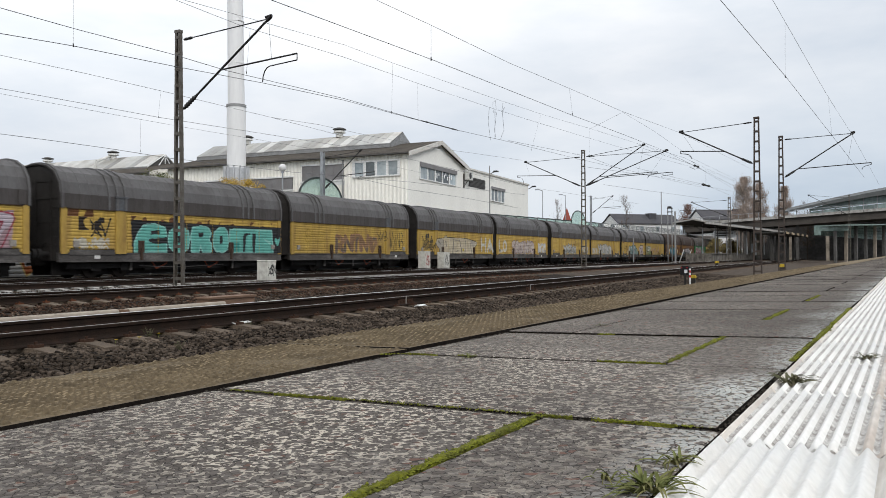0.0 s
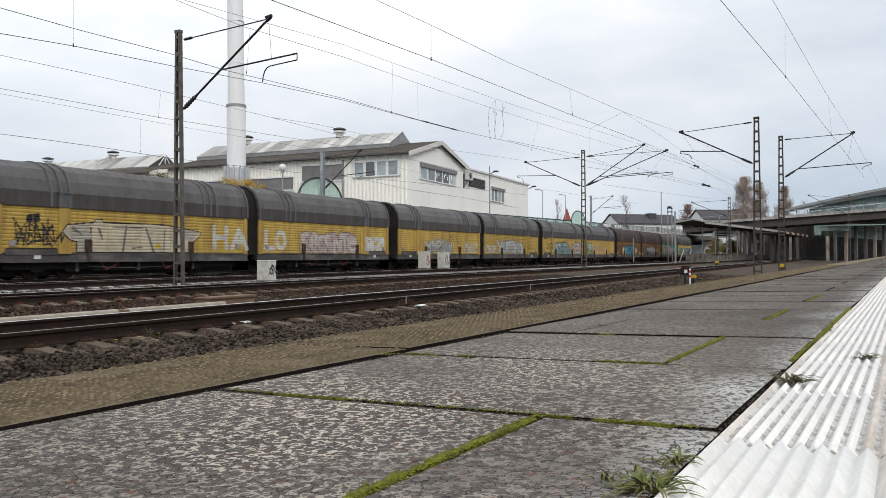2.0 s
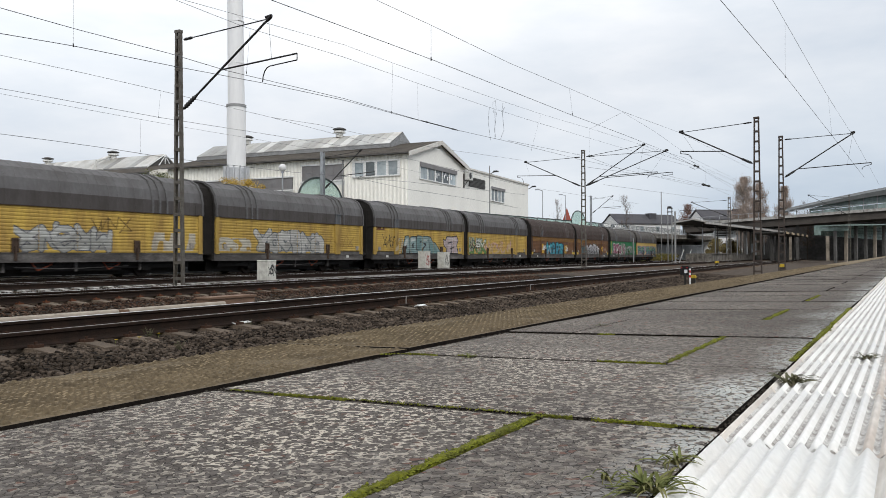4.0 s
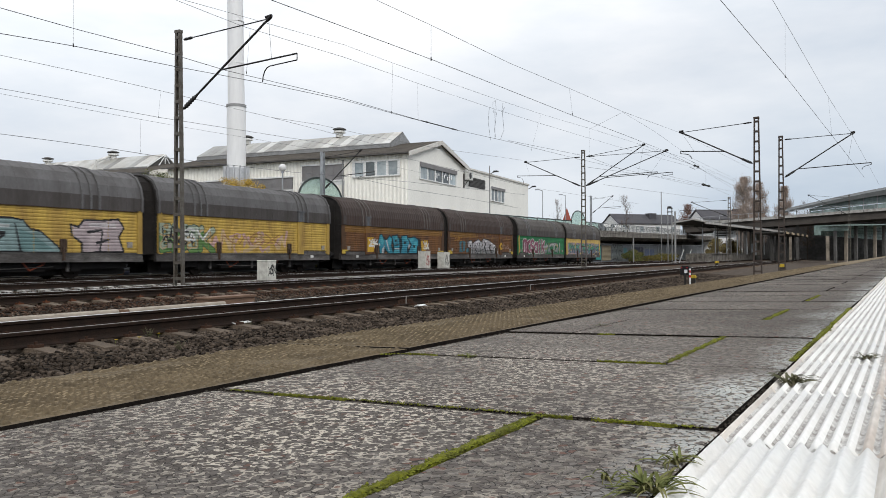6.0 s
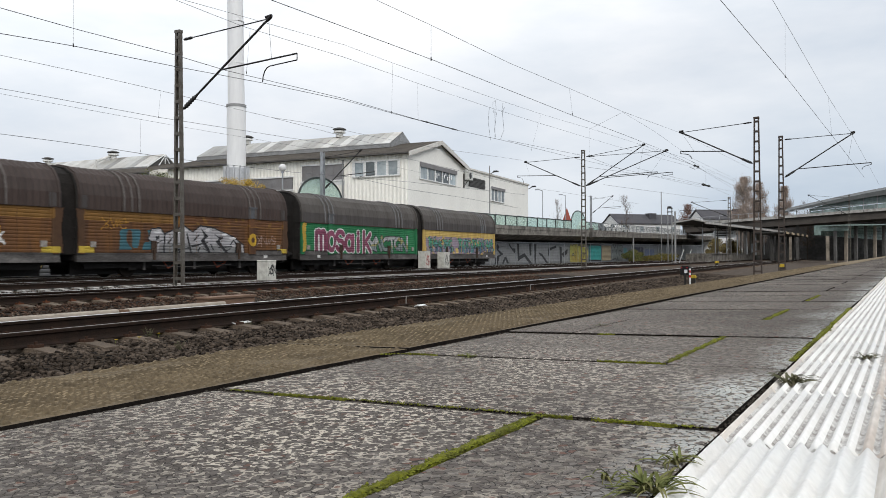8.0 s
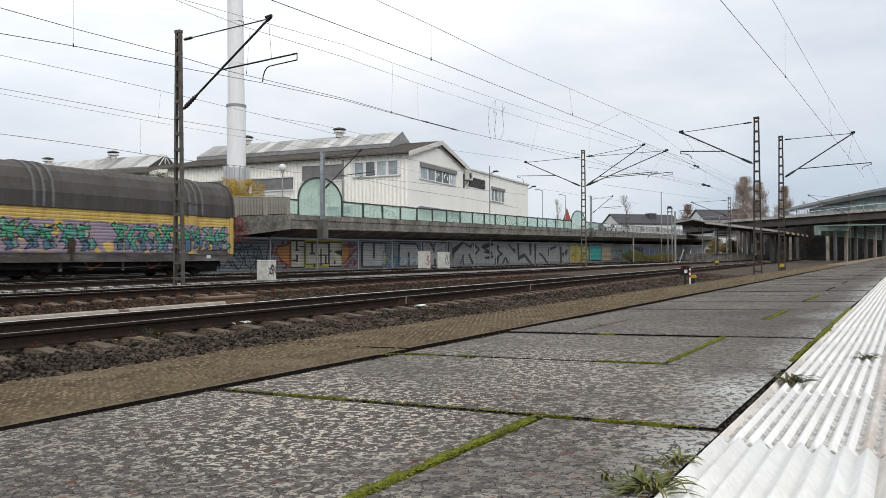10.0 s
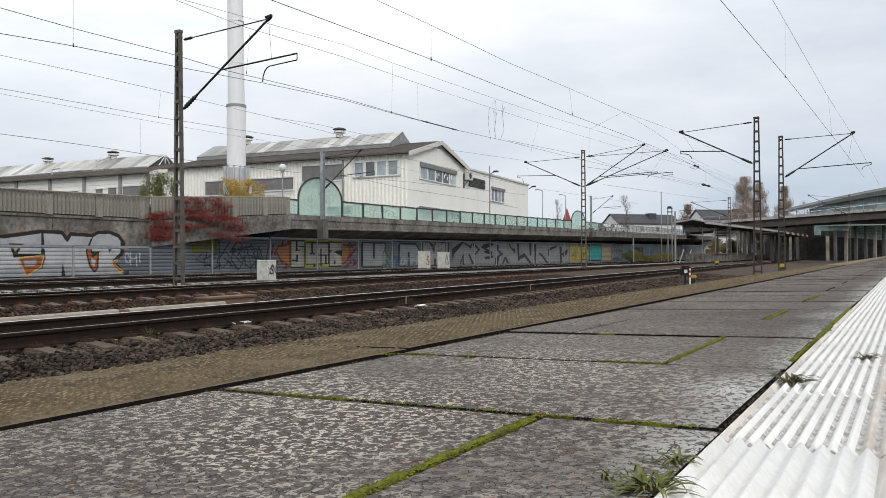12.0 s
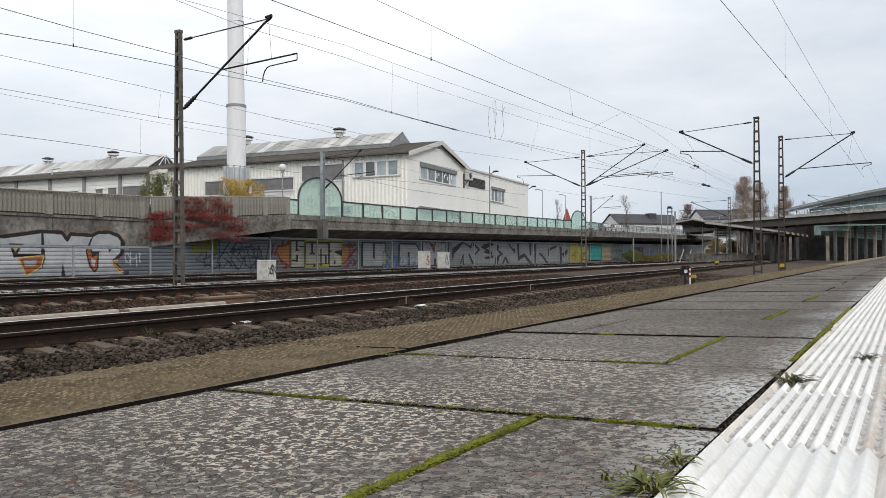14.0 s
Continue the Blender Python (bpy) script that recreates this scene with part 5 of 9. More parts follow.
    blocks = [(None, R, 0.12, [(-0.1, 8), (-1.9, 7), (-2.2, 6), (-1.6, 3.4), (-0.1, 1)]), ((0.33, 0.15, 0.06), None, 0, [(-0.1, 8), (-1.9, 7), (-2.2, 6), (-1.6, 3.4), (-0.1, 1)]),
              (None, R, 0.12, [(10, 8.2), (11.2, 7.6), (11.5, 6), (10.8, 2.8), (10, 1.5)]), ((0.33, 0.15, 0.06), None, 0, [(10, 8.2), (11.2, 7.6), (11.5, 6), (10.8, 2.8), (10, 1.5)]),
              bar(0, 10, 0.2, 10, Y), (C, K, 0.07, [(0.2, 0.5), (2.5, 0.5), (2.5, 9.4), (0.2, 9.4)]), (C, K, 0.05, [(2.8, 1.4), (7.1, 1.4), (7.1, 9), (2.8, 9)]), (C, K, 0.07, [(7.3, 0.6), (9.8, 0.6), (9.8, 9.2), (7.3, 9.2)]),
              bar(1.0, 1.35, 6.2, 9.3), bar(0.9, 1.8, 6.0, 6.4), bar(1.1, 1.4, 2.2, 4.8), bar(1.5, 2.5, 7.3, 7.7), bar(0.3, 1.2, 2.6, 3.1), bar(2.8, 7.1, 8.7, 9.1), bar(3.8, 4.15, 5, 9), bar(3.5, 4.5, 4.8, 5.2), bar(5.5, 5.8, 0.6, 7),
              bar(5.0, 7.1, 4.4, 4.8), bar(6.4, 6.7, 1.2, 4.6), bar(2.8, 7.1, 1.2, 1.6), bar(4.2, 4.6, 0.4, 1.4), (K, None, 0, [(8.0, 5.8), (9.8, 6.5), (9.8, 4.2)]), (K, None, 0, [(7.3, 6.4), (8.1, 6.2), (7.3, 5.4)]), bar(8.2, 8.5, 1.2, 2.6)]
    lettering(t, [dict(s=(40.4, 42.6), z=(0.1, 1.95), bg=(0.15, 0.04, 0.04), patchy=0.1), dict(s=(49, 51), z=(0.1, 1.95), bg=(0.15, 0.04, 0.04), patchy=0.1),
                  dict(s=(42.6, 48.9), z=(0.08, 2.12), shapes=blocks)], Coat(), 0.04, 63, "cream and yellow graffiti blocks between orange lobes")
    G, D = (0.3, 0.31, 0.31), (0.025, 0.027, 0.03)
    block = [bar(-0.6, 0.4, 0.3, 9.4, D), (G, D, 0.08, [(0.2, 0.2), (10, 0.2), (10, 9.6), (0.2, 9.6)]), bar(4.6, 5.4, 3.4, 9.6, D)]
    arch_m = [bar(-0.6, 0.4, 0.3, 9.0, D), (G, D, 0.1, [(0, 0.2), (10, 0.2), (10, 7), (8.5, 9.4), (0.3, 9.4)]), bar(4.4, 5.3, 0.2, 6, D)]
    notch = [(G, D, 0.1, [(0, 0.2), (0, 10), (2.2, 10), (4, 6.5), (5, 10), (10, 9.4), (10, 0.2)]), (D, None, 0, [(2.6, 9.8), (4.2, 5), (4.6, 8)]), bar(4.2, 4.9, 0.2, 3, D), bar(9.6, 10.2, 0.2, 9, D)]
    lettering(t, [dict(s=(51.6, 55.0), z=(0.05, 2.05), shapes=block), dict(s=(55, 61), z=(0.05, 0.9), bg=(0.06, 0.12, 0.2), patchy=-0.2), dict(s=(54.6, 56.4), z=(0.05, 1.2), text="n", r=0.2, o=0.07, line=D, fill=[(0.1, 0.16, 0.22), (0.3, 0.3, 0.14)]),
                  dict(s=(57.3, 60.7), z=(0.05, 2.1), shapes=arch_m), dict(s=(57.4, 60.6), z=(0.08, 0.8), bg=(0.12, 0.2, 0.26), patchy=0.1), dict(s=(61.5, 66.6), z=(0.05, 2.25), shapes=notch), dict(s=(62, 66), z=(1.4, 2.2), bg=(0.2, 0.08, 0.08), patchy=0.25)],
              Coat(), 0.045, 64, "grey, blue and black graffiti letters")
    strokes = [[(-0.93, 9.1), (-0.50, 5.5), (-0.02, 9.4), (-0.07, 7.6), (-0.48, 4.9), (-0.89, 8.2)],
               [(0.15, 6.5), (0.78, 9.5), (0.95, 9.6), (0.26, 4.2), (0.20, 1.5), (0.12, 4.2)],
               [(0.59, -0.1), (0.81, 4.2), (0.90, 4.2), (0.83, 2.7), (0.90, -0.2), (0.80, -0.2), (0.76, 2.3), (0.66, -0.1)],
               [(0.83, 9.3), (1.25, 7.8), (1.44, 9.5), (1.33, 6.6), (0.95, 8.2)],
               [(1.13, 4.2), (1.23, 4.4), (1.50, 0.2), (1.38, -0.1)],
               [(1.46, 9.1), (1.94, 6.3), (1.55, 3.4), (1.53, 4.2), (1.78, 6.3), (1.43, 7.9)],
               [(2.13, 8.4), (2.73, 9.5), (2.90, 8.5), (2.33, 6.8), (2.80, 5.1), (2.73, 3.8), (2.13, 5.1), (2.33, 5.9), (2.00, 7.1)],
               [(2.19, 3.0), (2.87, 3.8), (2.84, 2.6), (2.32, 1.8)],
               [(2.93, -0.4), (3.00, 2.6), (3.36, 4.3), (3.03, 6.8), (3.15, 9.0), (3.32, 7.7), (3.23, 6.4), (3.60, 4.3), (3.31, 3.0), (3.17, -0.5)],
               [(3.50, -0.1), (3.72, 3.0), (3.84, 3.0), (4.05, 0.0), (3.90, -0.1), (3.76, 1.8), (3.63, -0.3)],
               [(4.03, 9.6), (4.33, 7.0), (4.56, 7.0), (4.56, 4.3), (4.33, 6.1), (4.10, 7.9)],
               [(4.72, 9.3), (4.88, 9.4), (4.92, 3.4), (5.36, 4.8), (6.04, -0.4), (5.78, -0.4), (5.36, 2.9), (4.92, 1.6), (4.79, 0.6)],
               [(5.76, 10.0), (6.00, 10.1), (5.96, 3.4), (5.82, 3.8)],
               [(6.67, 5.3), (7.03, 4.3), (7.60, -0.2), (8.80, -0.6), (8.80, -1.4), (7.44, -0.9), (6.99, 2.9), (6.76, 3.9)],
               [(6.24, 9.6), (6.46, 9.7), (6.37, -0.5), (6.27, -0.5)],
               [(7.61, 7.4), (8.44, 9.0), (8.44, 7.9), (7.76, 6.2), (7.72, 2.8), (7.56, 3.9)],
               [(8.81, 8.6), (9.06, 8.4), (9.09, -0.9), (8.88, -0.9)],
               [(9.01, 4.4), (9.78, 7.6), (9.66, 4.4), (9.27, 2.8)]]
    pale = [[(0.2, 9.2), (2.6, 9.4), (5.2, 9.3), (7.6, 9.2), (9.9, 8.6), (9.9, 0.6), (7.2, 0.4), (4.4, 0.3), (0.9, 0.3), (0.3, 3.5)]]
    lettering(t, [dict(s=(66.8, 103), z=(0.08, 2.3), bg=(0.2, 0.205, 0.21), patchy=-0.5),
                  dict(s=(66.8, 103.4), z=(0.1, 2.5), shapes=[((0.27, 0.275, 0.28), None, 0, q) for q in pale] + [(D, None, 0, q) for q in strokes])],
              Coat(), 0.05, 65, "silver and black graffiti letters")
    lettering(t, [dict(s=(103.6, 111.2), z=(0.15, 2.2), text="obo", r=0.5, o=0.12, line=(0.1, 0.09, 0.03), halo=(0.34, 0.31, 0.22), halo_w=0.15, fill=[(0.33, 0.26, 0.06), (0.4, 0.37, 0.09)], jitter=0.1, overlap=0.4),
                  dict(s=(112.6, 118.8), z=(0.25, 2.5), shapes=[((0.04, 0.3, 0.28), D, 0.14, [(0, 0), (10, 0), (10, 10), (0, 10)])]), dict(s=(119.2, 124.4), z=(0.2, 2.5), bg=(0.3, 0.25, 0.16))],
              Coat(), 0.08, 66, "yellow, turquoise and beige graffiti")
    lettering(t, [dict(s=(124.6, 132), z=(0.2, 2.6), text="xg", r=0.4, o=0.2, line=D, fill=[(0.14, 0.16, 0.16)], jitter=0.1), dict(s=(132.4, 134.6), z=(0.9, 2.2), bg=(0.08, 0.2, 0.22)), dict(s=(139, 147), z=(0.2, 2.4), bg=(0.025, 0.027, 0.05)), dict(s=(148.5, 156), z=(0.2, 2.1), bg=(0.1, 0.13, 0.22), patchy=-0.3)],
              Coat(), 0.09, 67, "dark and pale blue graffiti")


def glass_screens():
    t = thing("glass_screen", "pale green glass noise screen in dark frames along the ramp", "glass screen", kind="structure")
    x = RX - 0.15

    def panel(y0, y1, h, z):
        bm = bmesh.new()
        box(bm, -0.012, 0.012, y0 + 0.04, y1 - 0.04, z + 0.06, z + h - 0.05)
        part("pane", bm, "screen_glass", t, at=pose(x, 0, 0))
        bm = bmesh.new()
        box(bm, -0.05, 0.06, y0 - 0.08, y0 + 0.08, z - 0.1, z + h)
        part("post", bm, "frame_green", t, at=pose(x, 0, 0))
        bm = bmesh.new()
        box(bm, -0.04, 0.05, y0 + 0.08, y1 - 0.08, z + h - 0.06, z + h + 0.04)
        part("top_bar", bm, "frame_green", t, at=pose(x, 0, 0))
        bm = bmesh.new()
        box(bm, -0.035, 0.045, y0 + 0.08, y1 - 0.08, z, z + 0.06)
        part("bottom_bar", bm, "frame_green", t, at=pose(x, 0, 0))

    panel(40.2, 41.35, 1.0, ramp_top(40.4))
    y = 46.35
    while y < 109:
        w = 2.75 if y < 75 else 3.2
        if y < 97.8 or y > 104:
            panel(y, y + w, 1.1, ramp_top(y + w / 2))
            y += w
        else:
            last, y = y, y + 6.0

    def arch(y0, y1, x=x, rise=1.0):
        c, r, z = (y0 + y1) / 2, (y1 - y0) / 2, ramp_top(y0)
        straight = z + 1.15
        pts = [Vector((0, y1, z - 0.1)), Vector((0, y1, straight))] + [Vector((0, c + r * math.cos(a), straight + r * 0.62 * rise * math.sin(a))) for a in (math.pi * i / 16 for i in range(1, 16))] + [Vector((0, y0, straight)), Vector((0, y0, z - 0.1))]
        bm = bmesh.new()
        pipe(bm, pts, 0.07, 6)
        part("arch_frame", bm, "frame_green", t, at=pose(x, 0, 0))
        bm = bmesh.new()
        for s in (0.012, -0.012):
            quad(bm, *[p + Vector((s, 0, 0)) for p in pts])
        part("arch_pane", bm, "screen_glass", t, at=pose(x, 0, 0))

    while y < 222:
        z = ramp_top(y)
        bm = bmesh.new()
        box(bm, -0.05, 0.05, -0.05, 0.05, -0.1, 1.1)
        part("rail_post", bm, "galvanised", t, at=pose(x, y, z))
        for h in (0.55, 1.08):
            bm = bmesh.new()
            rod(bm, (0, 0, h), (0, 2.6, h + ramp_top(y + 2.6) - z), 0.035, 6)
            part("rail", bm, "frame_green", t, at=pose(x, y, z))
        bm = bmesh.new()
        for k in range(1, 8):
            box(bm, -0.012, 0.012, 0.325 * k - 0.016, 0.325 * k + 0.016, 0.08, 1.06)
        part("baluster_panel", bm, "frame_green", t, at=pose(x, y, z))
        y += 2.6
    arch(41.35, 46.35)
    arch(last, last + 6.0, rise=0.75)


def bracket_pole(x, y, z0, z1, label, tip, r=0.1):
    t = thing("catenary_pole", label, "catenary pole", "poles on the ramp", at=pose(x, y, z0))
    bm = bmesh.new()
    box(bm, -0.12, 0.12, -0.13, -0.09, 0, z1 - z0), box(bm, -0.12, 0.12, 0.09, 0.13, 0, z1 - z0), box(bm, -0.03, 0.03, -0.09, 0.09, 0, z1 - z0)
    part("column", bm, "galvanised", t)
    bm = bmesh.new()
    box(bm, -0.25, 0.25, -0.3, 0.3, -0.4, 0.9)
    part("foot", bm, "concrete_dark", t)
    cantilever(t, z1 - z0, z0, *tip)


def leafy(name, at, size, count, leaf, mat, label, category, seed, trunk=None, shape=None, clumps=None, spreads=(0.16, 0.34)):
    """A bush or creeper: a few stems and a crown of many small leaves with gaps."""
    r = random.Random(seed)
    t = thing(name, label, category, at=at)
    bm = bmesh.new()
    centres = []
    for i in range(clumps or (10 if trunk is None else 16)):
        c = Vector((r.uniform(-0.4, 0.4) * size[0], r.uniform(-0.4, 0.4) * size[1], r.uniform(0.2, 0.85) * size[2]))
        centres.append((c, r.uniform(*spreads)))
        root = Vector((c.x * 0.25, c.y * 0.25, 0)) if shape is None else Vector((c.x, c.y, size[2] * 0.5))
        mid = root.lerp(c, 0.6) + Vector((r.uniform(-0.1, 0.1), r.uniform(-0.1, 0.1), 0.1))
        rod(bm, root, mid, 0.025, 5, 0.016), rod(bm, mid, c, 0.016, 5, 0.006)
    if trunk:
        rod(bm, (0, 0, -0.3), (0, 0, size[2] * 0.55), trunk, 7, trunk * 0.5)
    part("stems", bm, "bark", t)
    verts, faces = [], []
    for i in range(count):
        c, k = r.choice(centres)
        d = Vector((r.gauss(0, 1), r.gauss(0, 1), r.gauss(0, 1)))
        d = d.normalized() * (r.random() ** 0.4)
        p = c + Vector((d.x * size[0] * k, d.y * size[1] * k, d.z * size[2] * k * 0.9))
        n = Vector((r.gauss(0, 1), r.gauss(0, 1), r.gauss(0, 0.7))).normalized()
        u = n.orthogonal().normalized()
        w = n.cross(u)
        s = leaf * r.uniform(0.6, 1.3)
        j = len(verts)
        verts += [p - u * s, p + w * s * 0.5 + n * s * 0.15, p + u * s, p - w * s * 0.5 + n * s * 0.15]
        faces += [(j, j + 1, j + 2), (j, j + 2, j + 3)]
    o = from_arrays("foliage", verts, faces, mat)
    o.parent = t
    return t


def globe_lamp():
    t = thing("globe_lamp", "street lamp with a white globe on a slim pole", "street lamp", at=pose(-34.0, 41.75, 3.4))
    bm = bmesh.new()
    rod(bm, (0, 0, 0), (0, 0, 3.35), 0.05, 8)
    rod(bm, (0, 0, 3.2), (0, 0, 3.36), 0.09, 10)
    part("pole", bm, "galvanised", t)
    bm = bmesh.new()
    bmesh.ops.create_uvsphere(bm, u_segments=20, v_segments=12, radius=0.26)
    part("globe", bm, "plastic_white", t, at=pose(0, 0, 3.55), smooth=True)


road_ramp()
retaining_wall()
steel_fence()
noise_barrier()
glass_screens()
bracket_pole(-31.95, 43.5, 2.55, 8.05, "steel pole with an overhead line bracket fixed to the ramp", (3.1, 7.7, 5.55, 7.95, 6.35, 2.9, 6.1))
bracket_pole(-32.1, 107.0, 3.9, 9.4, "distant steel pole with an overhead line bracket", (3.1, 8.9, 6.9, 9.2, 7.6, 2.9, 7.4))
globe_lamp()
leafy("red_creeper", pose(-33.25, 33.3, 1.5, 0, 0, -10), (0.7, 7.4, 2.2), 11000, 0.038, "red_leaf", "dark red creeper hanging over the concrete wall", "creeper", 21, shape="wall", clumps=34, spreads=(0.06, 0.17))
leafy("red_creeper", pose(-33.3, 33.6, 2.9, 0, 0, -10), (0.6, 4.6, 1.7), 5000, 0.038, "red_leaf", "dark red creeper climbing over the fence", "creeper", 22, shape="wall", clumps=24, spreads=(0.06, 0.18))
leafy("yellow_shrub", pose(-36.0, 39.9, 3.5), (1.8, 3.5, 2.85), 15000, 0.036, "yellow_leaf", "shrub with golden yellow autumn leaves behind the fence", "shrub", 27, trunk=0.05, clumps=70, spreads=(0.09, 0.2))
leafy("bare_shrub", pose(-35.4, 37.2, 3.5), (1.2, 2.2, 2.2), 420, 0.04, "dull_leaf", "nearly bare brown shrub behind the fence", "shrub", 29, trunk=0.04, clumps=30, spreads=(0.08, 0.16))
leafy("green_bush", pose(-40.5, 36.8, 2.2), (2.6, 2.6, 4.7), 9000, 0.055, "green_leaf", "loose bush with green and yellowing leaves", "bush", 24, trunk=0.06, clumps=44, spreads=(0.1, 0.22))

# ---------------------------------------------------------------- factory building
BC = Vector((-37.54, 64.89, 0))
E1, E2 = Vector((-0.0593, 0.99824, 0)), Vector((-0.99824, -0.0593, 0))
BUILD = Matrix(((E2.x, E1.x, 0, BC.x), (E2.y, E1.y, 0, BC.y), (0, 0, 1, 0), (0, 0, 0, 1)))  # local x: along the long side, y: along the gable
M["window_frame"] = material("window_frame", (0.85, 0.85, 0.84), 0.5, vary=0.1)
M["trim_white"] = material("trim_white", (0.72, 0.7, 0.66), 0.6, second=(0.6, 0.57, 0.52), scale=1)
M["end_metal"] = material("end_metal", (0.11, 0.105, 0.1), 0.6, metal=0.2, scale=2)
M["grey_metal"] = material("grey_metal", (0.34, 0.34, 0.34), 0.5, metal=0.3, scale=2)
M["sleeve_metal"] = material("sleeve_metal", (0.6, 0.61, 0.63), 0.4, second=(0.45, 0.46, 0.48), metal=0.3, scale=1)
M["vent_white"] = material("vent_white", (0.72, 0.72, 0.7), 0.55, second=(0.5, 0.49, 0.46), scale=1.5)


def window_gable(parent, y0, y1, z0, z1, n, blind=0.0):
    """A row of n lights in the gable wall (plane x = 0, facing -x)."""
    bm = bmesh.new()
    for a, b, c, d in ((y0, y1, z0 - 0.1, z0), (y0, y1, z1, z1 + 0.16)):
        box(bm, -0.12, 0.05, a - 0.06, b + 0.06, c, d)
    w = part("window", bm, "window_frame", parent)
    step = (y1 - y0) / n
    for i in range(n + 1):
        bm = bmesh.new()
        box(bm, -0.09, 0.03, y0 + i * step - 0.11, y0 + i * step + 0.11, z0, z1)
        part("mullion", bm, "window_frame", w)
    for i in range(n):
        bm = bmesh.new()
        box(bm, -0.035, -0.01, y0 + i * step + 0.07, y0 + (i + 1) * step - 0.07, z0, z1)
        part("pane", bm, "pane", w)
    if blind:
        bm = bmesh.new()
        box(bm, -0.2, -0.121, y0 - 0.08, y1 + 0.08, z1 - blind, z1 + 0.2)
        part("blind_box", bm, "shutter", w)


def window_long(parent, x0, x1, z0, z1, n, shut=False):
    """A row of lights in the long wall (plane y = 0, facing -y); shut: roller shutters down."""
    bm = bmesh.new()
    box(bm, x0 - 0.1, x1 + 0.1, -0.2, 0.05, z1, z1 + 0.14)
    box(bm, x0 - 0.1, x1 + 0.1, -0.22, 0.05, z0 - 0.12, z0)
    w = part("window", bm, "window_frame", parent)
    if shut:
        for i in range(n):
            bm = bmesh.new()
            a, b = x0 + (x1 - x0) * i / n, x0 + (x1 - x0) * (i + 1) / n
            k = int((z1 - z0) / 0.09)
            sweep_x(bm, [(-0.1 - 0.012 * (j % 2), z0 + (z1 - z0) * j / (2 * k)) for j in range(2 * k + 1)], a + 0.015, b - 0.015)
            part("shutter_panel", bm, "shutter", w)
        bm = bmesh.new()
        box(bm, x0, x1, -0.088, -0.05, z0, z1)
        part("shutter_back", bm, "end_metal", w)
        bm = bmesh.new()
        box(bm, x0 - 0.12, x1 + 0.12, -0.1, -0.05, z0 - 0.5, z0 - 0.14)
        part("apron", bm, "window_frame", w)
        return
    step = (x1 - x0) / n
    for i in range(n + 1):
        bm = bmesh.new()
        box(bm, x0 + i * step - 0.13, x0 + i * step + 0.13, -0.16, 0.03, z0, z1)
        part("mullion", bm, "window_frame", w)
    for i in range(n):
        bm = bmesh.new()
        box(bm, x0 + i * step + 0.08, x0 + (i + 1) * step - 0.08, -0.1, -0.07, z0, z1)
        part("pane", bm, "pane", w)


def sweep_x(bm, prof, x0, x1):
    rows = [[bm.verts.new((x, y, z)) for y, z in prof] for x in (x0, x1)]
    for i in range(len(prof) - 1):
        bm.faces.new((rows[0][i], rows[1][i], rows[1][i + 1], rows[0][i + 1]))


def monitor(parent, x0, x1, y0, y1, yr, zb, zr, pitch=1.05):
    """A glazed ridge skylight made of panes."""
    for side, (ya, yb) in enumerate(((y0, yr), (y1, yr))):
        n = int((x1 - x0) / pitch)
        for i in range(n):
            a, b = x0 + (x1 - x0) * i / n, x0 + (x1 - x0) * (i + 1) / n
            bm = bmesh.new()
            o = 0.03 if side == 0 else 0
            vs = [bm.verts.new(p) for p in ((a + 0.03, ya, zb), (b - 0.03, ya, zb), (b - 0.03, yb, zr), (a + 0.03, yb, zr), (a + 0.03, ya, zb - 0.06), (b - 0.03, ya, zb - 0.06), (b - 0.03, yb, zr - 0.06), (a + 0.03, yb, zr - 0.06))]
            for f in ((0, 1, 2, 3), (4, 7, 6, 5), (0, 4, 5, 1), (1, 5, 6, 2), (3, 2, 6, 7), (0, 3, 7, 4)):
                bm.faces.new([vs[j] for j in f])
            part("roof_pane", bm, "skylight", parent)
    bm = bmesh.new()
    for x in (x0 - 0.02, x1 + 0.02):
        quad(bm, (x, y0 + 0.05, zb - 0.4), (x, y1 - 0.05, zb - 0.4), (x, y1 - 0.05, zb - 0.05), (x, yr, zr - 0.08), (x, y0 + 0.05, zb - 0.05))
    quad(bm, (x0, y0 + 0.04, zb - 0.45), (x1, y0 + 0.04, zb - 0.45), (x1, y0 + 0.04, zb - 0.06), (x0, y0 + 0.04, zb - 0.06))
    part("skylight_curb", bm, "grey_metal", parent)


def roof_vent(parent, x, y, z):
    bm = bmesh.new()
    rod(bm, (x, y, z), (x, y, z + 0.75), 0.42, 14)
    v = part("roof_vent", bm, "vent_white", parent)
    bm = bmesh.new()
    rod(bm, (x, y, z + 0.85), (x, y, z + 0.93), 0.75, 16)
    rod(bm, (x, y, z + 0.93), (x, y, z + 1.08), 0.75, 16, 0.3)
    part("hood", bm, "end_metal", v)
    bm = bmesh.new()
    rod(bm, (x, y, z + 0.5), (x, y, z + 0.7), 0.68, 16, 0.62)
    part("collar", bm, "vent_white", v)


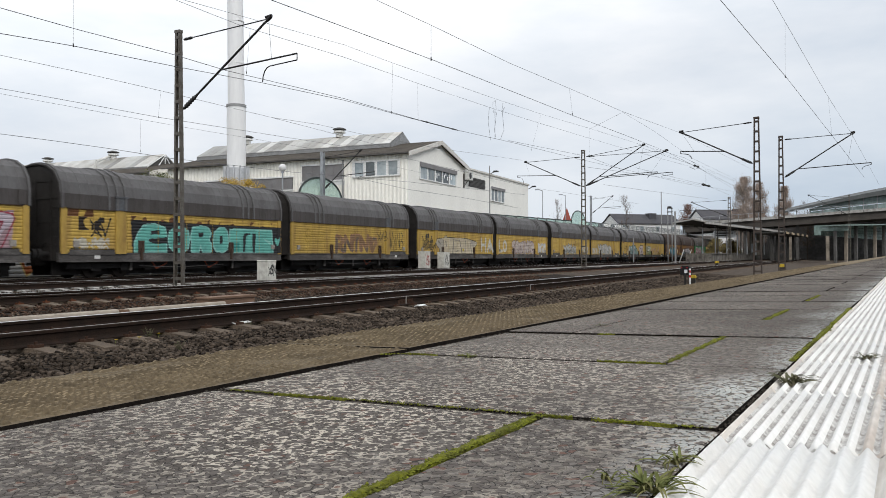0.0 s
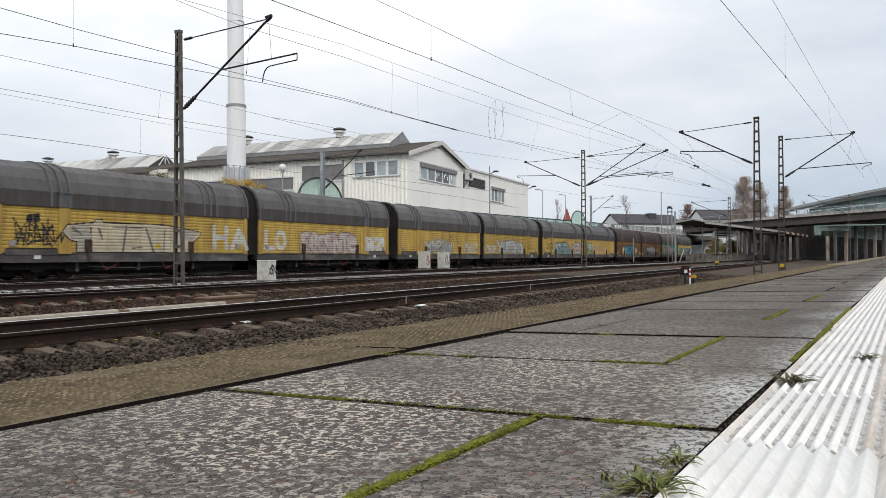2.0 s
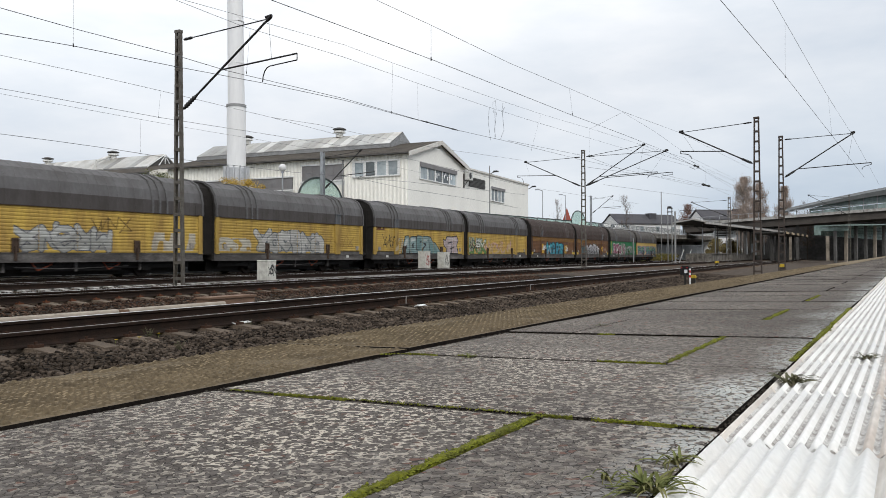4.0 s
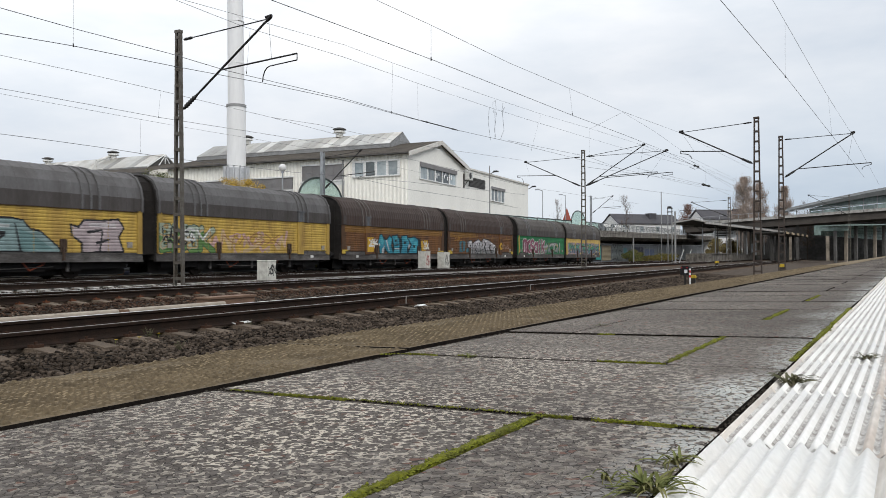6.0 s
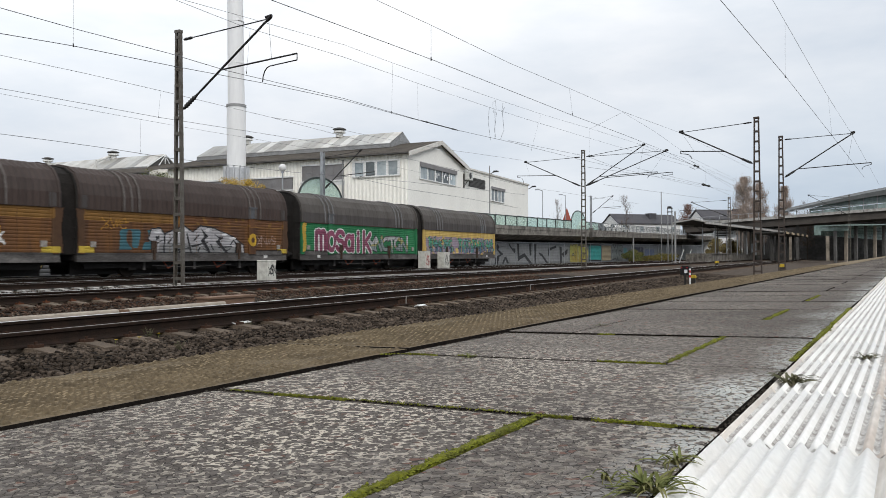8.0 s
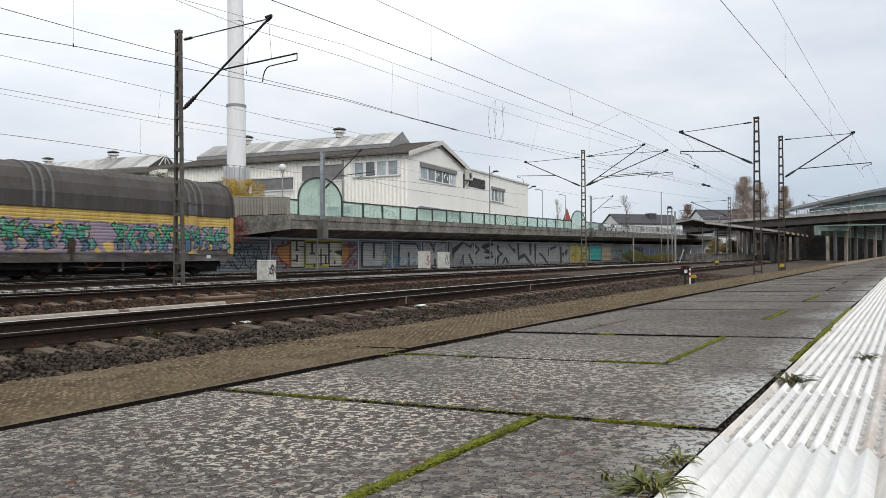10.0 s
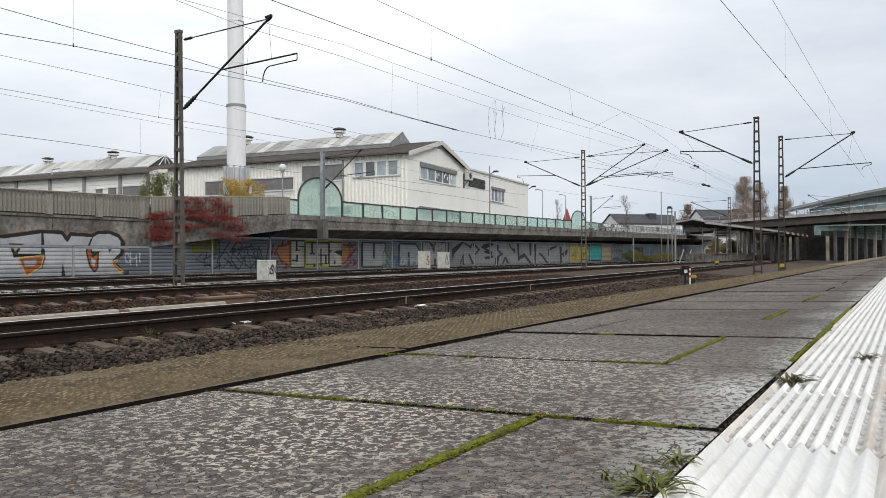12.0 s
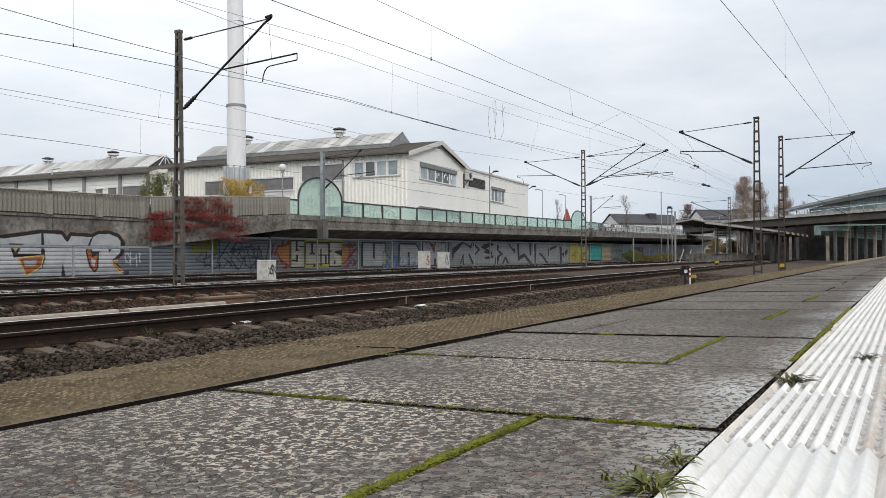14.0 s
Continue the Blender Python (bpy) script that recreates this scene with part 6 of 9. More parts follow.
def gabled_hall(t, x0, x1, w, eave, ridge, over=0.35, clad=True):
    bm = bmesh.new()
    prof = [(0, -0.4), (w, -0.4), (w, eave), (w / 2, ridge), (0, eave)]
    vs = [[bm.verts.new((x, y, z)) for y, z in prof] for x in (x0, x1)]
    for i in range(5):
        if i not in (2, 3):
            bm.faces.new((vs[0][i], vs[0][(i + 1) % 5], vs[1][(i + 1) % 5], vs[1][i]))
    bm.faces.new(vs[0]), bm.faces.new(vs[1])
    part("wall", bm, "facade", t)
    if clad:
        n = int((x1 - x0) / 0.42)
        bm = bmesh.new()
        rows = []
        for i in range(n * 4 + 1):
            x = x0 + (x1 - x0) * i / (n * 4)
            d = (-0.012, -0.012, -0.085, -0.085)[i % 4]
            rows.append([bm.verts.new((x, d, z)) for z in (0, eave - 0.02)])
        for a, b in zip(rows, rows[1:]):
            bm.faces.new((a[0], b[0], b[1], a[1]))
        part("cladding", bm, "facade_clad", t)
    k = (ridge - eave) / (w / 2)
    bm = bmesh.new()
    a, b = x0 - over, x1 + over
    lo = [(-over * 1.6, eave - k * over * 1.6 + 0.12), (w / 2, ridge + 0.12), (w + over, eave - k * over + 0.12)]
    vs = [[bm.verts.new((x, y, z + d)) for y, z in lo for d in (0, 0.14)] for x in (a, b)]
    for i, j in ((0, 1), (1, 3), (3, 5), (5, 4), (4, 2), (2, 0)):
        bm.faces.new((vs[0][i], vs[0][j], vs[1][j], vs[1][i]))
    for r in vs:
        bm.faces.new((r[0], r[1], r[3], r[2])), bm.faces.new((r[2], r[3], r[5], r[4]))
    part("roof", bm, "roof_felt", t)
    bm = bmesh.new()
    y, z = lo[0]
    box(bm, a, b, y - 0.13, y, z - 0.02, z + 0.1)
    part("gutter", bm, "end_metal", t)
    bm = bmesh.new()
    for (ya, za), (yb, zb) in ((lo[0], lo[1]), (lo[1], lo[2])):
        vs = [bm.verts.new((a - d, y, z + e)) for d in (0.0, 0.1) for y, z, e in ((ya, za, -0.28), (yb, zb, -0.28), (yb, zb, 0.16), (ya, za, 0.16))]
        for f in ((0, 1, 2, 3), (4, 7, 6, 5), (0, 4, 5, 1), (1, 5, 6, 2), (2, 6, 7, 3), (3, 7, 4, 0)):
            bm.faces.new([vs[j] for j in f])
    part("barge_board", bm, "trim_white", t)


def factory():
    t = thing("factory_building", "cream factory building with a low gabled roof and ridge skylights", "building", at=BUILD)
    gabled_hall(t, 0, 30.2, 14.3, 10.85, 12.75)
    monitor(t, 4.2, 29.8, 4.2, 10.1, 7.15, 12.72, 14.3)
    roof_vent(t, 12.1, 7.15, 14.2), roof_vent(t, 24.8, 7.15, 14.2)
    window_long(t, 0.95, 6.0, 8.86, 10.22, 4)
    window_long(t, 7.15, 12.15, 8.65, 10.2, 4, shut=True)
    window_long(t, 13.3, 18.45, 7.9, 9.15, 4, shut=True)
    window_long(t, 22.0, 24.75, 7.7, 9.15, 3, shut=True)
    window_long(t, 6.2, 9.0, 5.2, 5.9, 2)
    window_gable(t, 2.5, 11.6, 8.7, 10.1, 5, 0.25)
    for y, z, h in ((6.5, 9.1, 0.5), (7.0, 9.35, 0.25), (8.4, 9.2, 0.4), (8.8, 9.5, 0.3), (9.2, 9.05, 0.4), (10.3, 9.2, 0.5)):
        bm = bmesh.new()
        box(bm, -0.045, -0.037, y, y + 0.22, z, z + h)
        part("writing_bar", bm, "window_frame", t)
    window_gable(t, 2.3, 12.5, 5.0, 5.7, 4, 0.3)
    bm = bmesh.new()
    rod(bm, (7.2, -0.2, 10.6), (7.2, -0.2, 4), 0.09, 8)
    part("downpipe", bm, "grey_metal", t)
    bm = bmesh.new()
    box(bm, -0.62, -0.12, 14.0, 15.25, 9.55, 10.5)
    ac = part("air_conditioner", bm, "vent_white", t, "white air conditioning unit")
    bm = bmesh.new()
    rod(bm, (-0.63, 14.5, 10.02), (-0.6, 14.5, 10.02), 0.36, 18)
    part("fan_grille", bm, "dark_steel", ac)
    bm = bmesh.new()
    for y in (14.15, 15.1):
        rod(bm, (-0.02, y, 9.5), (-0.6, y, 9.5), 0.04, 5)
        rod(bm, (-0.02, y, 8.9), (-0.5, y, 9.5), 0.03, 5)
    rod(bm, (-0.1, 13.8, 8.6), (-0.1, 13.8, 10.2), 0.08, 6)
    part("bracket", bm, "end_metal", ac)
    # flat-roofed annex
    bm = bmesh.new()
    box(bm, 0.05, 22, 14.32, 37.7, -0.4, 10.85)
    ann = part("annex", bm, "facade", t, "flat-roofed cream annex")
    bm = bmesh.new()
    box(bm, -0.1, 22.1, 14.2, 37.9, 10.85, 11.05)
    part("parapet_cap", bm, "trim_white", ann)
    window_gable(t, 22.6, 27.4, 7.8, 9.3, 4, 0.15)
    bm = bmesh.new()
    box(bm, -0.02, 0.1, 15.6, 20.6, 8.95, 10.05)
    vent = part("louvre_opening", bm, "dark_steel", t, "dark louvred opening")
    for i in range(7):
        bm = bmesh.new()
        box(bm, -0.08, -0.02, 15.6, 20.6, 9.0 + i * 0.15, 9.09 + i * 0.15)
        part("louvre", bm, "end_metal", vent)
    for y, z in ((22.4, 11.3), (37.8, 10.7)):
        bm = bmesh.new()
        rod(bm, (0, y, z - 0.3), (-0.7, y, z), 0.05, 6)
        box(bm, -1.0, -0.5, y - 0.2, y + 0.35, z - 0.08, z + 0.08)
        part("flood_light", bm, "dark_steel", t)


def old_hall():
    t = thing("old_hall", "low cream workshop hall with a long glazed ridge", "building", at=BUILD @ pose(33.0, 0.3, 0))
    gabled_hall(t, 0, 36, 14.3, 10.6, 12.4, clad=False)
    monitor(t, 4.8, 35.5, 4.2, 10.1, 7.15, 12.1, 13.9)
    roof_vent(t, 13.5, 7.15, 13.75), roof_vent(t, 25.5, 7.15, 13.6)
    for x in (0.3, 4.6, 10.4, 16.2, 22.2, 28.4):
        bm = bmesh.new()
        box(bm, x - 0.2, x + 0.2, -0.2, -0.001, 3, 10.55)
        part("pilaster", bm, "grey_metal", t)
    for k in range(14):
        bm = bmesh.new()
        box(bm, -0.05, 36.0, -0.03, -0.002, 3.3 + k * 0.52, 3.34 + k * 0.52)
        part("board_joint", bm, "trim_white", t)
    window_long(t, 0.7, 4.2, 7.3, 9.2, 3, shut=True)
    window_long(t, 5.3, 6.5, 7.3, 9.15, 1, shut=True)
    window_long(t, 7.5, 8.5, 7.3, 9.05, 1, shut=True)
    window_long(t, 11.6, 15.4, 7.3, 9.0, 3, shut=True)
    window_long(t, 18.0, 20.5, 7.2, 8.9, 2)
    window_long(t, 23.5, 26.5, 7.0, 8.7, 2)
    # end of the glazed ridge: white bars in front of a dark opening
    bm = bmesh.new()
    quad(bm, (4.75, 4.35, 11.95), (4.75, 9.95, 11.95), (4.75, 7.15, 13.75))
    part("ridge_end", bm, "end_metal", t)
    bm = bmesh.new()
    for p, q in (((4.2, 12.0), (7.15, 13.85)), ((10.1, 12.0), (7.15, 13.85)), ((7.15, 11.9), (7.15, 13.8)), ((5.7, 11.9), (7.15, 13.7)), ((8.6, 11.9), (7.15, 13.7)), ((4.2, 11.95), (10.1, 11.95))):
        rod(bm, (4.7, *p), (4.7, *q), 0.07, 5)
    part("ridge_frame", bm, "window_frame", t)
    # pipework on the near roof slope
    bm = bmesh.new()
    pipe(bm, [(36, 1.2, 11.5), (22, 1.4, 11.6), (14.8, 1.6, 11.75), (9, 1.4, 11.65)], 0.09, 6)
    pipe(bm, [(13.6, 7.0, 14.2), (13.6, 4.6, 13.2), (13.6, 4.2, 11.6)], 0.18, 8)
    pipe(bm, [(18.4, 2.0, 11.5), (18.4, 2.0, 12.2), (17.4, 2.4, 12.3)], 0.12, 6)
    part("roof_pipe", bm, "vent_white", t, "pale pipe on the roof")


def link_roof():
    bm = bmesh.new()
    box(bm, 0, 3.2, 0, 14, -0.4, 10.3)
    t = single("link_building", bm, "facade", "narrow cream link between the two halls", "building", at=BUILD @ pose(30.4, 0.6, 0))


def chimney():
    t = thing("chimney", "tall slender pale steel chimney with a ring and finned base", "chimney", at=pose(-53.6, 58.75, 0))
    bm = bmesh.new()
    rod(bm, (0, 0, 0), (0, 0, 15.8), 0.92, 56)
    rod(bm, (0, 0, 15.8), (-0.25, -0.1, 46), 0.82, 56, 0.66)
    part("flue", bm, "chimney_steel", t)
    bm = bmesh.new()
    rod(bm, (0, 0, 15.75), (0, 0, 16.0), 0.97, 28)
    part("ring", bm, "grey_metal", t)
    bm = bmesh.new()
    rod(bm, (0, 0, 3), (0, 0, 9.7), 1.05, 20)
    part("sleeve", bm, "sleeve_metal", t)
    for i in range(12):
        a = i * math.tau / 12
        bm = bmesh.new()
        box(bm, 1.05, 1.28, -0.05, 0.05, 3, 9.7 + 0.2)
        part("fin", bm, "sleeve_metal", t, at=pose(0, 0, 0, 0, 0, math.degrees(a)))
    bm = bmesh.new()
    for z in (20.0, 24.2, 28.4, 32.6):
        rod(bm, (0, 0, z - 0.04), (-0.01, 0, z + 0.04), 0.845 - 0.0053 * (z - 15.8), 28)
    part("seam", bm, "chimney_steel", t)


M["chimney_steel"] = material("chimney_steel", (0.82, 0.82, 0.83), 0.45, second=(0.75, 0.75, 0.75), scale=0.3, fine=4, stretch=(1, 1, 0.2), grit=0.04, shine=0.5)
factory()
old_hall()
link_roof()
chimney()

# ---------------------------------------------------------------- houses, trees and station beyond
M["slate"] = material("slate", (0.06, 0.06, 0.07), 0.7, second=(0.085, 0.08, 0.085), scale=0.8)
M["render_white"] = material("render_white", (0.78, 0.78, 0.77), 0.8, scale=0.5, vary=0.1)
M["spire_red"] = material("spire_red", (0.3, 0.07, 0.05), 0.7, scale=1)
M["canopy_dark"] = material("canopy_dark", (0.05, 0.048, 0.045), 0.8, second=(0.035, 0.033, 0.03), scale=1)
M["canopy_edge"] = material("canopy_edge", (0.46, 0.45, 0.43), 0.8, second=(0.25, 0.23, 0.21), scale=1.5)
M["bridge_beam"] = material("bridge_beam", (0.085, 0.074, 0.065), 0.8, second=(0.055, 0.048, 0.042), scale=0.5)
M["glass_green"] = material("glass_green", (0.16, 0.24, 0.22), 0.12, second=(0.3, 0.36, 0.35), scale=0.25, fine=1.5, bump=0, spread=0.35)


M["poplar_twig"] = material("poplar_twig", (0.42, 0.34, 0.29), 0.9, second=(0.32, 0.255, 0.215), scale=0.5, spread=0.3)
M["russet_leaf"] = material("russet_leaf", (0.2, 0.1, 0.07), 0.9, second=(0.13, 0.07, 0.05), scale=0.5, spread=0.4)
M["sign_white"] = material("sign_white", (0.66, 0.68, 0.7), 0.5)
M["canopy_wood"] = material("canopy_wood", (0.42, 0.33, 0.22), 0.7, scale=1)
M["pier_pale"] = material("pier_pale", (0.34, 0.29, 0.235), 0.85, second=(0.15, 0.13, 0.105), scale=0.6)
# concrete beneath the bridge, with the dimness there mixed into its colour
M["underpass_dim"] = material("underpass_dim", (0.13, 0.125, 0.12), 0.85, second=(0.06, 0.055, 0.052), scale=0.25, fine=2)
M["hall_roof"] = material("hall_roof", (0.11, 0.115, 0.115), 0.6, second=(0.075, 0.08, 0.08), scale=0.4)


def house(x, y, w, l, eave, ridge, turn, label, windows=6):
    t = thing("house", label, "house", "houses behind the ramp", at=pose(x, y, 0, 0, 0, turn))
    bm = bmesh.new()
    prof = [(-w / 2, -0.5), (w / 2, -0.5), (w / 2, eave), (0, ridge), (-w / 2, eave)]
    sweep(bm, prof, 0, l)
    wall = part("wall", bm, "render_white", t)
    for s in (-1, 1):
        bm = bmesh.new()
        vs = [bm.verts.new(p) for p in ((s * (w / 2 + 0.4), -0.3, eave - 0.2), (s * (w / 2 + 0.4), l + 0.3, eave - 0.2), (0, l + 0.3, ridge + 0.15), (0, -0.3, ridge + 0.15),
                                        (s * (w / 2 + 0.4), -0.3, eave + 0.05), (s * (w / 2 + 0.4), l + 0.3, eave + 0.05), (0, l + 0.3, ridge + 0.4), (0, -0.3, ridge + 0.4))]
        for f in ((0, 1, 2, 3), (4, 7, 6, 5), (0, 4, 5, 1), (1, 5, 6, 2), (2, 6, 7, 3), (3, 7, 4, 0)):
            bm.faces.new([vs[j] for j in f])
        part("roof", bm, "slate", t)
    bm = bmesh.new()
    box(bm, 0.3, 2.2, l * 0.55, l * 0.55 + 2.4, ridge - 1.6, ridge + 0.6)
    part("dormer", bm, "slate", t)
    for i in range(windows):
        yy = l * (i + 0.5) / windows
        bm = bmesh.new()
        box(bm, w / 2, w / 2 + 0.06, yy - 0.6, yy + 0.6, eave - 2.2, eave - 0.8)
        part("window", bm, "pane", wall)


def tree(name, x, y, z, h, w, mat, label, seed, twigs=900, slim=False):
    """A bare or thin autumn tree: trunk, limbs and many fine twigs."""
    r = random.Random(seed)
    t = thing(name, label, "tree", "trees behind the station", at=pose(x, y, z))
    bm = bmesh.new()
    rod(bm, (0, 0, -0.5), (0, 0, h * 0.5), h * 0.013, 7, h * 0.008)
    rod(bm, (0, 0, h * 0.5), (0, 0, h * 0.97), h * 0.008, 6, h * 0.001)
    ends = []
    for i in range(60 if slim else 34):
        f = r.uniform(0.12, 0.92)
        a = r.uniform(0, 6.28)
        reach = w * 0.5 * (min(1.0, 0.25 + (0.97 - f) * 3.0) if slim else math.sin(math.pi * (0.15 + 0.8 * f)) ** 0.7) * r.uniform(0.35, 1)
        e = Vector((math.cos(a) * reach, math.sin(a) * reach, min(h * r.uniform(0.9, 1.0), h * f + h * (r.uniform(0.03, 0.1) if slim else r.uniform(0.04, 0.16)))))
        rod(bm, (0, 0, h * f), e, h * 0.0025, 5, h * 0.0008)
        ends.append((Vector((0, 0, h * f)), e))
    part("trunk", bm, "bark", t)
    verts, faces = [], []
    for i in range(twigs):
        a, b = r.choice(ends)
        p = a.lerp(b, r.uniform(0.15, 1.0)) + Vector((r.gauss(0, 0.05) * w, r.gauss(0, 0.05) * w, r.gauss(0, 0.02) * h))
        q = p + Vector((r.gauss(0, 0.05) * w, r.gauss(0, 0.05) * w, abs(r.gauss(0.04, 0.04)) * h))
        q.z = min(q.z, h)
        s = Vector((r.uniform(-1, 1), r.uniform(-1, 1), 0)).normalized() * 0.022
        k = len(verts)
        verts += [p - s, p + s, q + s * 0.3, q - s * 0.3]
        faces.append((k, k + 1, k + 2, k + 3))
    o = from_arrays("twig_crown", verts, faces, mat)
    o.parent = t


house(-58.4, 213.0, 7.5, 21, 9.9, 12.3, -40, "white-gabled house with a dark slate roof beyond the ramp", 4)
house(-37.4, 225.0, 7.5, 20, 11.0, 13.4, -50, "white-gabled house with a dark roof beside the station", 4)
t = thing("church", "distant church with a pointed red spire", "church", at=pose(-76.8, 230.5, 0))
bm = bmesh.new()
box(bm, -0.95, 0.95, -0.95, 0.95, -0.5, 12.0)
part("tower", bm, "render_white", t)
bm = bmesh.new()
rod(bm, (0, 0, 12.0), (0, 0, 15.9), 1.35, 8, 0.04)
part("spire", bm, "spire_red", t, "pointed red spire")
tree("bare_poplar", -22.6, 203, 0, 20.2, 6.6, "poplar_twig", "tall bare brown poplar behind the station", 31, 15000, True)
tree("bare_poplar", -19.4, 206, 0, 18.9, 5.6, "poplar_twig", "slender bare brown poplar behind the station", 37, 11000, True)
tree("bare_poplar", -14.0, 212.5, 0, 18.3, 5.0, "poplar_twig", "tall bare brown poplar behind the station", 32, 12000, True)
tree("russet_tree", -43.4, 245.0, 0, 16.7, 8.6, "russet_leaf", "russet autumn tree beside a white house", 33, 6000)
tree("bare_tree", -52, 150, 0, 12.5, 4, "twig_brown", "thin bare tree beyond the ramp", 34, 420)
tree("bare_tree", -42.6, 168, 0, 14.2, 4.6, "twig_brown", "thin bare tree beyond the ramp", 35, 420)
tree("bare_tree", -8.5, 205, 0, 14, 8, "twig_brown", "bare tree behind the station bridge", 36, 900)


def lamp_post(x, y, top, label):
    t = thing("lamp_post", label, "street lamp", "lamp posts along the ramp", at=pose(x, y, -0.5))
    h = top + 0.5
    bm = bmesh.new()
    rod(bm, (0, 0, 0), (0, 0, h), 0.1, 6, 0.06)
    part("pole", bm, "galvanised", t)
    bm = bmesh.new()
    rod(bm, (0, 0, h), (-0.6, 0, h + 0.2), 0.05, 6)
    box(bm, -1.2, -0.5, -0.12, 0.12, h + 0.14, h + 0.28)
    part("lamp_head", bm, "galvanised", t)


def parked_car(x, y, body_mat, label):
    t = thing("parked_car", label, "car", "cars parked on the ramp", at=pose(x, y, ramp_top(y)))
    bm = bmesh.new()
    prof = [(-2.1, 0.28), (2.1, 0.28), (2.15, 0.6), (1.95, 0.86), (1.0, 0.95), (0.45, 1.42), (-1.35, 1.46), (-1.95, 1.0), (-2.15, 0.9)]
    rows = [[bm.verts.new((sx * (0.86 if z < 1.0 else 0.7), yy, z)) for yy, z in prof] for sx in (-1, 1)]
    for i in range(len(prof)):
        bm.faces.new((rows[0][i], rows[0][(i + 1) % 9], rows[1][(i + 1) % 9], rows[1][i]))
    bm.faces.new(rows[0]), bm.faces.new(rows[1])
    part("body", bm, body_mat, t)
    for sx in (-1, 1):
        bm = bmesh.new()
        quad(bm, *[(sx * (0.875 if z < 1.0 else 0.735), yy, z) for yy, z in ((0.85, 0.98), (0.4, 1.34), (-1.2, 1.36), (-1.6, 1.0))])
        part("side_window", bm, "pane", t)
        for yy in (-1.3, 1.3):
            bm = bmesh.new()
            rod(bm, (sx * 0.7, yy, 0.32), (sx * 0.88, yy, 0.32), 0.32, 14)
            part("wheel", bm, "dark_steel", t)


parked_car(-36.2, 118.0, "white_paint", "white car parked on the road ramp")
parked_car(-36.2, 124.5, "galvanised", "silver car parked on the road ramp")
parked_car(-36.2, 131.0, "white_paint", "white car parked on the road ramp")
parked_car(-36.2, 139.0, "white_paint", "white car parked on the road ramp")
lamp_post(-41.7, 113.5, 11.0, "slim grey street lamp on the ramp")
lamp_post(-45.0, 134.3, 11.8, "slim grey street lamp on the ramp")


def slim_pole(x, y, top, r, label, cross=0):
    t = thing("signal_pole", label, "pole", "poles near the station", at=pose(x, y, -0.5))
    bm = bmesh.new()
    rod(bm, (0, 0, 0), (0, 0, top + 0.5), r, 6)
    part("shaft", bm, "grey_metal", t)
    if cross:
        bm = bmesh.new()
        for z in (top - 0.55, top + 0.1):
            box(bm, -0.12, 0.82, -0.1, 0.1, z, z + 0.16)
        box(bm, 0.1, 0.6, -0.14, 0.14, top + 0.26, top + 0.5)
        part("signal_head", bm, "dark_steel", t)
        bm = bmesh.new()
        rod(bm, (0.7, 0, 0), (0.7, 0, top + 0.3), r, 6)
        part("second_shaft", bm, "grey_metal", t)


slim_pole(-31.8, 152.4, 13.2, 0.09, "tall thin grey pole beyond the ramp")
slim_pole(-27.5, 137, 9.4, 0.1, "twin-posted signal with a dark head", 1)
slim_pole(-21.85, 114, 7.2, 0.14, "pale steel post beside the far platform")
slim_pole(-33.5, 75.1, 10.45, 0.06, "slim grey lamp pole standing on the ramp")
slim_pole(-26.38, 108.0, 3.3, 0.1, "short pale post beside the ramp")


FAR = Matrix.Translation(EYE) @ Matrix.Scale(1.5, 4) @ Matrix.Translation(-EYE)


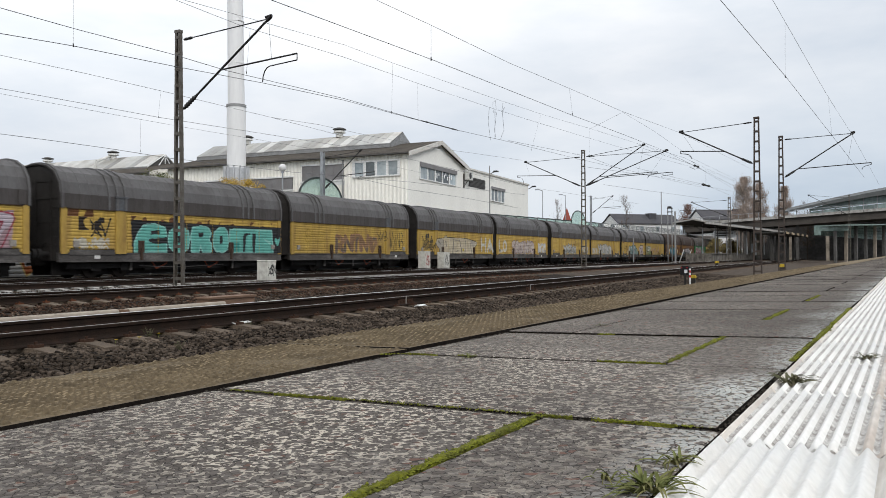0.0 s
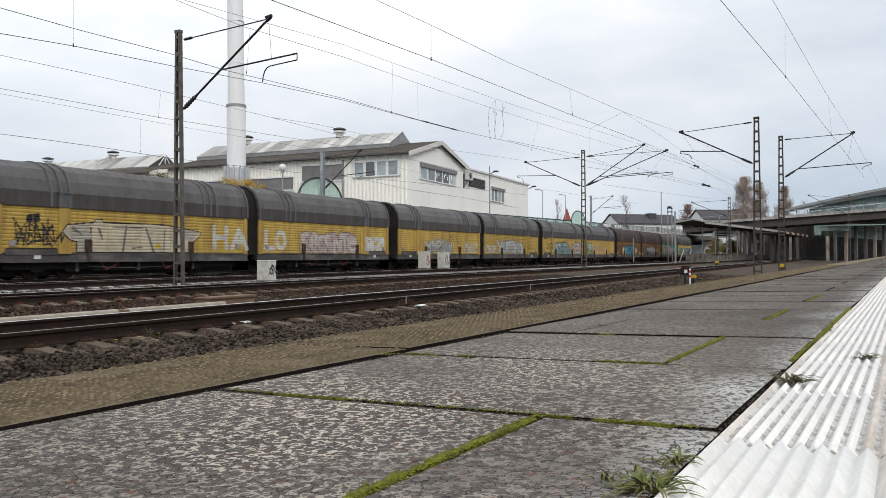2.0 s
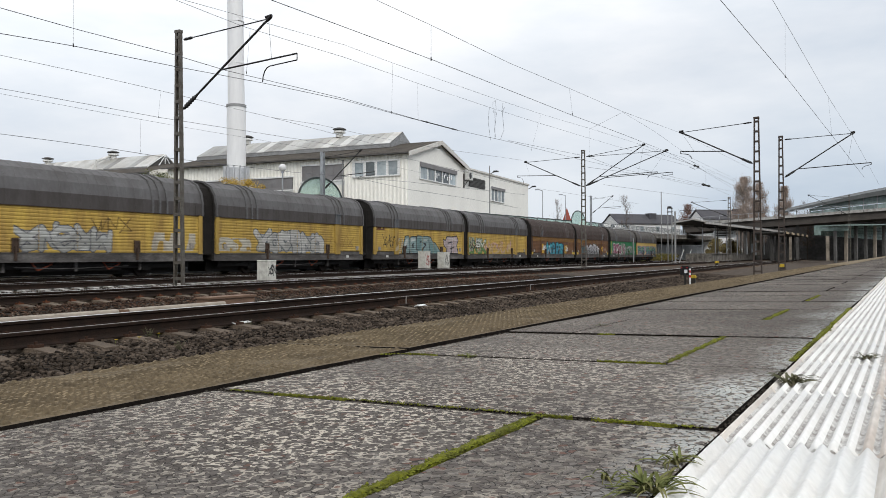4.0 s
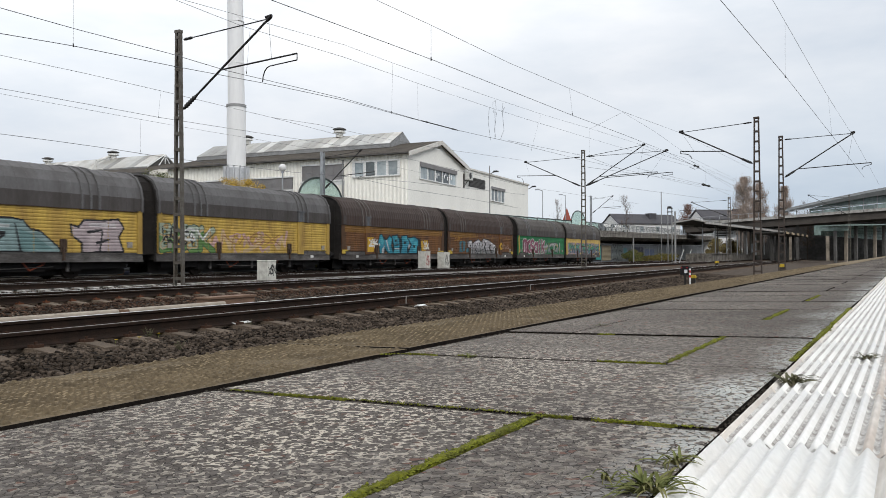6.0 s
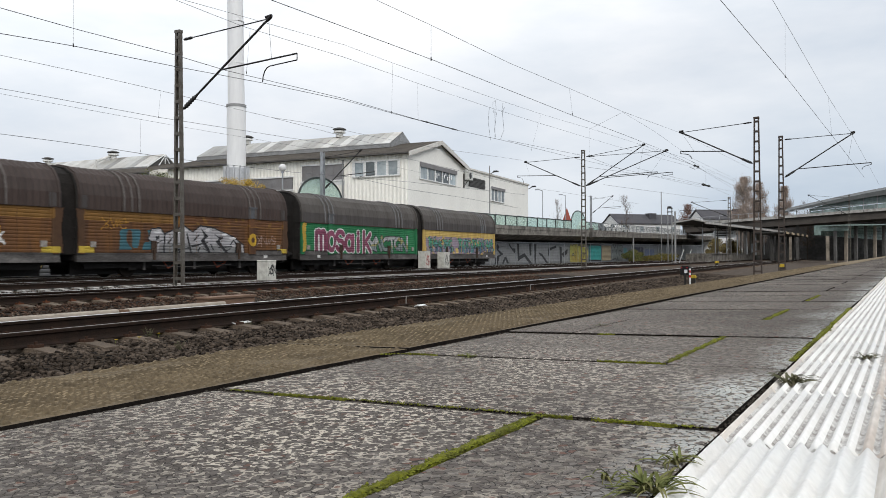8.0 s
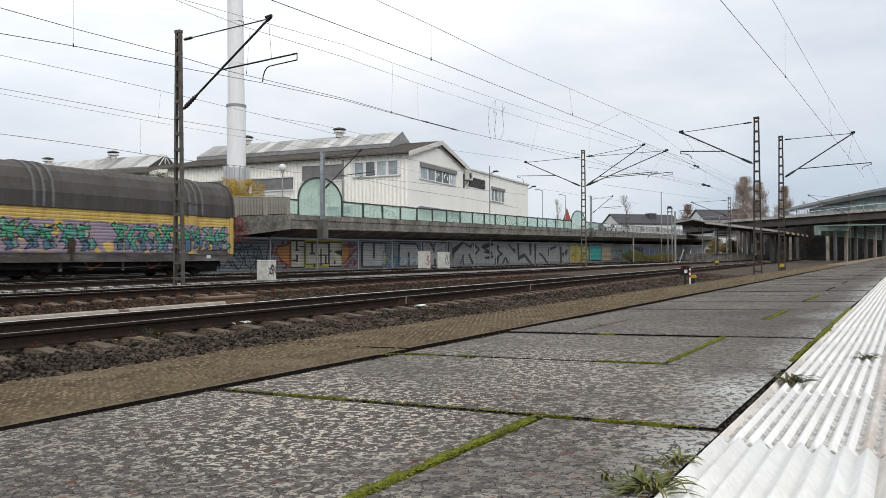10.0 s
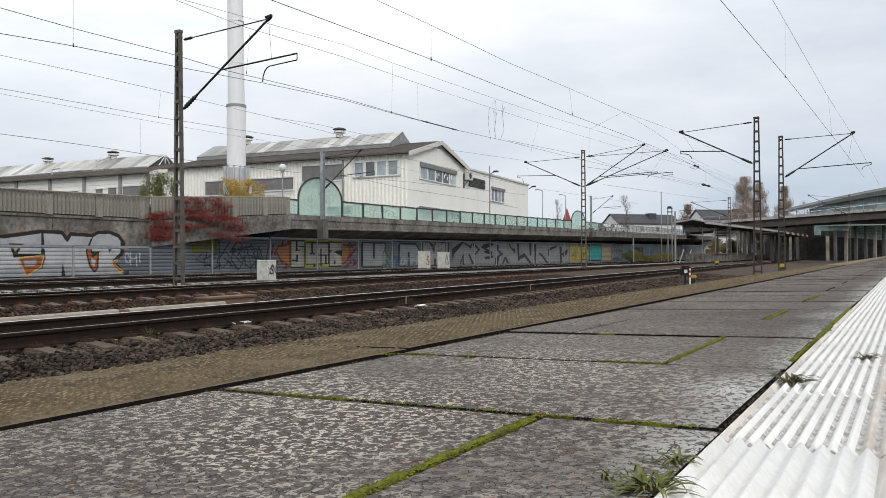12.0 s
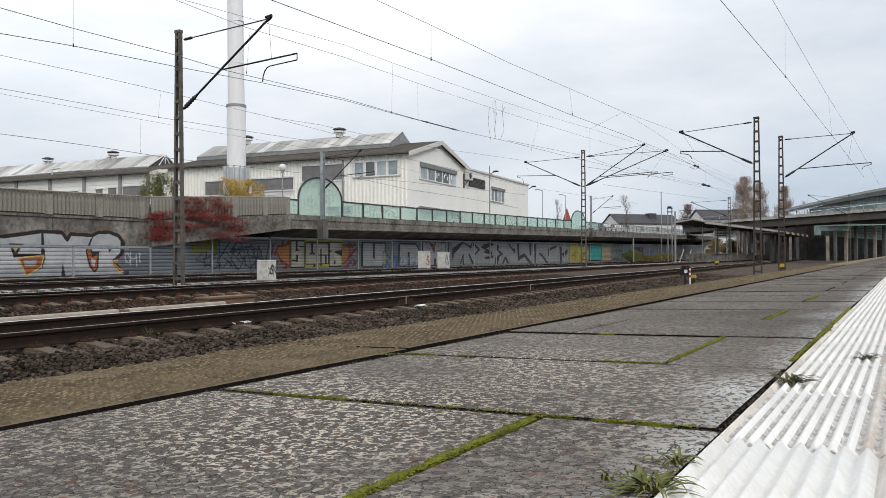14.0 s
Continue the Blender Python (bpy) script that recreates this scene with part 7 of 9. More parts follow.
def station():
    x0, x1, y0, y1 = -15.7, -12.5, 80.4, 126
    t = thing("platform_canopy", "dark island platform canopy with a pale edge and columns", "canopy", at=FAR @ pose(x1, y0, 0, 0, 0, -6.7) @ pose(-x1, -y0, 0))
    xc = -13.7
    for s, xe in ((-1, x0), (1, x1)):
        bm = bmesh.new()
        vs = [bm.verts.new(p) for p in ((xc, y0, 4.5), (xc, y1, 4.5), (xe, y1, 4.2), (xe, y0, 4.2), (xc, y0, 4.4), (xc, y1, 4.4), (xe, y1, 4.08), (xe, y0, 4.08))]
        for f in ((0, 1, 2, 3), (4, 7, 6, 5), (0, 4, 5, 1), (1, 5, 6, 2), (2, 6, 7, 3), (3, 7, 4, 0)):
            bm.faces.new([vs[j] for j in f])
        part("roof_wing", bm, "canopy_dark", t)
        bm = bmesh.new()
        box(bm, xe - 0.08, xe + 0.08, y0, y1, 4.0, 4.22)
        part("edge_board", bm, "canopy_edge", t)
        bm = bmesh.new()
        vs = [bm.verts.new(p) for p in ((xc, y0 - 0.06, 4.42), (xe, y0 - 0.06, 4.12), (xe, y0 - 0.06, 4.25), (xc, y0 - 0.06, 4.55), (xc, y0 + 0.2, 4.47), (xe, y0 + 0.2, 4.17), (xe, y0 + 0.2, 4.27), (xc, y0 + 0.2, 4.57))]
        for f in ((0, 1, 2, 3), (4, 7, 6, 5), (0, 4, 5, 1), (2, 6, 7, 3), (1, 5, 6, 2), (0, 3, 7, 4)):
            bm.faces.new([vs[j] for j in f])
        part("gable_board", bm, "canopy_edge", t)
    for i in range(8):
        y = y0 + 6.5 + i * 5.0
        for x in (xc - 0.9, xc + 0.7):
            bm = bmesh.new()
            box(bm, x - 0.05, x + 0.05, y - 0.05, y + 0.05, 0.9, 4.2)
            part("column", bm, "galvanised" if x < xc else "canopy_dark", t)
            bm = bmesh.new()
            rod(bm, (x, y, 3.4), (x + (0.5 if x > xc else -0.8), y, 4.1), 0.04, 5)
            part("brace", bm, "canopy_dark", t)
        bm = bmesh.new()
        box(bm, x0 + 0.2, x1 - 0.2, y - 0.05, y + 0.05, 3.97, 4.08)
        part("cross_beam", bm, "canopy_dark", t)
    bm = bmesh.new()
    box(bm, -13.27, -11.7, 126.7, 129.5, 0.85, 4.9)
    block = single("lift_shaft", bm, "pier_pale", "pale rendered lift block at the end of the canopy", "building", at=FAR)
    bm = bmesh.new()
    box(bm, -13.05, -12.5, 126.6, 126.69, 1.22, 2.6)
    part("notice_board", bm, "sign_white", block, "pale notice board on the block")
    bm = bmesh.new()
    rows = [[bm.verts.new(p) for p in ((-22.6, y, -0.45), (-18.8, y, -0.45), (-18.8, y, z - 0.14), (-18.6, y, z - 0.12), (-18.6, y, z), (-22.6, y, z))] for y, z in ((126, 1.2), (180, 1.4), (240, 1.6))]
    for a, b in zip(rows, rows[1:]):
        for i in range(6):
            bm.faces.new((a[i], b[i], b[(i + 1) % 6], a[(i + 1) % 6]))
    bm.faces.new(rows[0]), bm.faces.new(rows[-1])
    single("island_platform", bm, "concrete", "low concrete island platform under the far canopy", "platform", "structure")
    t = thing("platform_canopy", "second low canopy with a pale wooden edge", "canopy")
    for i in range(5):
        ya, yb = 120 + i * 5.2, 125.2 + i * 5.2
        xa = -7.7 + i * 0.42
        bm = bmesh.new()
        box(bm, xa - 4.2, xa, ya, yb - 0.02, 4.0, 4.2)
        part("roof_panel", bm, "canopy_dark", t)
        bm = bmesh.new()
        box(bm, xa, xa + 0.1, ya, yb - 0.02, 3.9, 4.22)
        part("edge_board", bm, "canopy_wood", t)
        bm = bmesh.new()
        box(bm, xa - 2.2, xa - 1.9, ya + 1, ya + 1.3, -0.4, 4.0)
        part("column", bm, "canopy_dark", t)
    s = thing("station_sign", "white hanging station sign under the canopy", "sign", at=FAR @ pose(-12.9, 97, 2.95, 0, 0, 15))
    bm = bmesh.new()
    box(bm, -1.25, 1.25, -0.06, 0.06, 0, 0.8)
    part("panel", bm, "sign_white", s)
    for z in (0.48, 0.2):
        bm = bmesh.new()
        box(bm, -1.0, 0.9 if z > 0.3 else 0.3, -0.07, -0.06, z, z + 0.12)
        part("writing_bar", bm, "dark_steel", s)
    for x in (-1, 1):
        bm = bmesh.new()
        rod(bm, (x, 0, 0.8), (x, 0, 1.4), 0.03, 6)
        part("hanger", bm, "dark_steel", s)
    leafy("yellow_bush", pose(-32.6, 160, -0.4), (1.8, 26, 1.9), 2600, 0.15, "dull_leaf", "straggly yellowing bushes behind the platform", "bushes", 41)
    leafy("yellow_bush", pose(-24.9, 190, -0.4), (2.6, 56, 5.2), 9000, 0.17, "gold_leaf", "straggly golden bushes behind the platform", "bushes", 42, clumps=26, spreads=(0.08, 0.2))
    leafy("trackside_weeds", pose(-32.5, 133, -0.45), (1.6, 13, 2.5), 4200, 0.11, "green_leaf", "low green and yellow weeds along the noise barrier", "weeds", 43)
    leafy("trackside_weeds", pose(-32.5, 147, -0.45), (1.8, 18, 1.5), 2400, 0.12, "dull_leaf", "low yellowing weeds along the noise barrier", "weeds", 44)
    for x, y in ((-24.0, 128), (-23.0, 129)):
        bm = bmesh.new()
        rod(bm, (0, 0, -0.4), (0.75, 0.3, 1.85), 0.09, 6)
        single("white_strut", bm, "plastic_white", "leaning white steel strut beside the far track", "strut", at=pose(x, y, 0), group="white struts")


def deck_top(x):
    return 8.95 + 0.055 * (x + 16)


def station_bridge():
    t = thing("station_bridge", "wide road bridge with a glazed station hall crossing the tracks", "bridge", at=pose(0, 180, 0))
    xs = [-33 + 4 * i for i in range(24)]
    bm = bmesh.new()
    vs = [[bm.verts.new(p) for p in ((x, 0, deck_top(x)), (x, 0, deck_top(x) - 0.55), (x, 0.5, deck_top(x) - 0.6), (x, 0.5, deck_top(x) - 2.0), (x, 14, deck_top(x) - 2.0), (x, 14, deck_top(x)))] for x in xs]
    for a, b in zip(vs, vs[1:]):
        for i in range(6):
            bm.faces.new((a[i], b[i], b[(i + 1) % 6], a[(i + 1) % 6]))
    bm.faces.new(vs[0]), bm.faces.new(vs[-1])
    part("deck", bm, "bridge_beam", t)
    for i, (a, b) in enumerate(zip(xs, xs[1:])):
        bm = bmesh.new()
        vs = [bm.verts.new(p) for y in (-0.12, 0.06) for p in ((a + 0.05, y, deck_top(a) - 0.45), (b - 0.05, y, deck_top(b) - 0.45), (b - 0.05, y, deck_top(b) + 0.12), (a + 0.05, y, deck_top(a) + 0.12))]
        for f in ((0, 1, 2, 3), (4, 7, 6, 5), (0, 4, 5, 1), (1, 5, 6, 2), (2, 6, 7, 3), (3, 7, 4, 0)):
            bm.faces.new([vs[j] for j in f])
        part("fascia_block", bm, "canopy_edge", t)
        for k in range(2):
            x = a + 2 * k
            bm = bmesh.new()
            box(bm, x - 0.05, x + 0.05, 0.1, 0.2, deck_top(x), deck_top(x) + 1.15)
            part("rail_post", bm, "galvanised", t)
        bm = bmesh.new()
        rod(bm, (a, 0.15, deck_top(a) + 1.15), (b, 0.15, deck_top(b) + 1.15), 0.05, 6)
        part("handrail", bm, "galvanised", t)
    for x, y in ((-10.6, -4), (-3.6, -3), (1.6, -2), (6.5, -2), (-9.5, 3), (12.5, 3), (-14.5, 3), (-20, 3)):
        bm = bmesh.new()
        box(bm, x - 0.32, x + 0.32, y - 0.4, y + 0.4, -0.5, deck_top(x) - 1.9 if y > 0 else 5.6)
        part("pier", bm, "pier_pale" if y < -2.5 else "underpass_dim", t)
    # added sheet behind the bridge that stands for its unlit depth
    bm = bmesh.new()
    box(bm, -22, 60, 26, 27, -0.5, 9.0)
    part("underpass_wall", bm, "underpass_dim", t)
    # glazed hall with a curved roof
    roof = lambda x: 10.4 + 5.9 * math.sin(min(1.0, max(0.0, (x + 13) / 40)) * 1.5)
    n = 17
    for i in range(n):
        x0, x1 = -12.5 + i * 2.6, -9.9 + i * 2.6
        za, zb = roof(x0), roof(x1)
        if za > 11.2:
            for k, (u, v) in enumerate(((0.0, 0.5), (0.5, 1.0))):
                bm = bmesh.new()
                la, ha, lb, hb = (9.6 + (za - 0.5 - 9.6) * u + 0.05, 9.6 + (za - 0.5 - 9.6) * v - 0.05, 9.6 + (zb - 0.5 - 9.6) * u + 0.05, 9.6 + (zb - 0.5 - 9.6) * v - 0.05)
                vs = [bm.verts.new(p) for y in (8.0, 8.1) for p in ((x0 + 0.06, y, la), (x1 - 0.06, y, lb), (x1 - 0.06, y, hb), (x0 + 0.06, y, ha))]
                for f in ((0, 1, 2, 3), (4, 7, 6, 5), (0, 4, 5, 1), (1, 5, 6, 2), (2, 6, 7, 3), (3, 7, 4, 0)):
                    bm.faces.new([vs[j] for j in f])
                part("glass_bay", bm, "glass_green", t)
        bm = bmesh.new()
        box(bm, x0 - 0.07, x0 + 0.07, 7.9, 8.05, 9.6, za - 0.2)
        part("mullion", bm, "grey_metal", t)
        bm = bmesh.new()
        vs = [bm.verts.new(p) for p in ((x0, 6.4, za - 0.4 - 0.09 * i), (x1, 6.4, zb - 0.4 - 0.09 * i), (x1, 22, zb + 1.2), (x0, 22, za + 1.2), (x0, 6.4, za), (x1, 6.4, zb), (x1, 22, zb + 1.6), (x0, 22, za + 1.6))]
        for f in ((0, 1, 2, 3), (4, 7, 6, 5), (0, 4, 5, 1), (1, 5, 6, 2), (2, 6, 7, 3), (3, 7, 4, 0)):
            bm.faces.new([vs[j] for j in f])
        part("roof_panel", bm, "hall_roof", t)


def green_canopy():
    t = thing("green_canopy", "long canopy with a dull green glazed fascia below the bridge", "canopy")
    n = 9
    p, q = Vector((-4.15, 135, 0)), Vector((9.0, 172, 0))
    for i in range(n):
        a, b = p.lerp(q, i / n), p.lerp(q, (i + 1) / n)
        m = Matrix.Translation(a) @ Matrix.Rotation(-math.atan2(b.x - a.x, b.y - a.y), 4, "Z")
        l, f, g1 = (b - a).length, i / n, (i + 1) / n
        lo, hi, lo1, hi1 = 3.95 - 0.6 * f, 5.3 + 1.2 * f, 3.95 - 0.6 * g1, 5.3 + 1.2 * g1
        for k in range(5):
            u, v, d = k / 5 + 0.01, (k + 1) / 5 - 0.015, 0.06 * k
            z0, z1, y0, y1 = lo + (hi - lo) * u, lo + (hi - lo) * v, lo1 + (hi1 - lo1) * u, lo1 + (hi1 - lo1) * v
            bm = bmesh.new()
            vs = [bm.verts.new(v) for v in ((-d, 0.03, z0), (-d, l - 0.03, y0), (-d - 0.12, l - 0.03, y1), (-d - 0.12, 0.03, z1), (0.1 - d, 0.03, z0), (0.1 - d, l - 0.03, y0), (-d, l - 0.03, y1), (-d, 0.03, z1))]
            for g in ((0, 1, 2, 3), (4, 7, 6, 5), (0, 4, 5, 1), (1, 5, 6, 2), (2, 6, 7, 3), (3, 7, 4, 0)):
                bm.faces.new([vs[j] for j in g])
            part("fascia_panel", bm, "fascia_glass", t, at=m)
        bm = bmesh.new()
        vs = [bm.verts.new(v) for h in (0, 0.2) for v in ((-0.5, 0, hi + h), (4.5, 0, hi + h), (4.5, l, hi1 + h), (-0.5, l, hi1 + h))]
        for g in ((0, 1, 2, 3), (4, 7, 6, 5), (0, 4, 5, 1), (1, 5, 6, 2), (2, 6, 7, 3), (3, 7, 4, 0)):
            bm.faces.new([vs[j] for j in g])
        part("roof_panel", bm, "fascia_glass", t, at=m)
        bm = bmesh.new()
        box(bm, 2.0, 2.4, 1, 1.4, -0.5, hi)
        part("column", bm, "pier_pale" if i in (1, 4) else "underpass_dim", t, at=m)
    bm = bmesh.new()
    box(bm, -0.5, 0.5, -0.1, 0.1, 3.95, 5.4)
    box(bm, 0.5, 4.4, -0.1, 0.1, 4.6, 5.4)
    part("end_panel", bm, "fascia_glass", t, at=Matrix.Translation(p))


M["fascia_glass"] = material("fascia_glass", (0.13, 0.19, 0.17), 0.35, second=(0.22, 0.28, 0.26), scale=0.5, fine=2, bump=0, spread=0.2)
station()
station_bridge()
green_canopy()
lattice_mast(-13.3, 104.5, -0.3, 8.2, "distant lattice mast standing between the tracks", [(-4.6, 7.9, 5.8, 7.75, 6.6, -4.8, 6.2)], w0=0.42, w1=0.26)
lattice_mast(0.25, 130, -0.3, 9.6, "distant lattice mast beside the platform track", [(-5.4, 9.3, 6.8, 9.9, 7.6, -6.6, 8.5)], w0=0.38, w1=0.2)

# ---------------------------------------------------------------- overhead wires
def wire(name, pts, r, label):
    bm = bmesh.new()
    pipe(bm, [Vector(p) for p in pts], r * 0.82, 5)
    return single(name, bm, "wire", label, "overhead wire", group="overhead wires")


def sag(a, b, drop, n=10):
    a, b = Vector(a), Vector(b)
    return [a.lerp(b, i / n) - Vector((0, 0, 4 * drop * (i / n) * (1 - i / n))) for i in range(n + 1)]


def dropper(p, q):
    t = thing("dropper", "thin dropper wire between messenger and contact wire", "overhead wire", "droppers")
    bm = bmesh.new()
    rod(bm, p, q, 0.0035, 4)
    part("strand", bm, "wire", t)
    bm = bmesh.new()
    rod(bm, Vector(q) - Vector((0, 0, 0.03)), Vector(q) + Vector((0, 0, 0.06)), 0.014, 5)
    part("clamp", bm, "dark_steel", t)


def jumper(pts):
    bm = bmesh.new()
    pipe(bm, [Vector(p) for p in pts], 0.008, 5)
    single("jumper_cable", bm, "wire", "looped jumper cable hanging between the wires", "cable", group="jumper cables")


def tension_rod(p, q, r=0.024):
    t = thing("section_insulator", "dark rod insulator set into an overhead wire", "insulator", "section insulators")
    bm = bmesh.new()
    rod(bm, p, q, r, 8)
    part("rod", bm, "dark_steel", t)
    for f in (0.15, 0.85):
        bm = bmesh.new()
        c = Vector(p).lerp(Vector(q), f)
        d = (Vector(q) - Vector(p)).normalized() * 0.06
        rod(bm, c - d, c + d, r * 1.5, 8)
        part("collar", bm, "dark_steel", t)


wire("contact_wire", [(-9.52, -1.11, 5.05), (-9.10, 10.88, 5.42), (-8.90, 16.58, 5.60), (-8.60, 26.31, 5.80), (-8.50, 32.87, 6.03), (-8.40, 41.44, 6.29), (-8.20, 67.80, 6.53)], 0.009, "taut contact wire above the tracks")
wire("messenger_wire", [(-9.50, 2.21, 6.12), (-9.00, 14.20, 6.38), (-8.90, 16.59, 6.43), (-8.75, 21.02, 6.49), (-8.60, 26.33, 6.71), (-8.50, 32.90, 7.00), (-8.30, 45.17, 7.76), (-8.20, 80.76, 9.20)], 0.007, "thin messenger wire above the tracks")
wire("contact_wire", [(-16.40, 2.59, 5.10), (-16.40, 10.57, 5.75), (-16.40, 12.38, 5.91), (-16.40, 15.36, 6.09), (-16.22, 18.97, 6.30), (-16.20, 23.42, 6.54), (-16.20, 28.88, 6.66), (-16.20, 32.67, 6.77), (-16.10, 38.62, 7.00), (-16.00, 50.08, 7.35), (-15.50, 96.56, 9.06)], 0.011, "taut contact wire above the tracks")
wire("contact_wire", [(-17.31, 2.90, 6.51), (-16.90, 10.89, 6.48), (-16.80, 12.85, 6.47), (-16.70, 15.64, 6.52), (-16.60, 17.75, 6.48), (-16.40, 23.71, 6.67), (-16.24, 28.95, 6.69)], 0.011, "taut contact wire above the tracks")
wire("messenger_wire", [(-16.71, 7.57, 8.16), (-16.40, 15.56, 7.95), (-16.30, 18.16, 7.88), (-16.20, 23.43, 8.11), (-16.20, 28.90, 8.23), (-16.10, 36.04, 8.42), (-16.00, 42.66, 8.64), (-15.80, 61.07, 9.40), (-15.50, 96.67, 11.17)], 0.008, "thin messenger wire above the tracks")
wire("messenger_wire", [(-15.50, 7.03, 7.01), (-15.50, 15.00, 7.64), (-15.50, 22.42, 8.23), (-15.50, 25.65, 8.31), (-15.50, 35.05, 8.67), (-15.50, 42.25, 8.99), (-15.50, 51.69, 9.54), (-15.50, 66.89, 10.33), (-15.50, 128.21, 12.33)], 0.007, "thin messenger wire above the tracks")
wire("messenger_wire", [(-29.00, 10.69, 8.53), (-29.00, 18.68, 8.71), (-29.00, 22.45, 8.79), (-29.00, 26.63, 8.82), (-29.00, 34.63, 8.81), (-29.00, 48.33, 8.63)], 0.011, "thin messenger wire above the tracks")
wire("contact_wire", [(-29.00, 10.69, 7.28), (-29.00, 18.69, 7.42), (-29.00, 22.31, 7.48), (-29.00, 26.46, 7.53), (-29.00, 41.27, 8.04), (-29.00, 51.67, 8.17), (-29.00, 73.95, 7.99)], 0.012, "taut contact wire above the tracks")
wire("messenger_wire", [(-29.60, 11.07, 7.30), (-29.60, 19.07, 7.35), (-29.60, 25.99, 7.40), (-29.60, 28.82, 7.43), (-29.60, 39.66, 7.63), (-29.60, 58.57, 7.38)], 0.008, "thin messenger wire above the tracks")
wire("contact_wire", [(-27.80, 9.91, 5.36), (-27.80, 17.91, 5.46), (-27.80, 20.23, 5.49), (-27.80, 22.91, 5.50), (-27.80, 26.03, 5.46), (-27.80, 35.13, 5.67), (-27.80, 47.87, 6.20), (-27.80, 70.88, 6.86)], 0.013, "taut contact wire above the tracks")
wire("contact_wire", [(-3.54, 3.25, 6.20), (-2.33, 17.20, 6.20), (-1.61, 25.46, 6.20), (-0.42, 41.14, 6.20), (1.10, 61.69, 6.20)], 0.009, "taut contact wire above the platform track")
wire("messenger_wire", [(-3.0, 10.0, 8.3), (-1.86, 24.36, 8.22), (-0.75, 38.35, 7.92), (0.27, 51.29, 7.9), (2.6, 80.63, 7.18)], 0.0075, "thin messenger wire above the platform track")
dropper((-8.90, 16.53, 6.43), (-8.90, 16.52, 5.59))
dropper((-8.60, 26.20, 6.68), (-8.60, 26.50, 5.84))
dropper((-16.40, 12.38, 7.02), (-16.40, 12.38, 5.91))
dropper((-16.30, 18.49, 7.91), (-16.30, 18.31, 6.48))
dropper((-29.00, 26.63, 8.82), (-29.00, 26.46, 7.53))
dropper((-29.60, 25.95, 7.39), (-27.80, 24.35, 5.58))
dropper((-16.20, 26.81, 8.64), (-16.20, 26.70, 6.62))
dropper((-16.20, 28.85, 8.20), (-16.20, 28.88, 6.66))
dropper((-16.00, 43.33, 9.21), (-16.00, 41.72, 6.91))
dropper((-15.80, 52.42, 9.67), (-15.80, 52.37, 7.82))
dropper((-1.66, 26.4, 8.2), (-1.62, 25.55, 6.2))
dropper((-0.70, 38.7, 7.9), (-0.58, 39.10, 6.20))
jumper([(-16.15, 36.22, 8.43), (-16.15, 36.07, 7.71), (-16.15, 36.34, 6.79)])
jumper([(-16.15, 37.09, 8.45), (-16.15, 37.02, 8.94), (-16.15, 36.66, 8.76), (-16.15, 36.72, 8.24), (-16.15, 37.16, 8.32), (-16.15, 36.85, 7.39), (-16.15, 36.99, 7.03)])
jumper([(-16.15, 37.99, 8.99), (-16.15, 37.83, 8.49), (-16.15, 38.22, 8.79), (-16.15, 37.91, 8.44), (-16.15, 38.12, 7.57), (-16.15, 37.66, 7.03)])
jumper([(-16.15, 36.94, 8.49), (-16.15, 36.92, 6.96)])
tension_rod((-16.20, 29.13, 6.68), (-16.20, 32.67, 6.77))
tension_rod((-15.60, 89.73, 10.75), (-15.60, 93.36, 10.85))
wire("feeder_wire", [(-15.5, 51.69, 9.54), (-15.30, 59.56, 11.93), (-15.30, 71.10, 12.03), (-15.30, 89.45, 11.71), (-15.30, 130.05, 12.74)], 0.011, "thin distant overhead wire above the tracks")
wire("feeder_wire", [(-16.20, 69.91, 10.77), (-16.20, 90.39, 11.88), (-16.20, 105.45, 12.15), (-16.20, 159.25, 13.78)], 0.012, "thin distant overhead wire above the tracks")
wire("feeder_wire", [(-18.00, 59.04, 7.80), (-18.00, 88.38, 9.55), (-18.00, 152.83, 12.53)], 0.014, "thin distant overhead wire above the tracks")
wire("feeder_wire", [(-17.00, 60.08, 6.46), (-17.00, 81.44, 7.37), (-17.00, 114.39, 8.78)], 0.014, "thin distant overhead wire above the tracks")
wire("feeder_wire", [(-29.20, 76.06, 8.04), (-29.20, 99.94, 8.55), (-29.20, 123.38, 9.11)], 0.014, "thin distant overhead wire above the tracks")
wire("feeder_wire", [(-20.00, 47.97, 8.57), (-20.00, 65.62, 9.51), (-20.00, 77.24, 9.52)], 0.013, "thin distant overhead wire above the tracks")
wire("feeder_wire", [(-29.0, 34.63, 8.81), (-29.00, 38.87, 9.06), (-29.00, 45.31, 9.17), (-29.00, 54.43, 9.51), (-29.00, 73.22, 10.55)], 0.012, "thin distant overhead wire above the tracks")
wire("feeder_wire", [(-29.05, 43.5, 6.1), (-29.00, 45.07, 6.06), (-29.00, 49.93, 5.88), (-29.00, 59.50, 5.88), (-29.00, 72.52, 5.67)], 0.014, "thin distant overhead wire above the tracks")
tension_rod((-16.2, 94.5, 11.955), (-16.2, 96.5, 11.99))

wire("feeder_wire", [(-12.95, 55.0, 8.5), (-12.95, 78.0, 9.52), (-12.95, 180.2, 9.1)], 0.011, "thin distant overhead wire above the tracks")
wire("feeder_wire", [(-12.05, 50.0, 6.5), (-12.05, 78.0, 7.62), (-12.05, 180.2, 9.0)], 0.011, "thin distant overhead wire above the tracks")
tension_rod((-12.95, 77.0, 9.47), (-12.95, 79.5, 9.57), 0.08)
tension_rod((-12.05, 76.0, 7.54), (-12.05, 80.5, 7.72), 0.08)
dropper((-12.05, 78.0, 9.3), (-12.05, 78.0, 7.75))

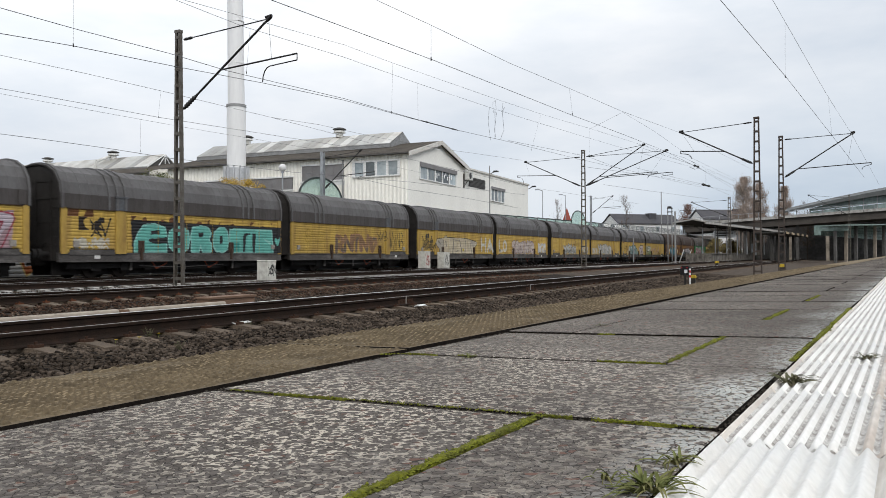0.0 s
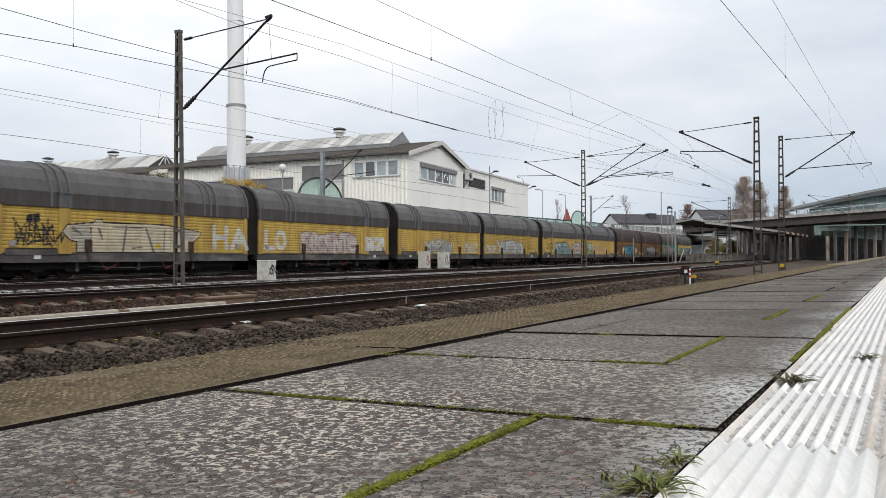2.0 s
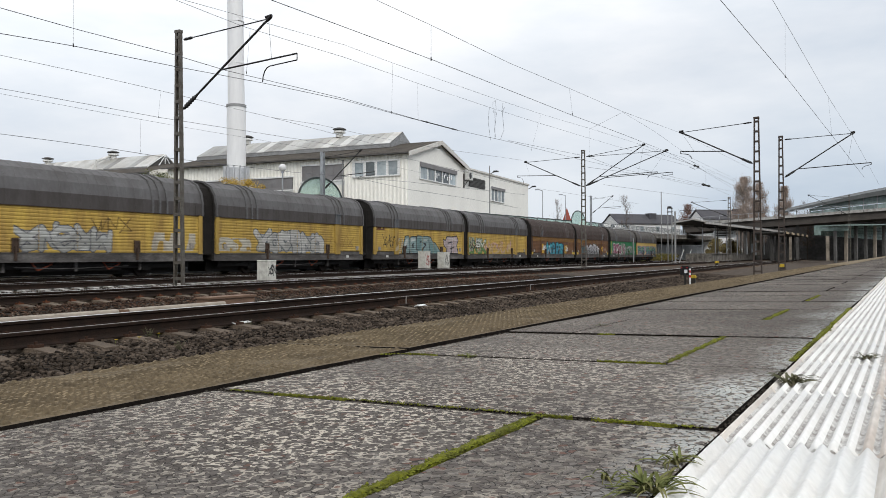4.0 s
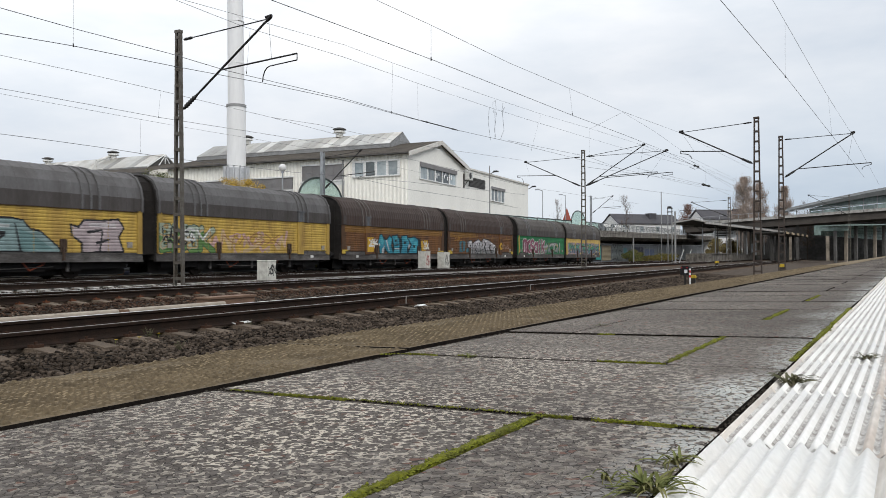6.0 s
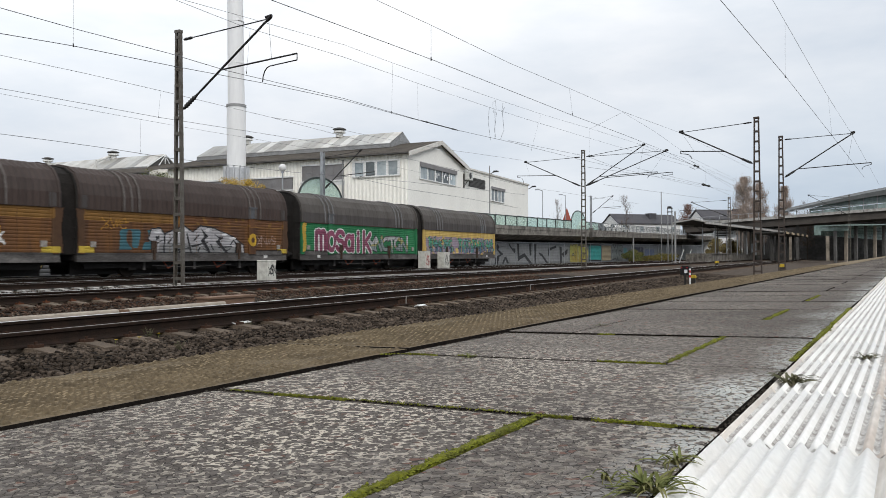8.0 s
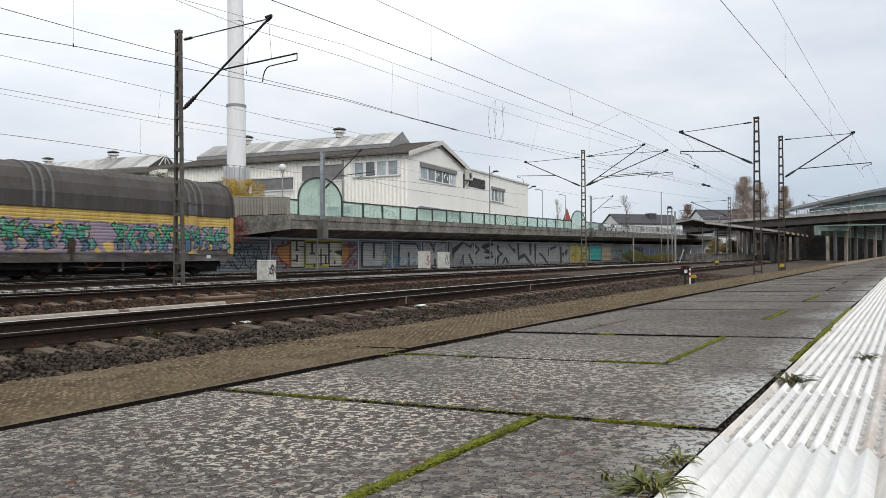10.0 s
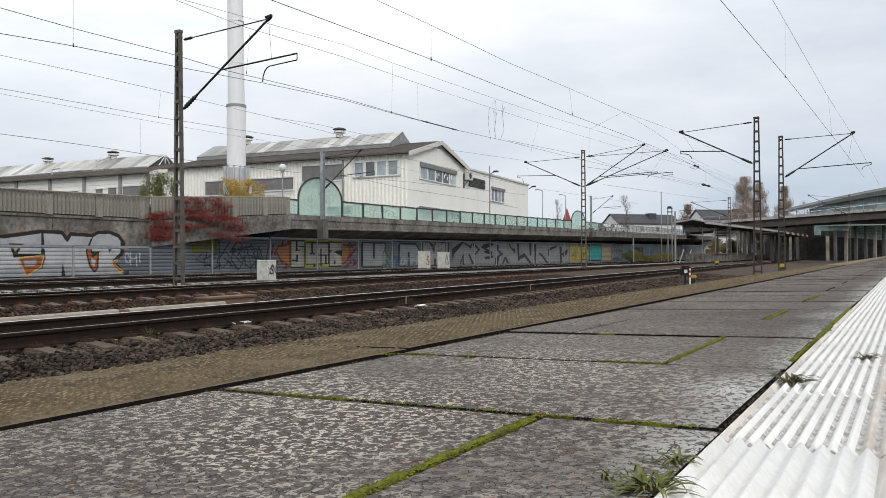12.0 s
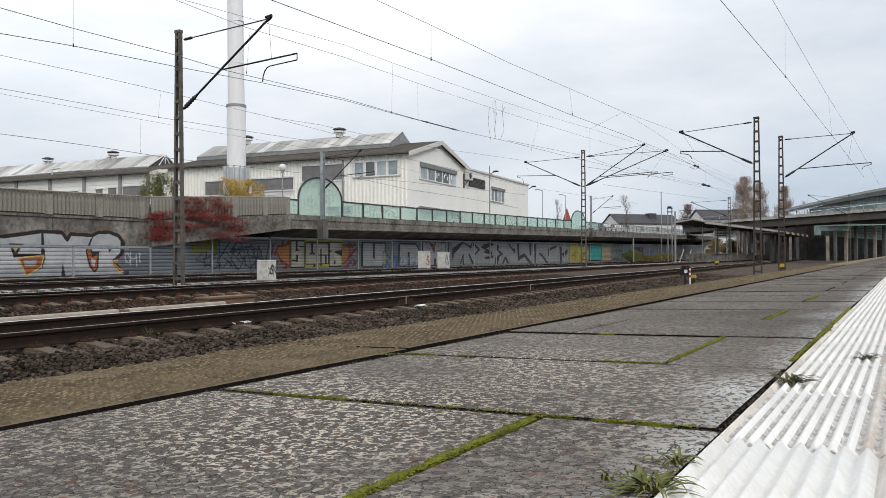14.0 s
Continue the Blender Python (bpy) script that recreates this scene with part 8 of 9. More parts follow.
# ---------------------------------------------------------------- train
SPEED, GAIN, BRAKE, FRONT0 = 15.83, 0.058, 0.088, 166.31
UNIT, REAR, LINK, COUPLE = 13.76, 13.38, 0.78, 1.24  # the rear half is a little shorter than the front half
WAGON = UNIT + REAR + LINK + COUPLE
TRAIN, WHEELS = [], []
WHEEL_R = 0.46
SIDE = Ribs(1.47, 1.07, 2.88, 0.1392, 0.02)

streak = dict(stretch=(1, 1, 0.25), scale=1.3, fine=14, bump=0.08, grit=0.14)
M["wagon_yellow"] = material("wagon_yellow", (0.48, 0.325, 0.07), 0.6, second=(0.27, 0.165, 0.048), amount=0.45, spread=0.1, **streak)
M["wagon_pale"] = material("wagon_pale", (0.56, 0.4, 0.12), 0.6, second=(0.36, 0.23, 0.07), amount=0.35, **streak)
M["wagon_brown"] = material("wagon_brown", (0.16, 0.07, 0.02), 0.65, second=(0.075, 0.034, 0.018), amount=0.65, spread=0.1, **streak)
M["wagon_green"] = material("wagon_green", (0.018, 0.165, 0.06), 0.6, second=(0.014, 0.11, 0.043), amount=0.4, **streak)
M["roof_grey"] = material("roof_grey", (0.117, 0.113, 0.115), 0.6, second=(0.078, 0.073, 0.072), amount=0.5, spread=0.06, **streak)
# lower roof sides: browner panels, also darkened for weaker light on upright faces
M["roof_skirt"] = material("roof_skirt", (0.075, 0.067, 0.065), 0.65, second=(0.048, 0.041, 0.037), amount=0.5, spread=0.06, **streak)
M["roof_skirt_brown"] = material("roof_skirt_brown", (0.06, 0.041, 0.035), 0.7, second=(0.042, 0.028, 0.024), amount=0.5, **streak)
M["roof_old"] = material("roof_old", (0.088, 0.079, 0.072), 0.65, second=(0.058, 0.049, 0.043), amount=0.5, **streak)
M["roof_brown"] = material("roof_brown", (0.06, 0.044, 0.039), 0.7, second=(0.042, 0.03, 0.026), amount=0.5, **streak)
M["roof_band"] = material("roof_band", (0.17, 0.165, 0.17), 0.6, second=(0.11, 0.105, 0.1), scale=3)
M["roof_band_brown"] = material("roof_band_brown", (0.125, 0.108, 0.1), 0.65, second=(0.08, 0.066, 0.06), scale=3)
M["roof_ridge"] = material("roof_ridge", (0.135, 0.132, 0.135), 0.55, second=(0.085, 0.08, 0.078), scale=2)
M["pillar_blue"] = material("pillar_blue", (0.105, 0.112, 0.125), 0.6, second=(0.07, 0.068, 0.068), scale=2)
M["brake_red"] = material("brake_red", (0.3, 0.075, 0.04), 0.8, second=(0.16, 0.05, 0.03), scale=6)
M["end_grey"] = material("end_grey", (0.027, 0.024, 0.022), 0.85, second=(0.015, 0.013, 0.012), scale=1.4, amount=0.6, grit=0.3)
M["sill_grey"] = material("sill_grey", (0.068, 0.062, 0.059), 0.85, second=(0.19, 0.178, 0.17), scale=1.1, amount=0.32, fine=16, stretch=(1, 0.6, 1.6), grit=0.3)
M["gangway"] = material("gangway", (0.017, 0.014, 0.012), 0.95, second=(0.01, 0.008, 0.007), scale=1.5, fine=20)
M["under_dark"] = material("under_dark", (0.018, 0.016, 0.015), 0.85, scale=4)
M["wheel_steel"] = material("wheel_steel", (0.026, 0.021, 0.018), 0.75, metal=0.2, scale=6, shine=0.1)
M["lock_brown"] = material("lock_brown", (0.07, 0.045, 0.032), 0.8, scale=5)
M["hatch_pale"] = material("hatch_pale", (0.33, 0.31, 0.28), 0.7, second=(0.2, 0.17, 0.15), scale=4)

ROOF = [(1.53, 2.88), (1.53, 3.48), (1.43, 3.95), (1.17, 4.37), (0.72, 4.62), (0.24, 4.71), (-0.24, 4.71), (-0.72, 4.62), (-1.17, 4.37), (-1.43, 3.95), (-1.53, 3.48), (-1.53, 2.88)]


def grown(prof, d):
    return [(x * (1 + d / 1.5), z + d * max(0.0, (z - 3.2)) / 1.3) for x, z in prof]


def side_mesh(mat):
    bm = bmesh.new()
    rows = [[bm.verts.new((SIDE(k), y, SIDE.z0 + k * SIDE.dz)) for y in (0.06, UNIT - 0.06)] for k in range(SIDE.n + 1)]
    for a, b in zip(rows, rows[1:]):
        bm.faces.new((a[0], a[1], b[1], b[0]))
    back = [bm.verts.new((1.4, y, z)) for z in (SIDE.z0, 2.88) for y in (0.06, UNIT - 0.06)]
    bm.faces.new((rows[0][0], rows[0][1], back[1], back[0]))
    return finish("side_wall", bm, mat)


def roof_mesh(mat, ribbed):
    bm = bmesh.new()
    if not ribbed:
        cuts = [0.0]
        for i in range(1, 30):
            cuts += [UNIT * i / 30 - 0.02, UNIT * i / 30, UNIT * i / 30 + 0.02]
        rows = [[bm.verts.new((x, y, z)) for x, z in grown(ROOF, 0.012 if i % 3 == 2 else 0.0)] for i, y in enumerate(cuts + [UNIT])]
        for a, b in zip(rows, rows[1:]):
            for j in range(len(ROOF) - 1):
                bm.faces.new((a[j], b[j], b[j + 1], a[j + 1]))
    else:
        n = 96
        rows = []
        for i in range(n + 1):
            prof = grown(ROOF, 0.034 if i % 2 else 0.0)
            rows.append([bm.verts.new((x, UNIT * i / n, z)) for x, z in prof])
        for a, b in zip(rows, rows[1:]):
            for j in range(len(ROOF) - 1):
                bm.faces.new((a[j], b[j], b[j + 1], a[j + 1]))
    # upright lower facets take the browner colour that includes their shade
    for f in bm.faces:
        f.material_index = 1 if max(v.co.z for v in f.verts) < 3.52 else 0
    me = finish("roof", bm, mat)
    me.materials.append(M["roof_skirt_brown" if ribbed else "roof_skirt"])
    return me


def end_mesh():
    bm = bmesh.new()
    prof = [(1.42, 0.75)] + [(x * 0.95, z - 0.04) for x, z in ROOF] + [(-1.42, 0.75)]
    sweep(bm, prof, 0, 0.06)
    for x in (-0.95, 0.0, 0.95):
        box(bm, x - 0.05, x + 0.05, -0.04, 0.0, 0.8, 4.1)
    for z in (1.35, 2.3, 3.25, 3.95):
        box(bm, -1.3 if z < 3.9 else -1.1, 1.3 if z < 3.9 else 1.1, -0.03, 0.0, z, z + 0.07)
    for a, b in zip(ROOF, ROOF[1:]):
        rod(bm, (a[0] * 0.97, -0.02, a[1] - 0.03), (b[0] * 0.97, -0.02, b[1] - 0.03), 0.045, 6)
    for z in (1.7, 2.1, 2.5, 2.9):
        rod(bm, (1.18, -0.09, z), (1.38, -0.09, z), 0.015, 5)
        rod(bm, (1.18, -0.09, z), (1.18, 0.0, z), 0.012, 5), rod(bm, (1.38, -0.09, z), (1.38, 0.0, z), 0.012, 5)
    pipe(bm, [(0.45, -0.05, 0.8), (0.45, -0.12, 1.2), (0.6, -0.12, 1.45), (0.75, -0.05, 1.5)], 0.03, 6)
    return finish("end_wall", bm, "end_grey")


def band_mesh(mat):
    bm = bmesh.new()
    outer, inner = grown(ROOF, 0.06), grown(ROOF, -0.01)
    for a, b in (((outer, -0.05), (outer, 0.05)), ((inner, -0.05), (outer, -0.05)), ((outer, 0.05), (inner, 0.05))):
        ra = [bm.verts.new((x, a[1], z)) for x, z in a[0]]
        rb = [bm.verts.new((x, b[1], z)) for x, z in b[0]]
        for j in range(len(ROOF) - 1):
            bm.faces.new((ra[j], rb[j], rb[j + 1], ra[j + 1]))
    return finish("roof_band", bm, mat)


def simple(name, mat, *boxes):
    bm = bmesh.new()
    for b in boxes:
        box(bm, *b)
    return finish(name, bm, mat)


def wheelset_mesh():
    bm = bmesh.new()
    rod(bm, (-0.95, 0, 0), (0.95, 0, 0), 0.08, 8)
    for s in (-1, 1):
        rod(bm, (s * 0.72, 0, 0), (s * 0.82, 0, 0), WHEEL_R, 24)
        rod(bm, (s * 0.69, 0, 0), (s * 0.72, 0, 0), WHEEL_R + 0.03, 24)
        for a in range(4):
            c = Vector((s * 0.83, 0.25 * math.cos(a * 1.571), 0.25 * math.sin(a * 1.571)))
            rod(bm, c, c + Vector((s * 0.03, 0, 0)), 0.05, 6)
    return finish("wheelset", bm, "wheel_steel")


SHARED = {}


def shared(key, make, *args):
    if key not in SHARED:
        SHARED[key] = make(*args)
    return SHARED[key]


def wagon_unit(t, y0, look_of, outer_front):
    """One half of a wagon, its front end at y0. outer_front: the buffers are at the front."""
    side, roof, band = look_of
    short = 1.0 if outer_front else REAR / UNIT
    here = pose(0, y0, 0) @ Matrix.Diagonal((1, short, 1, 1))
    body = part("body", (lambda bm: (box(bm, -1.4, 1.4, 0.03, UNIT - 0.03, 0.98, 3.3), bm)[1])(bmesh.new()), "end_grey", t, "dark inner body", at=here)
    same("side_wall", shared("side" + side, side_mesh, side), body, pose(0, 0, 0))
    same("side_wall", shared("side" + side, side_mesh, side), body, pose(0, UNIT, 0, 0, 0, 180))
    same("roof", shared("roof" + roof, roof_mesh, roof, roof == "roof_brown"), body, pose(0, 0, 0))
    for y, rz in ((0.0, 0), (UNIT, 180)):
        same("end_wall", shared("end", end_mesh), body, pose(0, y, 0, 0, 0, rz))
    outer, inner = (2.75, UNIT - 2.75) if outer_front else (UNIT - 2.75, 2.75)
    for c in (outer, inner):
        for d in (-0.42, 0.0, 0.42):
            same("roof_band", shared("band" + band, band_mesh, band), body, pose(0, c + d, 0))
    for y in (0.1, UNIT - 0.1):
        same("roof_band", shared("band" + roof, band_mesh, roof), body, pose(0, y, 0))
    s = -1 if outer_front else 1
    for flip in (1, -1):
        turn = pose(0, 0, 0) if flip == 1 else pose(0, UNIT, 0, 0, 0, 180)
        at = (lambda y: turn @ pose(0, y if flip == 1 else UNIT - y, 0))
        same("pillar", shared("pillar" + side, simple, "pillar", side, (1.44, 1.545, -0.27, 0.27, 1.02, 2.9)), body, at(outer - s * 0.21))
        same("pillar_head", shared("phead", simple, "pillar_head", "pillar_blue", (1.5, 1.575, -0.3, 0.3, 2.9, 3.47), (1.5, 1.61, -0.34, 0.34, 3.43, 3.5)), body, at(outer - s * 0.21))
        for y in (0.34, UNIT - 0.34):
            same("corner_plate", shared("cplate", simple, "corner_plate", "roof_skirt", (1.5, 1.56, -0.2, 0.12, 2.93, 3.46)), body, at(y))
        lo, hi = sorted((outer + s * 0.1, outer + s * 2.3))
        same("end_sill", shared("esill%d" % s, simple, "end_sill", "sill_grey", (1.3, 1.505, lo, hi, 0.98, 1.2)), body, turn if flip == 1 else pose(0, 0, 0) @ Matrix.Diagonal((-1, 1, 1, 1)))
        same("handrail", shared("ehand%d" % s, simple, "handrail", "under_dark", (1.5, 1.525, lo + 0.05, hi - 0.05, 1.215, 1.245)), body, turn if flip == 1 else pose(0, 0, 0) @ Matrix.Diagonal((-1, 1, 1, 1)))
        same("drip_rail", shared("drip" + side, simple, "drip_rail", "lock_brown", (1.49, 1.545, 0.3, UNIT - 0.3, 2.865, 2.895)), body, turn)
        same("corner_post", shared("cpost" + side, simple, "corner_post", side, (1.43, 1.53, -0.13, 0.13, 1.02, 2.95)), body, at(0.2))
        same("corner_post", shared("cpost" + side, simple, "corner_post", side, (1.43, 1.53, -0.13, 0.13, 1.02, 2.95)), body, at(UNIT - 0.2))
        for y in (4.05, 9.75):
            same("lock", shared("lock", simple, "lock", "lock_brown", (1.48, 1.56, -0.15, -0.09, 1.08, 1.6), (1.48, 1.56, 0.09, 0.15, 1.08, 1.6), (1.48, 1.55, -0.15, 0.15, 1.56, 1.62), (1.48, 1.52, -0.09, 0.09, 1.08, 1.56), (1.5, 1.6, -0.04, 0.04, 0.75, 1.3)), body, at(y))
        for y in (0.75, UNIT - 0.75):
            same("hatch", shared("hatch", simple, "hatch", "hatch_pale", (1.48, 1.54, -0.13, 0.13, 1.3, 1.54)), body, at(y))
        same("frame_beam", shared("sill", simple, "frame_beam", "sill_grey", (1.3, 1.47, 0.0, UNIT, 0.7, 1.07), (1.3, 1.5, 0.0, UNIT, 0.68, 0.74), (1.3, 1.5, 0.0, UNIT, 1.03, 1.068)), body, turn)
        same("name_plate", shared("plate", simple, "name_plate", "white_paint", (1.47, 1.478, -0.14, 0.14, 0.82, 1.04)), body, at(outer + s * 0.95))
        for i in range(7):
            same("seam", shared("seam" + side, simple, "seam", side, (1.482, 1.4935, -0.012, 0.012, 1.08, 2.86)), body, at(1.6 + i * 1.72))
    same("underframe", shared("under", simple, "underframe", "under_dark", (-1.25, 1.25, 0.15, UNIT - 0.15, 0.72, 0.99)), body, pose(0, 0, 0))
    same("centre_sill", shared("csill", simple, "centre_sill", "under_dark", (-0.3, 0.3, -0.2, UNIT + 0.2, 0.55, 0.75)), body, pose(0, 0, 0))
    same("brake_tank", shared("tank", simple, "brake_tank", "under_dark", (-0.9, 0.9, 5.2, 6.6, 0.35, 0.72)), body, pose(0, 0, 0))
    for x in (-1.025, 1.025):
        same("side_trough", shared("trough", simple, "side_trough", "under_dark", (-0.125, 0.125, 4.6, 9.2, 0.32, 0.72)), body, pose(x, 0, 0))
    # added dark plates that stop light passing below the wagon
    for x in (-0.585, 0.585):
        same("floor_beam", shared("splate", simple, "floor_beam", "under_dark", (-0.035, 0.035, 0.3, UNIT - 0.3, 0.14, 0.72)), body, pose(x, 0, 0))
    for x in (-1.085, 1.085):
        same("side_rail", shared("srail", simple, "side_rail", "under_dark", (-0.035, 0.035, 0.6, UNIT - 0.6, 0.4, 0.72)), body, pose(x, 0, 0))
    ax = (outer - s * 0.75, outer + s * 0.75, inner + s * 0.4)
    for y in ax:
        for sx in (-1, 1):
            same("axle_box", shared("abox", simple, "axle_box", "under_dark", (-0.11, 0.11, -0.22, 0.22, 0.3, 0.72)), body, pose(sx * 1.03, y, 0))
            same("leaf_spring", shared("spring", simple, "leaf_spring", "under_dark", (-0.05, 0.05, -0.6, 0.6, 0.722, 0.8)), body, pose(sx * 1.03, y, -0.1))
        w = same("wheelset", shared("wheelset", wheelset_mesh), t, pose(0, y0 + y * short, WHEEL_R))
        WHEELS.append((w, y0 + y * short))
    bm = bmesh.new()
    for a in (4.9, 8.2):
        rod(bm, (1.2, a, 0.7), (1.2, a + 0.3, 0.36), 0.035, 5)
        rod(bm, (1.2, a + 0.3, 0.36), (1.2, a + 0.9, 0.6), 0.035, 5)
        rod(bm, (1.2, a, 0.68), (1.2, a + 0.95, 0.66), 0.025, 5)
    part("brake_rod", bm, "brake_red", body, "rusty red brake rod")
    bm = bmesh.new()
    pipe(bm, [(1.22, 4.2, 0.5), (1.22, 6.0, 0.42), (1.22, 7.0, 0.42), (1.22, 9.5, 0.5)], 0.025, 5)
    part("brake_pipe", bm, "sill_grey", body)
    for y in (3.75, 6.9, UNIT - 3.6):
        bm = bmesh.new()
        box(bm, 1.17, 1.24, y - 0.06, y + 0.06, 0.3, 0.7)
        part("hanger", bm, "sill_grey", body)
    end_y = 0.0 if outer_front else UNIT
    for x in (-0.87, 0.87):
        bm = bmesh.new()
        rod(bm, (x, end_y, 1.03), (x, end_y + s * 0.42, 1.03), 0.09, 10)
        rod(bm, (x, end_y + s * 0.42, 1.03), (x, end_y + s * 0.58, 1.03), 0.2, 14)
        part("buffer", bm, "under_dark", body)
    return body


YEL, BRN, PAL, GRN = ("wagon_yellow", "roof_grey", "roof_ridge"), ("wagon_brown", "roof_brown", "roof_band_brown"), ("wagon_pale", "roof_old", "roof_band"), ("wagon_green", "roof_old", "roof_band")
# outlines of the larger sprayed pieces, on a ten by ten grid laid over each
LITE, DEEP = (0.24, 0.5, 0.45), (0.05, 0.27, 0.24)
EOROM = [(BLACK, None, 0, [(0, 10), (10, 9.8), (10, 0.1), (0.1, 0)]),
         (TEAL, LITE, 0.05, [(0.2, 0.3), (0.2, 3.0), (0.4, 6.0), (0.7, 8.5), (1.3, 9.1), (1.9, 8.0), (2.0, 5.6), (2.0, 2.8), (2.0, 0.3)]),
         (BLACK, None, 0, [(1.0, 4.4), (2.2, 5.1), (2.2, 3.2), (1.4, 2.9), (1.0, 3.4)]), (BLACK, None, 0, [(1.1, 6.8), (1.6, 7.3), (1.6, 6.1), (1.1, 5.8)]),
         (LITE, None, 0, [(0.35, 3.0), (0.7, 3.2), (0.75, 1.9), (0.35, 1.6)]), (TEAL, LITE, 0.05, [(2.1, 4.2), (2.2, 6.7), (2.5, 8.2), (2.9, 8.6), (3.3, 7.3), (3.4, 4.4), (3.3, 1.5), (3.0, 0.3), (2.5, 0.3), (2.2, 1.8)]),
         (BLACK, None, 0, [(2.65, 5.4), (2.85, 5.8), (2.85, 3.6), (2.7, 3.2)]),
         (TEAL, LITE, 0.05, [(3.55, 0.3), (3.5, 5.8), (3.6, 8.4), (4.1, 9.0), (4.6, 8.6), (4.8, 6.8), (4.65, 4.5), (4.8, 3.1), (4.8, 0.4), (4.25, 0.3), (4.1, 2.8), (4.0, 0.3)]), (BLACK, None, 0, [(3.95, 6.7), (4.3, 6.9), (4.3, 5.5), (4.0, 5.3)]),
         (TEAL, LITE, 0.05, [(4.95, 4.2), (5.05, 7.2), (5.4, 8.8), (5.75, 8.7), (5.95, 7.0), (6.0, 3.9), (5.9, 1.2), (5.6, 0.3), (5.15, 0.7), (4.98, 2.3)]), (BLACK, None, 0, [(5.4, 5.8), (5.6, 6.2), (5.6, 3.5), (5.4, 3.1)]),
         (TEAL, LITE, 0.05, [(6.1, 0.4), (6.1, 8.4), (9.3, 8.6), (9.4, 0.1)]), (DEEP, None, 0, [(6.25, 0.4), (6.3, 3.7), (6.8, 3.8), (6.8, 0.4)]),
         (BLACK, None, 0, [(7.05, 0.4), (7.05, 6.0), (7.2, 7.2), (7.6, 7.3), (7.6, 6.8), (7.3, 6.3), (7.2, 0.4)]), (BLACK, None, 0, [(7.8, 0.3), (7.75, 7.3), (8.05, 7.3), (7.95, 0.3)]), (LITE, None, 0, [(8.6, 5.5), (9.2, 4.5), (9.2, 3.2), (8.9, 4.2)]),
         (TEAL, BLACK, 0.03, [(9.5, 5.1), (9.65, 6.0), (9.75, 5.3), (9.9, 6.0), (10.0, 5.2), (9.75, 2.6)])]
CREAMY, CREAM_D, SMOKE = (0.5, 0.43, 0.31), (0.36, 0.33, 0.28), (0.14, 0.13, 0.12)
CREAM_BLOCK = [(CREAMY, BLACK, 0.035, [(0, 6.3), (0.3, 8.0), (2.0, 8.9), (2.1, 9.9), (2.5, 10), (2.6, 9.0), (6.4, 9.2), (7.8, 8.7), (10, 7.1), (9.9, 5.6), (9.3, 3.6), (9.3, 0.1), (0.9, 0), (0.9, 3.3), (0.5, 3.6), (0.1, 5.1)]),
               (CREAM_D, None, 0, [(0.1, 6.1), (0.4, 7.7), (1.7, 8.3), (1.8, 0.2), (1.0, 0.2), (1.0, 3.4), (0.5, 4.0)]), (CREAM_D, None, 0, [(8.3, 8.0), (9.8, 6.8), (9.2, 4), (8.6, 4.5)]),
               (BLACK, None, 0, [(1.75, 7.6), (1.82, 7.6), (1.9, 0.1), (1.83, 0.1)]), (SMOKE, None, 0, [(4.1, 8.3), (4.25, 8.4), (4.0, 0.1), (3.85, 0.1)]), (SMOKE, None, 0, [(5.5, 8.2), (5.65, 8.2), (6.25, 0.1), (6.1, 0.1)]),
               (SMOKE, None, 0, [(7.0, 8.1), (7.08, 8.1), (6.98, 0.1), (6.9, 0.1)]), (SMOKE, None, 0, [(3.2, 7.9), (5.4, 8.1), (5.4, 7.7), (3.2, 7.6)]), (SMOKE, None, 0, [(8.1, 7.9), (8.2, 7.9), (8.7, 0.1), (8.6, 0.1)]),
               (SMOKE, None, 0, [(0.5, 6.9), (1.2, 5.0), (1.3, 5.4), (0.7, 7.4)]), (SMOKE, None, 0, [(2.2, 7.4), (2.5, 3.8), (2.6, 3.8), (2.4, 7.4)]), (SMOKE, None, 0, [(4.6, 1.2), (5.4, 1.6), (5.4, 2.0), (4.6, 1.6)]), ((0.5, 0.38, 0.04), None, 0, [(6.3, 2.8), (6.7, 2.8), (6.7, 1.3), (6.3, 1.3)])]
T1, T2, T3 = (0.2, 0.28, 0.28), (0.13, 0.22, 0.22), (0.42, 0.45, 0.45)
